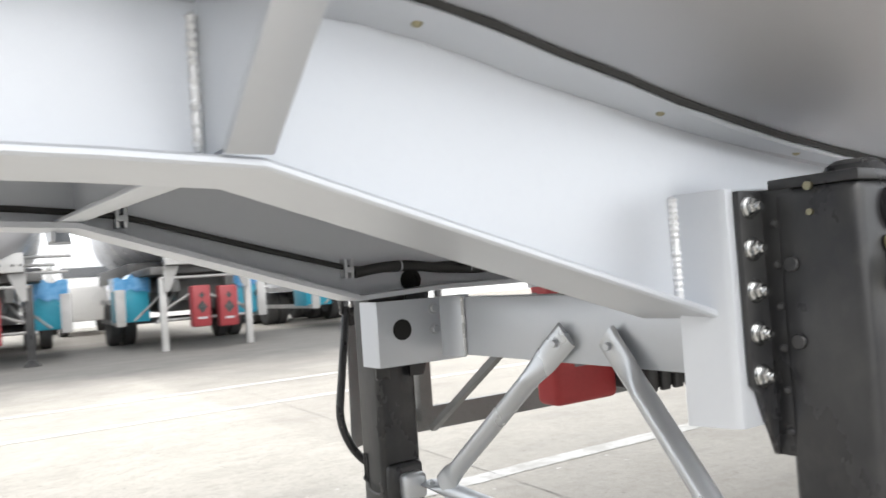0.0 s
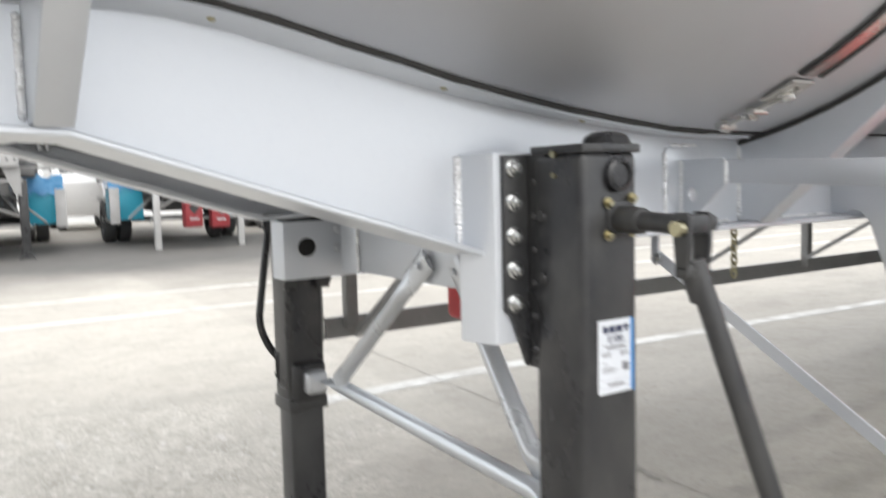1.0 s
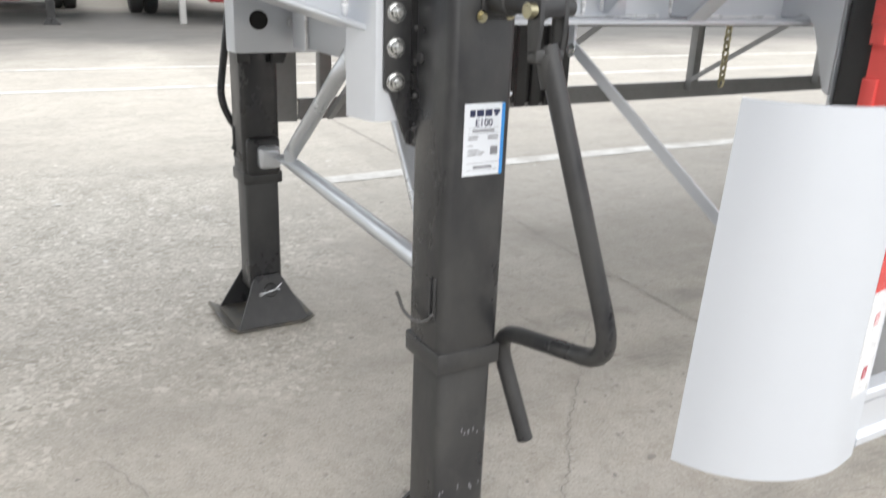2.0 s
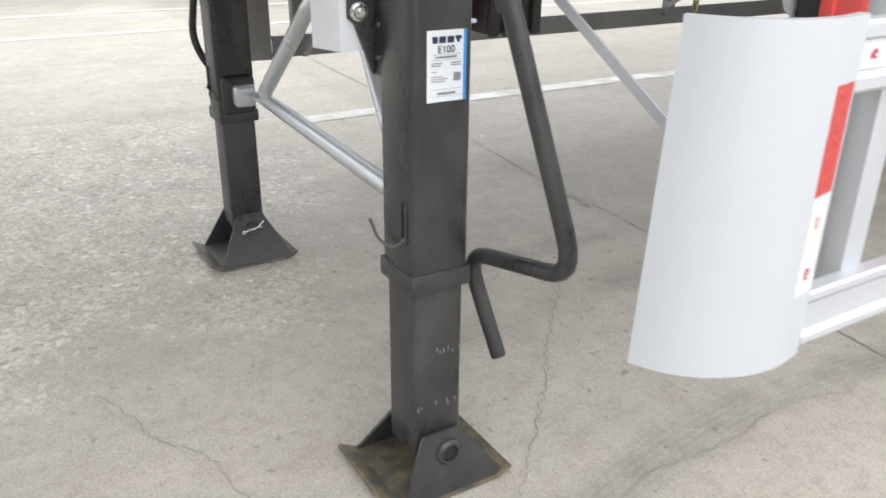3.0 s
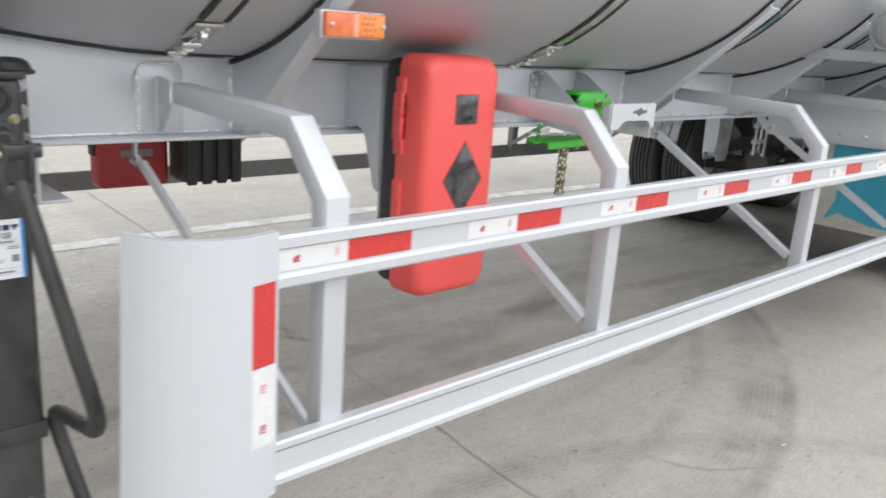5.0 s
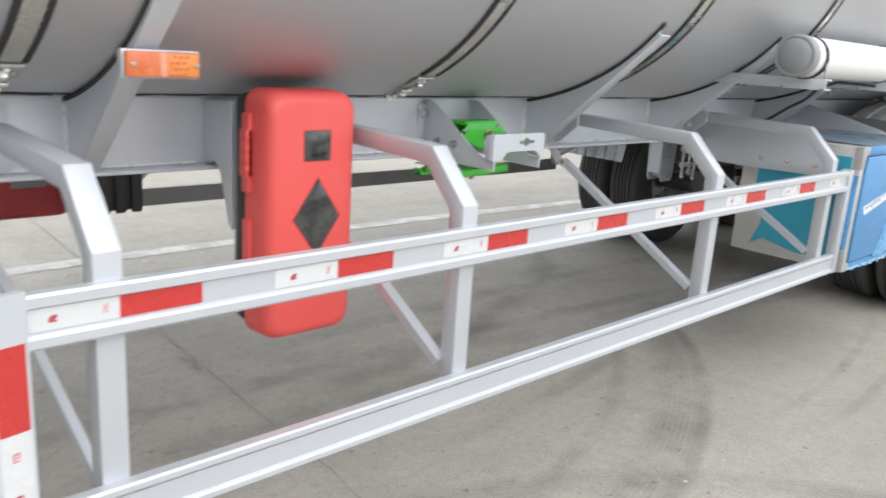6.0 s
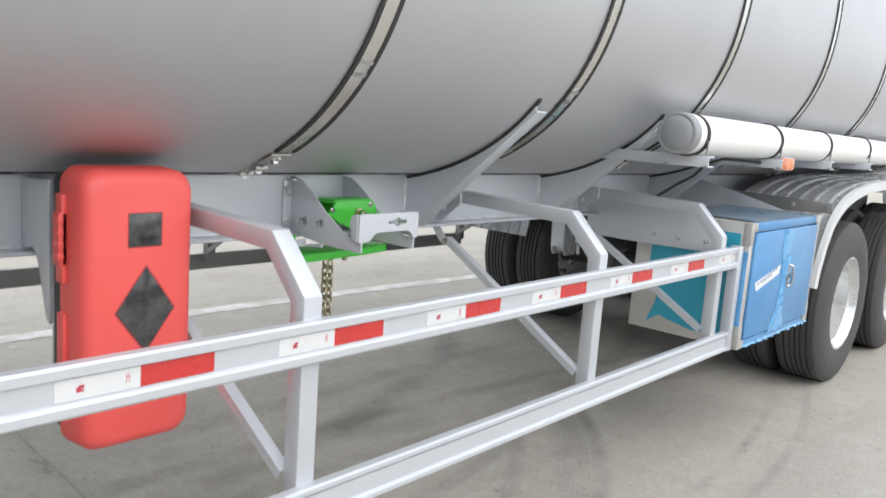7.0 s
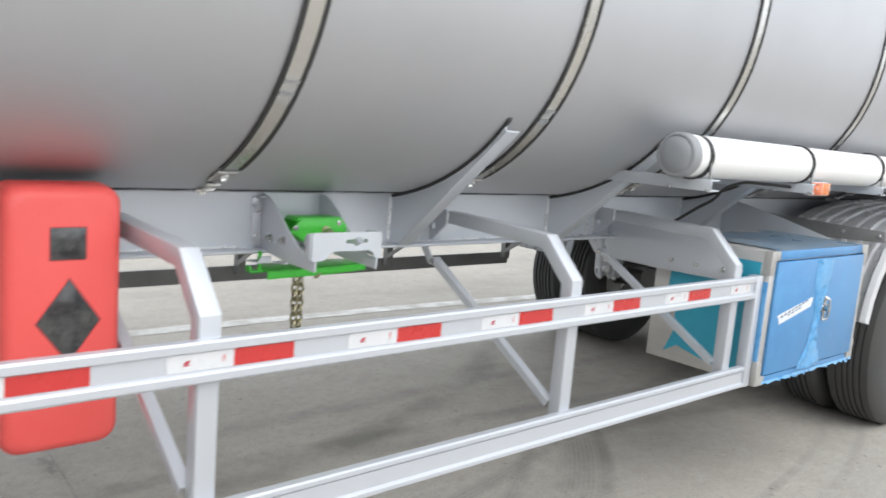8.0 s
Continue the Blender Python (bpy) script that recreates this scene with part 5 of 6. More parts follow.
# ---- extinguisher cabinets ----
def extinguisher_cabinet():
    t = thing("extinguisher_cabinet", (2.165, 0.52, 0.66), "red plastic fire extinguisher cabinet with dark windows and a black back", "fire cabinet")
    bm = new_bm()
    box(bm, 2.050, 2.303, 0.518, 0.612, 0.669, 1.289, 0.03, 3)
    part("back_shell", bm, BLACKPL, t, "black plastic back half")
    # door: a rounded tray whose front is a little smaller than its rim
    bm = new_bm()
    x0, x1, z0, z1 = 2.037, 2.311, 0.655, 1.306
    rows = []
    for y, inset, r in ((0.522, 0.0, 0.042), (0.520, 0.0, 0.042), (0.470, 0.002, 0.043), (0.440, 0.004, 0.044), (0.424, 0.010, 0.046), (0.415, 0.020, 0.048), (0.412, 0.032, 0.050)):
        ring = []
        for cx, cz, a0 in ((x1 - inset - r, z1 - inset - r, 0), (x0 + inset + r, z1 - inset - r, 90), (x0 + inset + r, z0 + inset + r, 180), (x1 - inset - r, z0 + inset + r, 270)):
            for k in range(7):
                a = radians(a0 + 15 * k)
                ring.append((cx + r * math.cos(a), y, cz + r * math.sin(a)))
        rows.append(ring)
    d = part("door", strip_mesh(rows), RED, t, "bright red plastic door", sharp=40)
    # hinge side: three raised flanges, the upper one ribbed
    bm = new_bm()
    for za, zb, xa in ((1.043, 1.243, 2.028), (0.783, 0.973, 2.030), (1.083, 1.203, 2.022)):
        box(bm, xa, 2.041, 0.492, 0.526, za, zb, 0.003)
    for i in range(4):
        z = 1.098 + i * 0.027
        box(bm, 2.0185, 2.032, 0.488, 0.520, z, z + 0.014, 0.002)
    part("hinge", bm, RED, d)
    for pts in ([(2.141, 1.131), (2.220, 1.131), (2.220, 1.207), (2.141, 1.207)], [(2.112, 0.981), (2.184, 0.882), (2.254, 0.981), (2.184, 1.084)]):
        bm = new_bm()
        c = (sum(p[0] for p in pts) / 4, sum(p[1] for p in pts) / 4)
        prism(bm, pts, "y", 0.4105, 0.416, 0.001)
        wdw = part("window", bm, PLANK, d, "scratched smoky clear window with pale painted reflections")
        bm = new_bm()
        big = [(c[0] + (u - c[0]) * 1.05, c[1] + (v - c[1]) * 1.05) for u, v in pts]
        for i in range(4):
            j = (i + 1) % 4
            prism(bm, [big[i], big[j], pts[j], pts[i]], "y", 0.4112, 0.416)
        part("window_rim", bm, REDDULL, wdw)
    bm = new_bm()
    box(bm, 2.088, 2.186, 0.4108, 0.4125, 0.776, 0.800)
    lab = part("print_plate", bm, LABELW, d, "white printed strip")
    bm = new_bm()
    for i in range(6):
        box(bm, 2.096 + i * 0.014, 2.106 + i * 0.014, 0.4098, 0.4109, 0.783, 0.793)
    part("print_bar", bm, INKB, lab)
    return t


extinguisher_cabinet()
bm = new_bm()
prism(bm, [(WEB, 1.252), (WEB, 1.083), (0.735, 1.083), (0.716, 1.092), (0.696, 1.086), (0.676, 1.062), (0.655, 1.00), (0.630, 0.93), (0.614, 0.92), (0.614, 1.262)], "x", 2.050, 2.058, 0.001)
prism(bm, [(0.6135, 0.775), (0.620, 0.775), (0.620, 1.262), (0.6135, 1.262)], "x", 2.060, 2.255, 0.001)
tagged(part("cabinet_bracket", bm, SILVER), "silver sheet bracket that hangs a cabinet from the chassis", "bracket")

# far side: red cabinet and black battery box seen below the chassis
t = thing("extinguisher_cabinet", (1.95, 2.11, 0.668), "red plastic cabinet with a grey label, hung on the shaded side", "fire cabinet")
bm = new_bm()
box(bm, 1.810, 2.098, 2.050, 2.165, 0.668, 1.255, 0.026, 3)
part("body", bm, REDDULL, t)
bm = new_bm()
box(bm, 1.895, 2.025, 2.046, 2.051, 0.795, 0.824)
part("print_plate", bm, INKG, t, "grey label strip")
for z in (0.80, 0.88):
    bm = new_bm()
    box(bm, 1.798, 1.814, 2.08, 2.13, z, z + 0.045, 0.003)
    part("latch", bm, BLACKPL, t)
t = thing("battery_box", (2.24, 2.0, 0.68), "ribbed black plastic box hung under the chassis", "box")
bm = new_bm()
box(bm, 2.112, 2.372, 1.945, 2.10, 0.692, 1.09, 0.012)
part("body", bm, BLACKPL, t)
for i in range(4):
    x = 2.118 + i * 0.066
    bm = new_bm()
    box(bm, x, x + 0.044, 1.928, 1.950, 0.684, 1.08, 0.008)
    part("rib", bm, BLACKPL, t)

# ---- spare wheel carrier with its green winch ----
carrier = thing("wheel_carrier", (2.98, 0.6, 1.02), "silver spare wheel carrier with bright green winch drum and hanging chain", "winch")
for x in (2.866, 3.088):
    bm = new_bm()
    prism(bm, [(WEB, 1.256), (0.735, 1.252), (0.717, 1.244), (0.655, 1.206), (0.599, 1.163), (0.53, 1.120), (0.474, 1.094), (0.431, 1.094), (0.431, 1.058), (0.60, 1.060), (WEB, 1.075)], "x", x, x + 0.006, 0.001)
    part("side_plate", bm, SILVER, carrier)


def plate_with_hole(outer, inner, y, thick):
    """A flat plate square to y with one opening."""
    bm = new_bm()
    es = []
    for loop in (outer, inner):
        vv = [bm.verts.new((u, y, v)) for u, v in loop]
        es += [bm.edges.new((vv[k], vv[(k + 1) % len(vv)])) for k in range(len(vv))]
    bmesh.ops.triangle_fill(bm, use_beauty=True, edges=es)
    bmesh.ops.solidify(bm, geom=list(bm.faces), thickness=thick)
    return bm


SLOT = [(-0.040, 0.0), (-0.037, 0.006), (-0.016, 0.006), (-0.010, 0.010), (-0.004, 0.014), (0.004, 0.014), (0.010, 0.010), (0.016, 0.006), (0.037, 0.006), (0.040, 0.0), (0.037, -0.006), (0.016, -0.006), (0.010, -0.010), (0.004, -0.014), (-0.004, -0.014), (-0.010, -0.010), (-0.016, -0.006), (-0.037, -0.006)]
fp = part("front_plate", plate_with_hole([(2.850, 1.172), (2.855, 1.177), (3.094, 1.177), (3.099, 1.172), (3.100, 1.100), (3.092, 1.094), (3.080, 1.097), (3.068, 1.113), (3.052, 1.120), (2.928, 1.120), (2.912, 1.113), (2.897, 1.097), (2.884, 1.093), (2.850, 1.093)], [(3.008 + u, 1.149 + v) for u, v in SLOT], 0.424, 0.006), SILVER, carrier)
for x in (2.846, 3.0945):
    bm = new_bm()
    deep = 0.452 if x < 2.9 else 0.500
    prism(bm, [(0.431, 1.095), (0.431, 1.176), (deep, 1.172), (deep + 0.012, 1.150), (deep, 1.098)], "x", x, x + 0.006, 0.001)
    part("return_flange", bm, SILVER, fp)
CHEEK = [(2.884, 1.153), (2.918, 1.192), (3.070, 1.192), (3.110, 1.150), (3.088, 1.120), (2.985, 1.102), (2.925, 1.127)]
for y in (0.606, 0.690):
    bm = new_bm()
    prism(bm, CHEEK, "y", y, y + 0.008, 0.0015)
    part("winch_cheek", bm, GREEN, carrier, "bright green winch cheek")
bm = new_bm()
lathe(bm, [(0, 0), (0.034, 0), (0.034, 0.076), (0, 0.076)], (2.99, 0.614, 1.150), (0, 1, 0), 28)
prism(bm, [(2.905, 1.185), (2.915, 1.196), (3.07, 1.196), (3.078, 1.186)], "y", 0.614, 0.690, 0.001)
part("winch_drum", bm, GREEN, carrier, "bright green winch drum")
bm = new_bm()
lathe(bm, [(0, 0.0), (0.016, 0.0), (0.016, 0.006), (0.011, 0.007), (0.011, 0.030), (0.008, 0.033), (0, 0.033)], (3.010, 0.606, 1.154), (0, -1, 0), 16)
part("winch_shaft", bm, BRASS, carrier, "yellow zinc shaft end")
for cx, cz in ((2.90, 1.165), (3.06, 1.180)):
    bm = new_bm()
    hexbolt(bm, (cx, 0.606, cz), (0, -1, 0), 0.006, 0.005)
    part("cheek_bolt", bm, ZINC, carrier)
# green lifting plate under the winch, folded down along its front edge
bm = new_bm()
prism(bm, [(2.846, 0.668), (3.10, 0.690), (3.262, 0.722), (3.24, 0.80), (3.10, 0.82), (2.90, 0.80), (2.85, 0.76)], "z", 1.014, 1.020, 0.001)
prism(bm, [(2.846, 0.668), (3.10, 0.690), (3.262, 0.722), (3.261, 0.728), (3.099, 0.696), (2.846, 0.674)], "z", 0.992, 1.020, 0.001)
box(bm, 2.80, 2.85, 0.700, 0.735, 1.008, 1.016, 0.002)
box(bm, 2.80, 2.806, 0.700, 0.735, 1.008, 1.030, 0.002)
part("lift_plate", bm, GREEN, carrier, "green lifting plate")
bm = new_bm()
cyl(bm, (2.838, 0.712, 1.010), (2.838, 0.712, 1.076), 0.0065, 10)
part("lift_pin", bm, GREEN, carrier, "green upright pin")
# folded shelf tabs under the flange
for x0, x1, y0, y1 in ((2.800, 2.866, 0.690, 0.735), (2.872, 2.905, 0.650, 0.690)):
    bm = new_bm()
    prism(bm, [(x0, y1), (x1, y1), (x1, y0), (x0 + 0.02, y0)], "z", 1.042, 1.047, 0.001)
    prism(bm, [(x0 + 0.018, 1.042), (x1, 1.042), (x1, 1.066), (x0 + 0.030, 1.064)], "y", y0 - 0.004, y0 + 0.001, 0.001)
    part("shelf_tab", bm, SILVER, carrier)
bm = new_bm()
box(bm, 2.834, 2.866, WEB - 0.006, WEB - 0.001, 1.083, 1.242, 0.001)
box(bm, 2.848, 2.872, WEB - 0.034, WEB - 0.004, 1.243, 1.250, 0.002)
bp = part("bolted_plate", bm, SILVER, carrier)
for z in (1.211, 1.114):
    bm = new_bm()
    hexbolt(bm, (2.849, WEB - 0.006, z), (0, -1, 0), 0.012, 0.011)
    part("carrier_bolt", bm, GALV, bp)
for y, z in ((0.700, 1.121), (0.618, 1.124)):
    bm = new_bm()
    lathe(bm, [(0, 0), (0.016, 0), (0.016, 0.003), (0, 0.003)], (2.866, y, z), (-1, 0, 0), 18)
    hexbolt(bm, (2.864, y, z), (-1, 0, 0), 0.010, 0.012)
    lathe(bm, [(0, 0), (0.006, 0), (0.006, 0.012), (0, 0.012)], (2.853, y, z), (-1, 0, 0), 10)
    part("carrier_bolt", bm, ZINC, carrier)


def chain(x, y, z0, z1, parent, r=0.0035, link=0.026):
    bm = new_bm()
    k = int((z0 - z1) / (link * 0.72))
    for i in range(k):
        z = z0 - i * link * 0.72
        pts = []
        for j in range(13):
            a = 2 * math.pi * j / 12
            u, v = link * 0.31 * math.cos(a), link / 2 * math.sin(a)
            pts.append((x + (u if i % 2 else 0.0), y + (0.0 if i % 2 else u), z - link / 2 + v))
        tube(bm, pts, r, 6)
    return part("chain", bm, BRASS, parent, "yellow zinc chain with open links")


chain(2.968, 0.705, 0.995, 0.74, carrier, 0.0042, 0.036)
chain(2.990, 0.706, 0.988, 0.75, carrier, 0.0038, 0.034)
bm = new_bm()
lathe(bm, [(0, 0), (0.016, 0), (0.016, 0.01), (0.009, 0.012), (0.009, 0.02), (0, 0.02)], (3.045, 0.70, 1.000), (0, 0, -1), 10)
part("chain_nut", bm, BRASS, carrier)
far_chain = thing("hanging_chain", (3.2, 1.9, 0.75), "short zinc chain hanging from the chassis", "chain")
chain(3.175, 1.9, 1.07, 0.72, far_chain, 0.0055, 0.042)

# ---- white pipe carrier along the tank ----
pipe = thing("hose_tube", (5.5, 0.075, 1.4), "white plastic hose tube with a grey end cap", "hose tube")
bm = new_bm()
PZ = 1.485
cyl(bm, (4.140, 0.083, PZ), (8.6, 0.083, PZ - 0.02), 0.078, 40)
part("tube_body", bm, WHITEPL, pipe)
bm = new_bm()
lathe(bm, [(0, -0.012), (0.030, -0.011), (0.050, -0.007), (0.062, 0.0), (0.066, 0.003), (0.072, 0.001), (0.0785, 0.004), (0.0805, 0.010), (0.0805, 0.050), (0.078, 0.052)], (4.120, 0.083, PZ), (1, 0, 0), 40)
part("end_cap", bm, CAPG, pipe, "grey plastic end cap")
for x in (4.235, 5.05, 5.81, 6.6):
    bm = new_bm()
    for o in (0.0, 0.016):
        lathe(bm, [(0.0785, 0), (0.083, 0), (0.083, 0.008), (0.0785, 0.008), (0.0785, 0)], (x - 0.01 + o, 0.083, PZ - 0.003), (1, 0, 0), 40)
    part("tube_strap", bm, RUBBER, pipe, "black steel band round the tube")
    for y in (0.003, 0.163):
        bm = new_bm()
        cyl(bm, (x, y, PZ - 0.02), (x, y, PZ - 0.125), 0.005, 8)
        hexbolt(bm, (x, y, PZ - 0.116), (0, 0, -1), 0.008, 0.007)
        part("strap_bolt", bm, ZINC, pipe)
    bm = new_bm()
    x0, x1, z0, z1 = x - 0.005, x + 0.050, PZ - 0.123, PZ - 0.0795
    prism(bm, [(x0, z0), (x1, z0), (x1, z0 + 0.006), (x0 + 0.006, z0 + 0.006), (x0 + 0.006, z1 - 0.006), (x1, z1 - 0.006), (x1, z1), (x0, z1)], "y", -0.010, 0.47, 0.001)
    part("support_arm", bm, SILVER, pipe, "silver channel arm")
bm = new_bm()
tube(bm, [(4.74, 0.50, 1.15), (4.73, 0.40, 1.215), (4.74, 0.33, 1.268), (4.74, 0.27, 1.302), (4.70, 0.20, 1.364), (4.76, 0.15, 1.392), (5.0, 0.10, 1.385), (5.2, 0.06, 1.375)], 0.007, 8, 0.03)
part("cable", bm, RUBBER, pipe, "black cable along the arms")
marker_lamp(5.06, 5.21, 0.008, 1.357, 1.412)

# pipe hanger under the chassis: two straps, a cross bar and hanging studs
hang = thing("pipe_hanger", (4.85, 0.87, 0.84), "silver strap hanger with studs under the chassis beam", "hanger")
for x in (4.788, 4.908):
    bm = new_bm()
    box(bm, x - 0.009, x + 0.009, 0.858, 0.866, 0.846, 1.068, 0.001)
    part("strap", bm, SILVER, hang)
for z in (0.90, 0.985):
    bm = new_bm()
    box(bm, 4.780, 4.916, 0.866, 0.880, z, z + 0.022, 0.002)
    part("cross_bar", bm, SILVER, hang)
for x, z in ((4.812, 0.835), (4.872, 0.85), (4.93, 0.822)):
    bm = new_bm()
    cyl(bm, (x, 0.874, z), (x, 0.874, 0.99), 0.006, 10)
    hexbolt(bm, (x, 0.874, z + 0.016), (0, 0, -1), 0.011, 0.010)
    part("stud", bm, ZINC, hang)

# ---- tool box ----
tb = thing("tool_box", (5.2, 0.25, 0.56), "stainless tool box still wrapped in torn blue protective film", "tool box")
BX0, BX1, BZ0, BZ1 = 4.742, 5.70, 0.556, 1.122
bm = new_bm()
box(bm, BX0 + 0.004, BX1 - 0.004, 0.0, 0.515, BZ0 + 0.003, BZ1, 0.004)
part("body", bm, BOXST, tb, "bare stainless steel body")
for name, x0, x1, z0, z1, m, lab in (("frame_sill", BX0 + 0.07, BX1 - 0.07, BZ0, BZ0 + 0.034, FILM, "sill under blue film"), ("frame_head", BX0 + 0.08, BX1 - 0.06, BZ1 - 0.036, BZ1 + 0.003, FILM, "head rail under blue film"), ("frame_post", BX0 + 0.0015, BX0 + 0.046, BZ0 + 0.06, BZ1 - 0.06, BOXST, "bare steel post"), ("frame_post", BX1 - 0.040, BX1 - 0.0015, BZ0 + 0.06, BZ1 - 0.06, BOXST, "bare steel post")):
    bm = new_bm()
    box(bm, x0, x1, -0.022, 0.012, z0, z1, 0.003)
    part(name, bm, m, tb, lab)
for x, sx in ((BX0, 1), (BX1, -1)):
    for z, sz in ((BZ0, 1), (BZ1 + 0.003, -1)):
        bm = new_bm()
        w = 0.072 if sx > 0 else 0.062
        prism(bm, [(x, z), (x + sx * w, z), (x + sx * w, z + sz * 0.036), (x + sx * 0.044, z + sz * 0.040), (x + sx * 0.040, z + sz * 0.044), (x + sx * 0.040, z + sz * 0.10), (x, z + sz * 0.10)], "y", -0.0245, 0.010, 0.001)
        part("corner_plate", bm, CORNER, tb, "bright stainless corner plate")
bm = new_bm()
box(bm, 4.796, 5.655, -0.030, -0.004, 0.597, 1.080, 0.004)
door = part("door", bm, FILM, tb, "door under blue film")
rnd = random.Random(8)


def crumple(x_of, w_of, z0, z1, k, depth):
    """A loose upright ribbon of film with folds."""
    bm = new_bm()
    grid = []
    for i in range(k + 1):
        z = z0 + (z1 - z0) * i / k
        x, w = x_of(z), w_of(z)
        row = []
        for j in range(7):
            u = j / 3 - 1
            off = 0.0312 + (0 if j in (0, 6) else depth * rnd.random())
            row.append(bm.verts.new((x + u * w + rnd.uniform(-0.004, 0.004), -off, z + rnd.uniform(-0.004, 0.004))))
        grid.append(row)
    for A, B in zip(grid, grid[1:]):
        for j in range(6):
            bm.faces.new((A[j], A[j + 1], B[j + 1], B[j]))
    return bm


# loose tape down the middle of the door: wide at the top, thin in the middle, bunched at the sill
part("film_tear", crumple(lambda z: 5.242 - (1.08 - z) * 0.08, lambda z: interp(z, [(0.60, 0.11), (0.68, 0.055), (0.80, 0.024), (0.90, 0.045), (0.97, 0.075), (1.08, 0.085)]), 0.585, 1.079, 30, 0.012), FILML, door, "crumpled loose film")["kind"] = "stuff"
bm = new_bm()
for i in range(27):
    x = BX0 + 0.05 + 0.033 * i
    h = -0.004 + 0.010 * rnd.random() + (0.014 * rnd.random() if 6 < i < 12 or i > 24 else 0)
    v = [bm.verts.new((x, -0.0235, BZ0 + 0.012)), bm.verts.new((x + 0.034, -0.0235, BZ0 + 0.012)), bm.verts.new((x + 0.03, -0.028 - 0.008 * rnd.random(), BZ0 + 0.004 - h)), bm.verts.new((x + 0.004, -0.028 - 0.008 * rnd.random(), BZ0 + 0.004 - h * rnd.random()))]
    bm.faces.new(v)
part("film_fringe", bm, FILML, tb, "torn fringe of blue film")["kind"] = "stuff"
bm = new_bm()
grid = []
for i in range(30):
    x = 4.83 + 0.028 * i
    y1 = 0.42 + 0.05 * rnd.random() + 0.03 * math.sin(i * 0.5)
    grid.append([bm.verts.new((x, y, BZ1 + 0.0035 + (0.004 * rnd.random() if 0 < k < 3 else 0))) for k, y in enumerate((-0.02, 0.0, y1 * 0.6, y1))])
for A, B in zip(grid, grid[1:]):
    for j in range(3):
        bm.faces.new((A[j], B[j], B[j + 1], A[j + 1]))
part("top_film", bm, FILMT, tb, "dusty blue film over the lid")
bm = new_bm()
# film on the side, torn at its edge
prism(bm, [(0.02, 0.600), (0.20, 0.600), (0.33, 0.628), (0.358, 0.638), (0.39, 0.618), (0.424, 0.596), (0.383, 0.70), (0.386, 0.807), (0.41, 0.85), (0.435, 0.888), (0.43, 0.968), (0.43, 1.075), (0.02, 1.075)], "x", BX0 - 0.0016, BX0 + 0.0045)
part("side_film", bm, FILMD, tb, "teal film on the side, torn along its edge")
bm = new_bm()
box(bm, BX0 - 0.0022, BX0 + 0.002, -0.0215, 0.014, 0.662, 0.998)
part("post_film", bm, FILML, tb, "strip of light blue film on the post")
bm = new_bm()
prism(bm, [(4.845, 0.852), (4.868, 0.812), (5.146, 0.868), (5.158, 0.910)], "y", -0.0318, -0.0302)
st = part("sticker", bm, LABELW, door, "white sticker with dark writing")
bm = new_bm()
for i in range(8):
    x = 4.875 + i * 0.031
    z = 0.828 + i * 0.0073
    prism(bm, [(x, z + 0.012), (x + 0.016, z + 0.0155), (x + 0.016, z + 0.0225), (x, z + 0.0195)], "y", -0.0326, -0.0317)
    if i in (2, 3, 4, 5):
        prism(bm, [(x, z), (x + 0.018, z + 0.004), (x + 0.018, z + 0.009), (x, z + 0.005)], "y", -0.0326, -0.0317)
part("print_bar", bm, INK, st)
bm = new_bm()
lathe(bm, [(0, 0), (0.030, 0), (0.030, 0.003), (0.020, 0.006), (0, 0.006)], (5.285, -0.029, 0.850), (0, -1, 0), 20)
box(bm, 5.270, 5.300, -0.034, -0.029, 0.795, 0.905, 0.004)
tube(bm, [(5.277, -0.033, 0.900), (5.285, -0.050, 0.895), (5.290, -0.054, 0.845), (5.285, -0.050, 0.800), (5.275, -0.036, 0.795)], 0.006, 8, 0.012)
cyl(bm, (5.285, -0.036, 0.85), (5.285, -0.056, 0.85), 0.014, 14)
part("latch", bm, ZINC, door, "chrome twist latch")
# hanger plates of the box
for x, sl in ((4.700, 0), (5.715, 1)):
    bm = new_bm()
    if sl:
        prism(bm, [(WEB, 1.272), (WEB, 1.06), (0.5, 1.0), (0.20, 1.0), (0.170, 1.08), (0.178, 1.128), (0.45, 1.20)], "x", x, x + 0.006, 0.001)
    else:
        prism(bm, [(WEB, 1.168), (WEB, 0.973), (0.49, 0.970), (0.14, 0.976), (0.085, 0.992), (0.075, 1.03), (0.10, 1.07), (0.145, 1.110), (0.20, 1.138), (0.30, 1.156), (0.49, 1.166)], "x", x, x + 0.006, 0.001)
    hp = part("hanger_plate", bm, SILVER, tb, "silver hanger plate")
    if not sl:
        for y in (0.412, 0.288, 0.157):
            bm = new_bm()
            hexbolt(bm, (x, y, 1.02), (-1, 0, 0), 0.008, 0.007)
            part("bolt", bm, ZINC, hp)


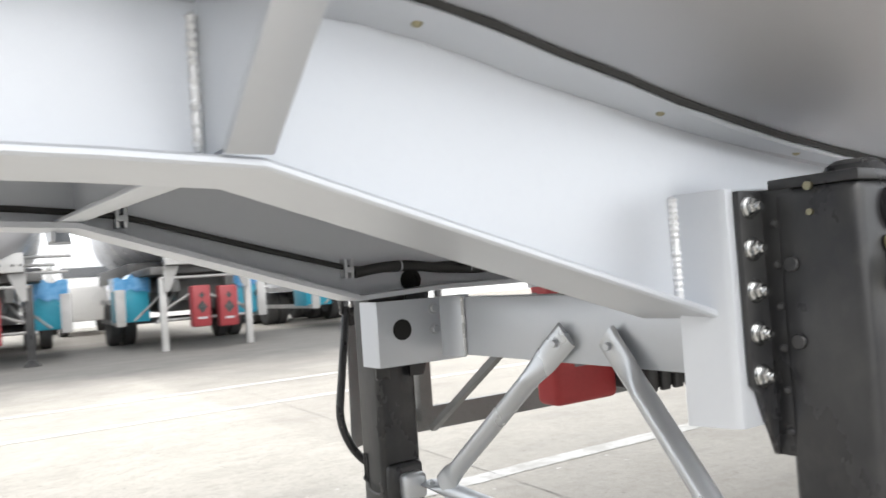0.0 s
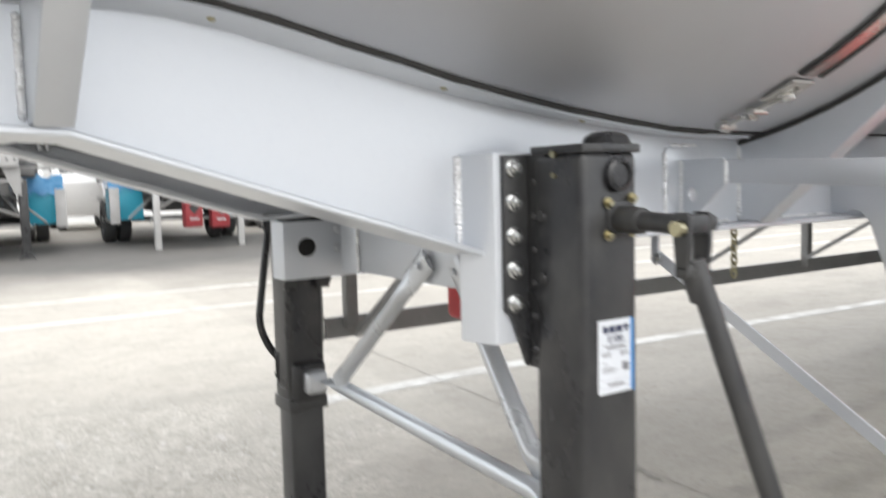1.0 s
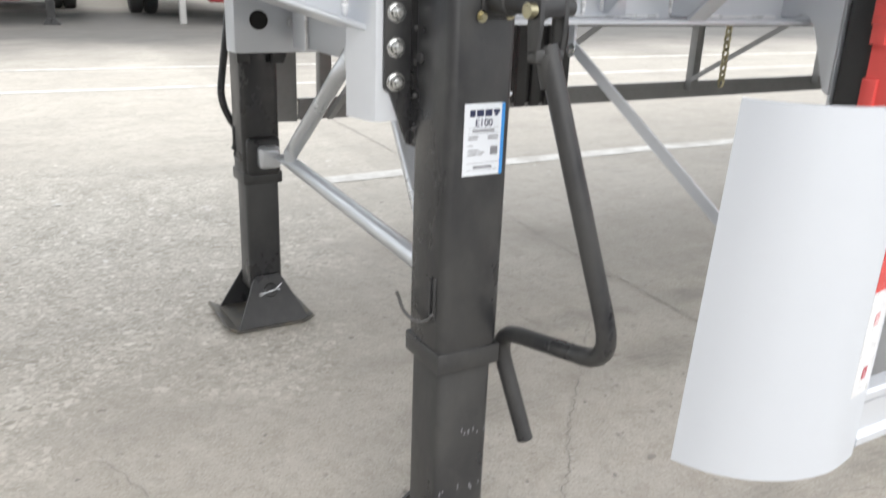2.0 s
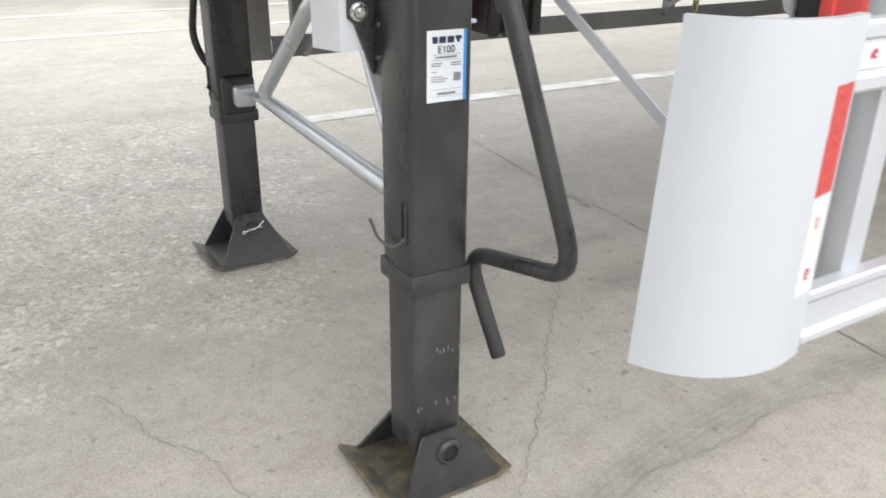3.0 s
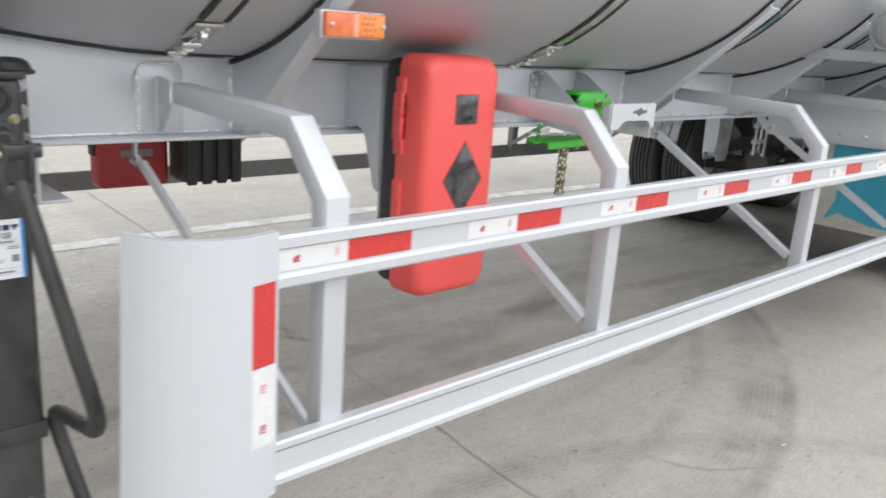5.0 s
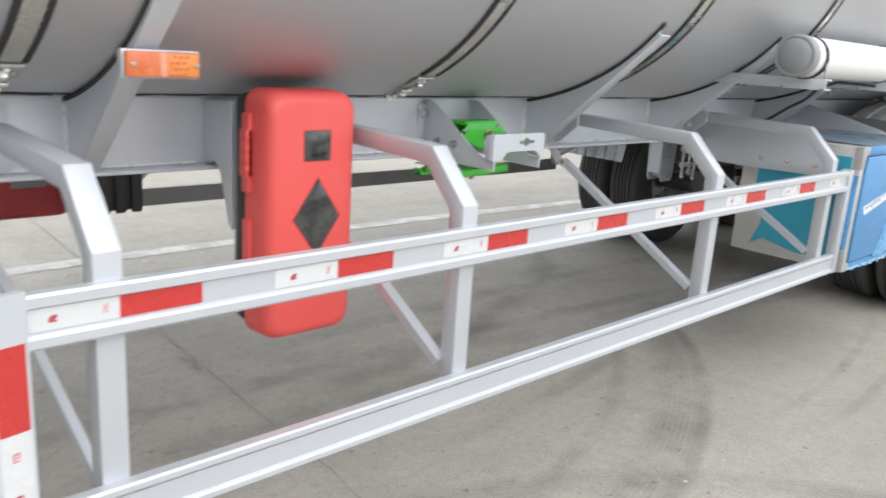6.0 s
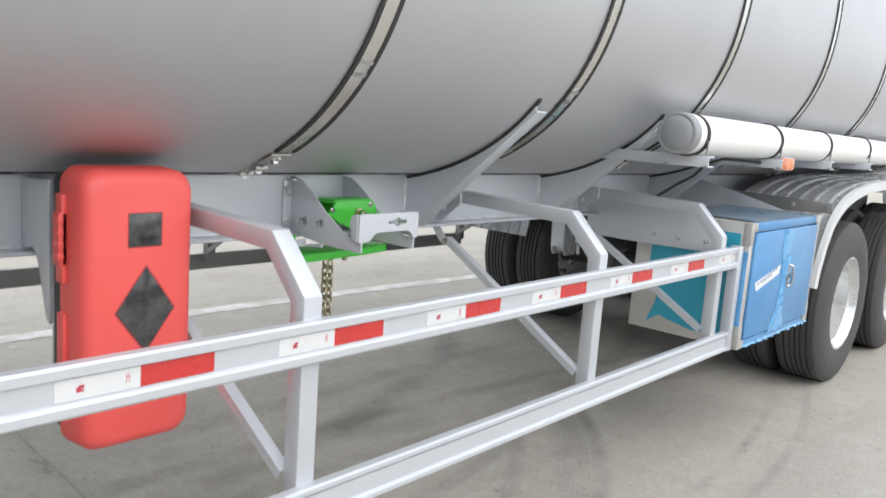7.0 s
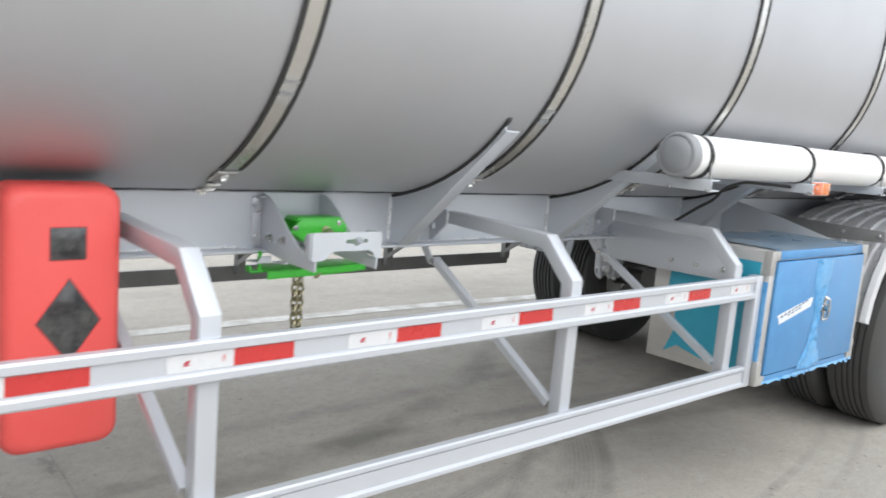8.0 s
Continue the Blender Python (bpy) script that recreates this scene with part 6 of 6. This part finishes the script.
# ---- wheels ----
def wheel_parts():
    w = thing("wheel", (0, 0, 0), "black truck tyre on a white steel rim", "wheel", "trailer wheels")
    R, W = 0.515, 0.27
    prof = [(0.295, 0.02), (0.30, 0.0), (0.36, -0.012), (0.43, -0.010), (0.478, 0.004), (0.500, 0.018), (0.508, 0.026)]
    g = [0.060, 0.1, 0.140, 0.18, 0.22]
    tread = [(0.512, 0.03)]
    for y in (0.070, 0.105, 0.135, 0.165, 0.200):
        tread += [(R, y - 0.006), (R - 0.012, y - 0.004), (R - 0.012, y + 0.004), (R, y + 0.006)]
    prof = prof + tread + [(0.512, W - 0.03), (0.500, W - 0.018), (0.478, W - 0.004), (0.43, W + 0.01), (0.36, W + 0.012), (0.30, W), (0.295, W - 0.02), (0.295, 0.02)]
    bm = new_bm()
    lathe(bm, prof, (0, 0, 0), (0, 1, 0), 72)
    part("tyre", bm, TYRE, w, "ribbed black truck tyre", sharp=28)
    bm = new_bm()
    lathe(bm, [(0.296, 0.012), (0.302, 0.004), (0.290, 0.002), (0.284, 0.012), (0.276, 0.03), (0.266, 0.05), (0.258, 0.055), (0.252, 0.12), (0.242, 0.155), (0.225, 0.17), (0.19, 0.168), (0.155, 0.150), (0.145, 0.135), (0.12, 0.13), (0.0, 0.13)], (0, 0, 0), (0, 1, 0), 56)
    part("rim", bm, RIMP, w, "pale silver painted steel rim")
    bm = new_bm()
    lathe(bm, [(0, 0.10), (0.06, 0.102), (0.072, 0.112), (0.076, 0.131)], (0, 0, 0), (0, 1, 0), 24)
    part("hub", bm, UNDER, w)
    for i in range(10):
        bm = new_bm()
        a = 2 * math.pi * i / 10
        hexbolt(bm, (0.168 * math.cos(a), 0.150, 0.168 * math.sin(a)), (0, -1, 0), 0.016, 0.024)
        part("wheel_nut", bm, ZINC, w)
    return w


w0 = wheel_parts()
AX = (6.70, 8.02, 9.34)
w0.matrix_basis = pose(AX[0], 0.035, 0.515)
for i, ax in enumerate(AX):
    for y, rz in ((0.035, 0), (0.345 + 0.27, 180), (2 * MID - 0.035, 180), (2 * MID - 0.615, 0)):
        if i == 0 and rz == 0 and y < 0.1:
            continue
        copy_thing(w0, pose(ax, y, 0.515, 0, 37 * (i + 1) + 20 * y, rz))
    bm = new_bm()
    cyl(bm, (ax, 0.3, 0.515), (ax, 2.32, 0.515), 0.065, 20)
    axle = part("axle", bm, UNDER, trailer, "dark axle tube")
    for y in (0.86, 1.76):
        bm = new_bm()
        box(bm, ax - 0.07, ax + 0.07, y - 0.06, y + 0.06, 0.44, 0.66, 0.01)
        part("spring_seat", bm, UNDER, axle)
        for k in range(6):
            L = 0.55 - 0.06 * k
            bm = new_bm()
            box(bm, ax - L, ax + L, y - 0.04, y + 0.04, 0.66 + 0.014 * k, 0.672 + 0.014 * k)
            part("spring_leaf", bm, UNDER, axle)
    for y in (0.86, 1.76):
        bm = new_bm()
        prism(bm, [(ax - 0.74, 1.08), (ax - 0.52, 1.08), (ax - 0.55, 0.64), (ax - 0.57, 0.60), (ax - 0.69, 0.60), (ax - 0.71, 0.64)], "y", y - 0.055, y - 0.045, 0.001)
        prism(bm, [(ax - 0.74, 1.08), (ax - 0.52, 1.08), (ax - 0.55, 0.64), (ax - 0.57, 0.60), (ax - 0.69, 0.60), (ax - 0.71, 0.64)], "y", y + 0.045, y + 0.055, 0.001)
        box(bm, ax - 0.72, ax - 0.712, y - 0.05, y + 0.05, 0.66, 1.08)
        for z in (0.64, 0.75, 0.86):
            cyl(bm, (ax - 0.63, y - 0.075, z), (ax - 0.63, y + 0.075, z), 0.02, 12)
        part("spring_hanger", bm, SILVER, trailer, "silver spring hanger bracket")
for y in (1.15, 1.5):
    bm = new_bm()
    lathe(bm, [(0, 0), (0.08, 0), (0.09, 0.03), (0.09, 0.09), (0.075, 0.15), (0.03, 0.16), (0.02, 0.3), (0, 0.3)], (6.2, y, 0.62), (1, 0, 0.1), 18)
    part("brake_chamber", bm, UNDER, trailer, "dark brake chamber")


# ---- mudguard ----
def mudguard(mirror):
    t = thing("mudguard", (6.7, 0.3 if not mirror else 2.3, 1.2), "grey ribbed plastic mudguard with a white edge over the wheel", "mudguard", "mudguards")
    cx, cz = 6.70, 0.515
    prof = []
    ys = [0.045]
    y = 0.09
    while y < 0.60:
        ys += [y, y + 0.01, y + 0.03, y + 0.04]
        y += 0.085
    ys.append(0.62)
    arc = [(5.935, 0.70), (5.965, 0.82), (6.02, 0.94), (6.11, 1.06), (6.22, 1.135), (6.36, 1.19), (6.55, 1.232), (6.80, 1.262), (7.2, 1.28), (8.02, 1.28), (9.34, 1.28), (9.8, 1.2), (10.0, 0.9)]
    bm = new_bm()
    rows = []
    for i, (ax, az) in enumerate(arc):
        a0, a1 = arc[max(i - 1, 0)], arc[min(i + 1, len(arc) - 1)]
        d = Vector((a1[0] - a0[0], 0, a1[1] - a0[1])).normalized()
        nn = Vector((-d.z, 0, d.x))
        r = []
        for j, yy in enumerate(ys):
            h = 0.012 if (j % 4 in (2, 3) and 0 < j < len(ys) - 1) else 0.0
            r.append(bm.verts.new(Vector((ax, yy, az)) + nn * h))
        rows.append(r)
    for A, B in zip(rows, rows[1:]):
        for j in range(len(ys) - 1):
            bm.faces.new((A[j], A[j + 1], B[j + 1], B[j]))
    bmesh.ops.solidify(bm, geom=list(bm.faces), thickness=0.005)
    part("guard_shell", bm, MUDG, t, "", mirror, sharp=40)
    bm = new_bm()
    rows = []
    for i, (ax, az) in enumerate(arc):
        a0, a1 = arc[max(i - 1, 0)], arc[min(i + 1, len(arc) - 1)]
        d = Vector((a1[0] - a0[0], 0, a1[1] - a0[1])).normalized()
        nn = Vector((-d.z, 0, d.x))
        p = Vector((ax, 0, az))
        rows.append([bm.verts.new((q.x, yy, q.z)) for yy, q in ((0.018, p + nn * 0.012), (0.046, p + nn * 0.016), (0.046, p - nn * 0.045), (0.018, p - nn * 0.045))])
    for A, B in zip(rows, rows[1:]):
        for q in range(4):
            bm.faces.new((A[q], A[(q + 1) % 4], B[(q + 1) % 4], B[q]))
    bm.faces.new(rows[0])
    bm.faces.new(rows[-1][::-1])
    part("guard_edge", bm, WHITEP, t, "white rolled edge", mirror, sharp=50)
    # added dark sheet closes the gap, for the darkness inside the arch
    bm = new_bm()
    rows = [[bm.verts.new((ax, y, az - dz)) for y, dz in ((0.622, 0.004), (0.628, 0.004), (0.628, 0.40), (0.622, 0.40))] for ax, az in arc if 6.3 < ax < 9.5]
    for A, B in zip(rows, rows[1:]):
        for q in range(4):
            bm.faces.new((A[q], A[(q + 1) % 4], B[(q + 1) % 4], B[q]))
    bm.faces.new(rows[0])
    bm.faces.new(rows[-1][::-1])
    part("gap_screen", bm, UNDER, t, "dark sheet added for the darkness under the mudguard's edge", mirror)
    bm = new_bm()
    prism(bm, [(0.62, 1.196), (-0.004, 1.178), (-0.008, 1.122), (0.282, 1.109), (0.62, 1.100)], "x", 5.945, 5.951, 0.001)
    box(bm, 5.722, 5.945, 0.560, 0.566, 1.11, 1.18, 0.001)
    box(bm, 5.951, 6.30, 0.560, 0.566, 1.12, 1.17, 0.001)
    gb = part("guard_bracket", bm, DGUARD, t, "grey sheet bracket ahead of the mudguard", mirror)
    for y in (0.02, 0.20):
        bm = new_bm()
        hexbolt(bm, (5.945, y, 1.150), (-1, 0, 0), 0.009, 0.008)
        part("bolt", bm, ZINC, gb, "", mirror)
    for x in (7.36, 8.68):
        bm = new_bm()
        prism(bm, [(x - 0.03, 1.205), (x + 0.03, 1.205), (x + 0.03, 1.22), (x - 0.03, 1.22)], "y", 0.03, WEB, 0.001)
        part("guard_stay", bm, SILVER, t, "", mirror)
    return t


mudguard(False)
mudguard(True)


# ---- the yard beyond ----
def red_cabinet(x, y, z, w=0.36, h=0.88):
    t = thing("extinguisher_cabinet", (x, y, z), "red extinguisher cabinet on the front of a parked trailer", "fire cabinet", "yard cabinets")
    bm = new_bm()
    box(bm, x - w / 2, x + w / 2, y - 0.12, y + 0.16, z, z + h, 0.04, 2)
    b = part("door", bm, YARDR, t)
    bm = new_bm()
    for s, zz in ((0.10, 0.48), (0.055, 0.76)):
        prism(bm, [(x - s, z + zz * h), (x, z + zz * h - s * 1.3), (x + s, z + zz * h), (x, z + zz * h + s * 1.3)], "y", y - 0.126, y - 0.118)
    part("window", bm, PLANK, b)
    bm = new_bm()
    box(bm, x - 0.09, x + 0.09, y - 0.125, y - 0.118, z + 0.15, z + 0.19)
    part("print_plate", bm, GREYPL, b)
    return t


def parked_trailer(cx, y0, leg_x, legs_white, tank_z, axles=3, axle_y=6.1, track=1.12):
    t = thing("parked_trailer", (cx, y0 + 5.0, 0), "parked tanker trailer with silver chassis, blue-wrapped tool boxes and black tyres", "trailer", "parked trailers")
    P = lambda n, b, m, l="": part(n, b, m, t, l)
    for sx in (-0.54, 0.54):
        bm = new_bm()
        box(bm, cx + sx - 0.08, cx + sx + 0.08, y0 + 0.9, y0 + 11, 1.15, 1.42, 0.01)
        P("chassis_beam", bm, DGUARD)
    bm = new_bm()
    box(bm, cx - 0.80, cx + 0.80, y0 + 0.4, y0 + 0.65, 1.67, 2.02, 0.02)
    P("coupling_beam", bm, BEAMG)
    bm = new_bm()
    tube(bm, [(cx - 0.85, y0 + 0.55, 1.42), (cx + 0.85, y0 + 0.55, 1.42)], 0.03, 10)
    P("cross_tube", bm, YARDG)
    bm = new_bm()
    lathe(bm, [(0, -0.25), (0.5, -0.2), (0.95, -0.05), (1.12, 0.15), (1.15, 0.3), (1.15, 11.4), (0, 11.6)], (cx, y0 + 0.2, tank_z), (0, 1, 0), 48)
    P("tank", bm, TANK)
    for k in range(7):
        bm = new_bm()
        lathe(bm, [(1.15, 0), (1.165, 0), (1.165, 0.05), (1.15, 0.05), (1.15, 0)], (cx, y0 + 1 + 1.5 * k, tank_z), (0, 1, 0), 48)
        P("strap", bm, STEEL)
    for s in (-1, 1):
        bm = new_bm()
        x = cx + s * leg_x
        w = 0.062 if legs_white else 0.075
        box(bm, x - w, x + w, y0 + 0.6, y0 + 0.75, 0.0 if legs_white else 0.06, 1.45, 0.01)
        if not legs_white:
            prism(bm, [(x - 0.15, 0.0), (x + 0.15, 0.0), (x + 0.07, 0.12), (x - 0.07, 0.12)], "y", y0 + 0.5, y0 + 0.8)
        P("landing_leg", bm, BEAMG if legs_white else BLACKP)
        bm = new_bm()
        box(bm, min(cx + s * 0.84, cx + s * 1.52), max(cx + s * 0.84, cx + s * 1.52), y0 + 2.35, y0 + 3.2, 0.56, 1.30, 0.02)
        P("tool_box", bm, FILMD, "teal-wrapped tool box")
        bm = new_bm()
        rnd = random.Random(int(cx * 10) + s)
        rows = []
        for i in range(9):
            x = cx + s * 1.18 - 0.36 + 0.09 * i
            lo, hi = 1.22 + rnd.uniform(-0.10, 0.05), 1.52 + rnd.uniform(-0.05, 0.07)
            rows.append([(x, y0 + 2.33 + rnd.uniform(-0.03, 0.0), lo), (x, y0 + 2.30 + rnd.uniform(-0.02, 0.02), hi), (x, y0 + 3.25, hi), (x, y0 + 3.25, lo)])
        bm = strip_mesh(rows)
        P("tool_box_lid", bm, FILML, "crumpled light blue film over the lid")
        bm = new_bm()
        box(bm, cx + s * 1.47 - 0.10, cx + s * 1.47 + 0.10, y0 + 1.9, y0 + 1.96, 0.5, 1.26, 0.01)
        P("guard_end", bm, BEAMG)
        for z0, z1 in ((0.95, 1.06), (0.5, 0.6)):
            bm = new_bm()
            box(bm, cx + s * 1.47 - 0.02, cx + s * 1.47 + 0.02, y0 + 1.96, y0 + 5.6, z0, z1)
            P("guard_rail", bm, BEAMG)
        for k in range(axles):
            for o in (track, track - 0.32):
                bm = new_bm()
                xx = cx + s * o
                lathe(bm, [(0.28, 0.0), (0.45, -0.01), (0.51, 0.03), (0.51, 0.24), (0.45, 0.28), (0.28, 0.27), (0.28, 0.0)], (xx - 0.135, y0 + axle_y + 1.3 * k, 0.51), (1, 0, 0), 32)
                P("tyre", bm, TYRE)
    for s in (-1, 1):
        bm = new_bm()
        prism(bm, [(y0 + 5.35, 0.92), (y0 + 5.45, 1.25), (y0 + 5.7, 1.42), (y0 + 6.6 + 1.3 * (axles - 1), 1.42), (y0 + 6.6 + 1.3 * (axles - 1), 1.38), (y0 + 5.72, 1.38), (y0 + 5.49, 1.23), (y0 + 5.39, 0.92)], "x", cx + s * 1.0 - 0.36, cx + s * 1.0 + 0.36)
        P("mudguard", bm, MUDG)
    for k in range(axles):
        bm = new_bm()
        cyl(bm, (cx - track + 0.2, y0 + axle_y + 1.3 * k, 0.51), (cx + track - 0.2, y0 + axle_y + 1.3 * k, 0.51), 0.07, 12)
        P("axle", bm, UNDER)
    bm = new_bm()
    box(bm, cx - 0.5, cx + 0.5, y0 + 6, y0 + 10, 0.7, 1.1, 0.05)
    P("spring_frame", bm, UNDER)
    for pts in ([(cx - 0.9, y0 + 0.7, 0.75), (cx - 0.2, y0 + 0.7, 1.15), (cx + 0.9, y0 + 0.75, 0.72)], [(cx - 0.9, y0 + 0.7, 0.6), (cx + 0.9, y0 + 0.7, 0.6)]):
        bm = new_bm()
        tube(bm, pts, 0.03, 8)
        P("leg_brace", bm, YARDG)
    for x, ya, yb, za, zb in ((0.45, 1.2, 3.4, 0.95, 1.50), (0.62, 2.6, 5.4, 0.72, 1.45), (1.1, 3.4, 10.0, 1.45, 1.85), (1.05, 0.7, 3.4, 1.50, 1.66)):
        bm = new_bm()
        box(bm, cx - x, cx + x, y0 + ya, y0 + yb, za, zb, 0.03)
        P("underframe_box", bm, UNDER, "dark box under the frame")
    bm = new_bm()
    lathe(bm, [(0, 0), (0.16, 0.02), (0.17, 0.1), (0.17, 0.8), (0, 0.84)], (cx + 0.35, y0 + 4.6, 0.85), (0, 1, 0), 18)
    P("air_tank", bm, UNDER, "dark air tank")
    for pts in ([(cx - 0.95, y0 + 0.8, 0.55), (cx - 0.45, y0 + 1.4, 1.2)], [(cx + 0.95, y0 + 0.8, 0.55), (cx + 0.45, y0 + 1.4, 1.2)], [(cx - 1.2, y0 + 1.98, 0.6), (cx - 0.6, y0 + 1.98, 1.15)], [(cx + 1.2, y0 + 1.98, 0.6), (cx + 0.6, y0 + 1.98, 1.15)]):
        bm = new_bm()
        tube(bm, pts, 0.026, 8)
        P("stay_tube", bm, YARDG)
    for z, e in ((1.66, 1.50), (1.80, 1.30), (1.95, 1.58)):
        bm = new_bm()
        tube(bm, [(cx + 0.78, y0 + 0.9, z), (cx + e, y0 + 0.9, z)], 0.032, 10)
        P("hose_rack", bm, YARDG, "grey hose rack tube")
    for ox, r in ((-0.35, 0.035), (0.0, 0.05), (0.2, 0.05), (0.42, 0.02), (0.62, 0.025), (0.74, 0.025)):
        bm = new_bm()
        lathe(bm, [(0, 0), (r, 0), (r, 0.02), (0, 0.02)], (cx + ox, y0 + 0.4, 1.80), (0, -1, 0), 14)
        P("coupling", bm, UNDER)
    for s in (-1, 1):
        bm = new_bm()
        prism(bm, [(cx + s * 0.52, 1.66), (cx + s * 0.82, 1.66), (cx + s * 0.82, 1.16), (cx + s * 0.72, 1.16)], "y", y0 + 0.52, y0 + 0.56)
        P("leg_gusset", bm, YARDG)
    return t


t1 = parked_trailer(0.72, 15.3, 0.84, False, 2.95)
t1.matrix_basis = Matrix.Translation((0.72, 15.3, 0)) @ pose(0, 0, 0, 0, 0, -6) @ Matrix.Translation((0, 5, 0))
red_cabinet(0.44, 15.5, 0.41, 0.355, 0.84)
red_cabinet(0.97, 15.5, 0.42, 0.355, 0.83)
t2 = parked_trailer(4.75, 15.3, 0.83, True, 2.95, 1, 4.3, 1.38)
t2.matrix_basis = Matrix.Translation((4.75, 15.3, 0)) @ pose(0, 0, 0, 0, 0, -4.5) @ Matrix.Translation((0, 5, 0))
red_cabinet(4.54, 15.5, 0.44, 0.35, 0.80)
red_cabinet(5.07, 15.5, 0.41, 0.365, 0.80)
parked_trailer(9.6, 16.2, 1.3, False, 2.95)
parked_trailer(-4.2, 15.0, 1.3, False, 2.95)

# white van parked behind the trailers
van = thing("parked_van", (4.6, 27.5, 0), "white parked van with dark windows", "van")
bm = new_bm()
prism(bm, [(26.2, 0.45), (30.2, 0.45), (30.2, 2.4), (27.6, 2.5), (26.9, 1.75), (26.2, 1.5)], "x", 3.5, 5.3, 0.06)
body = part("body", bm, WHITEV, van)
bm = new_bm()
prism(bm, [(26.95, 1.78), (27.55, 2.36), (27.53, 2.40), (26.92, 1.80)], "x", 3.65, 5.15)
part("windscreen", bm, PLANK, body)
bm = new_bm()
box(bm, 3.485, 3.499, 27.7, 29.6, 1.6, 2.25)
part("side_window", bm, PLANK, body)
for x in (3.52, 5.02):
    for y in (27.0, 29.4):
        bm = new_bm()
        lathe(bm, [(0, 0), (0.2, 0), (0.34, 0.0), (0.36, 0.03), (0.36, 0.22), (0, 0.24)], (x, y, 0.36), (1, 0, 0), 24)
        part("wheel", bm, TYRE, van)

# yard wall behind the trailers
bm = new_bm()
box(bm, -40, 60, 33.0, 33.3, 0.0, 2.3)
box(bm, -40, 60, 32.95, 33.35, 2.3, 2.42, 0.02)
tagged(part("yard_wall", bm, WALLP), "long white boundary wall behind the parked trailers", "wall", kind="structure")
# unseen wall past the trailer's front, added to block light from there
bm = new_bm()
box(bm, -14.3, -14.0, -40, 0.0, 0.0, 6.5)
for k in range(39):
    box(bm, -14.0, -13.96, -40 + k * 1.02, -39.7 + k * 1.02, 0.0, 6.5)
tagged(part("light_blocker_wall", bm, BLOCKER), "added unseen dark ribbed wall that blocks light past the trailer's front", "wall", kind="structure")
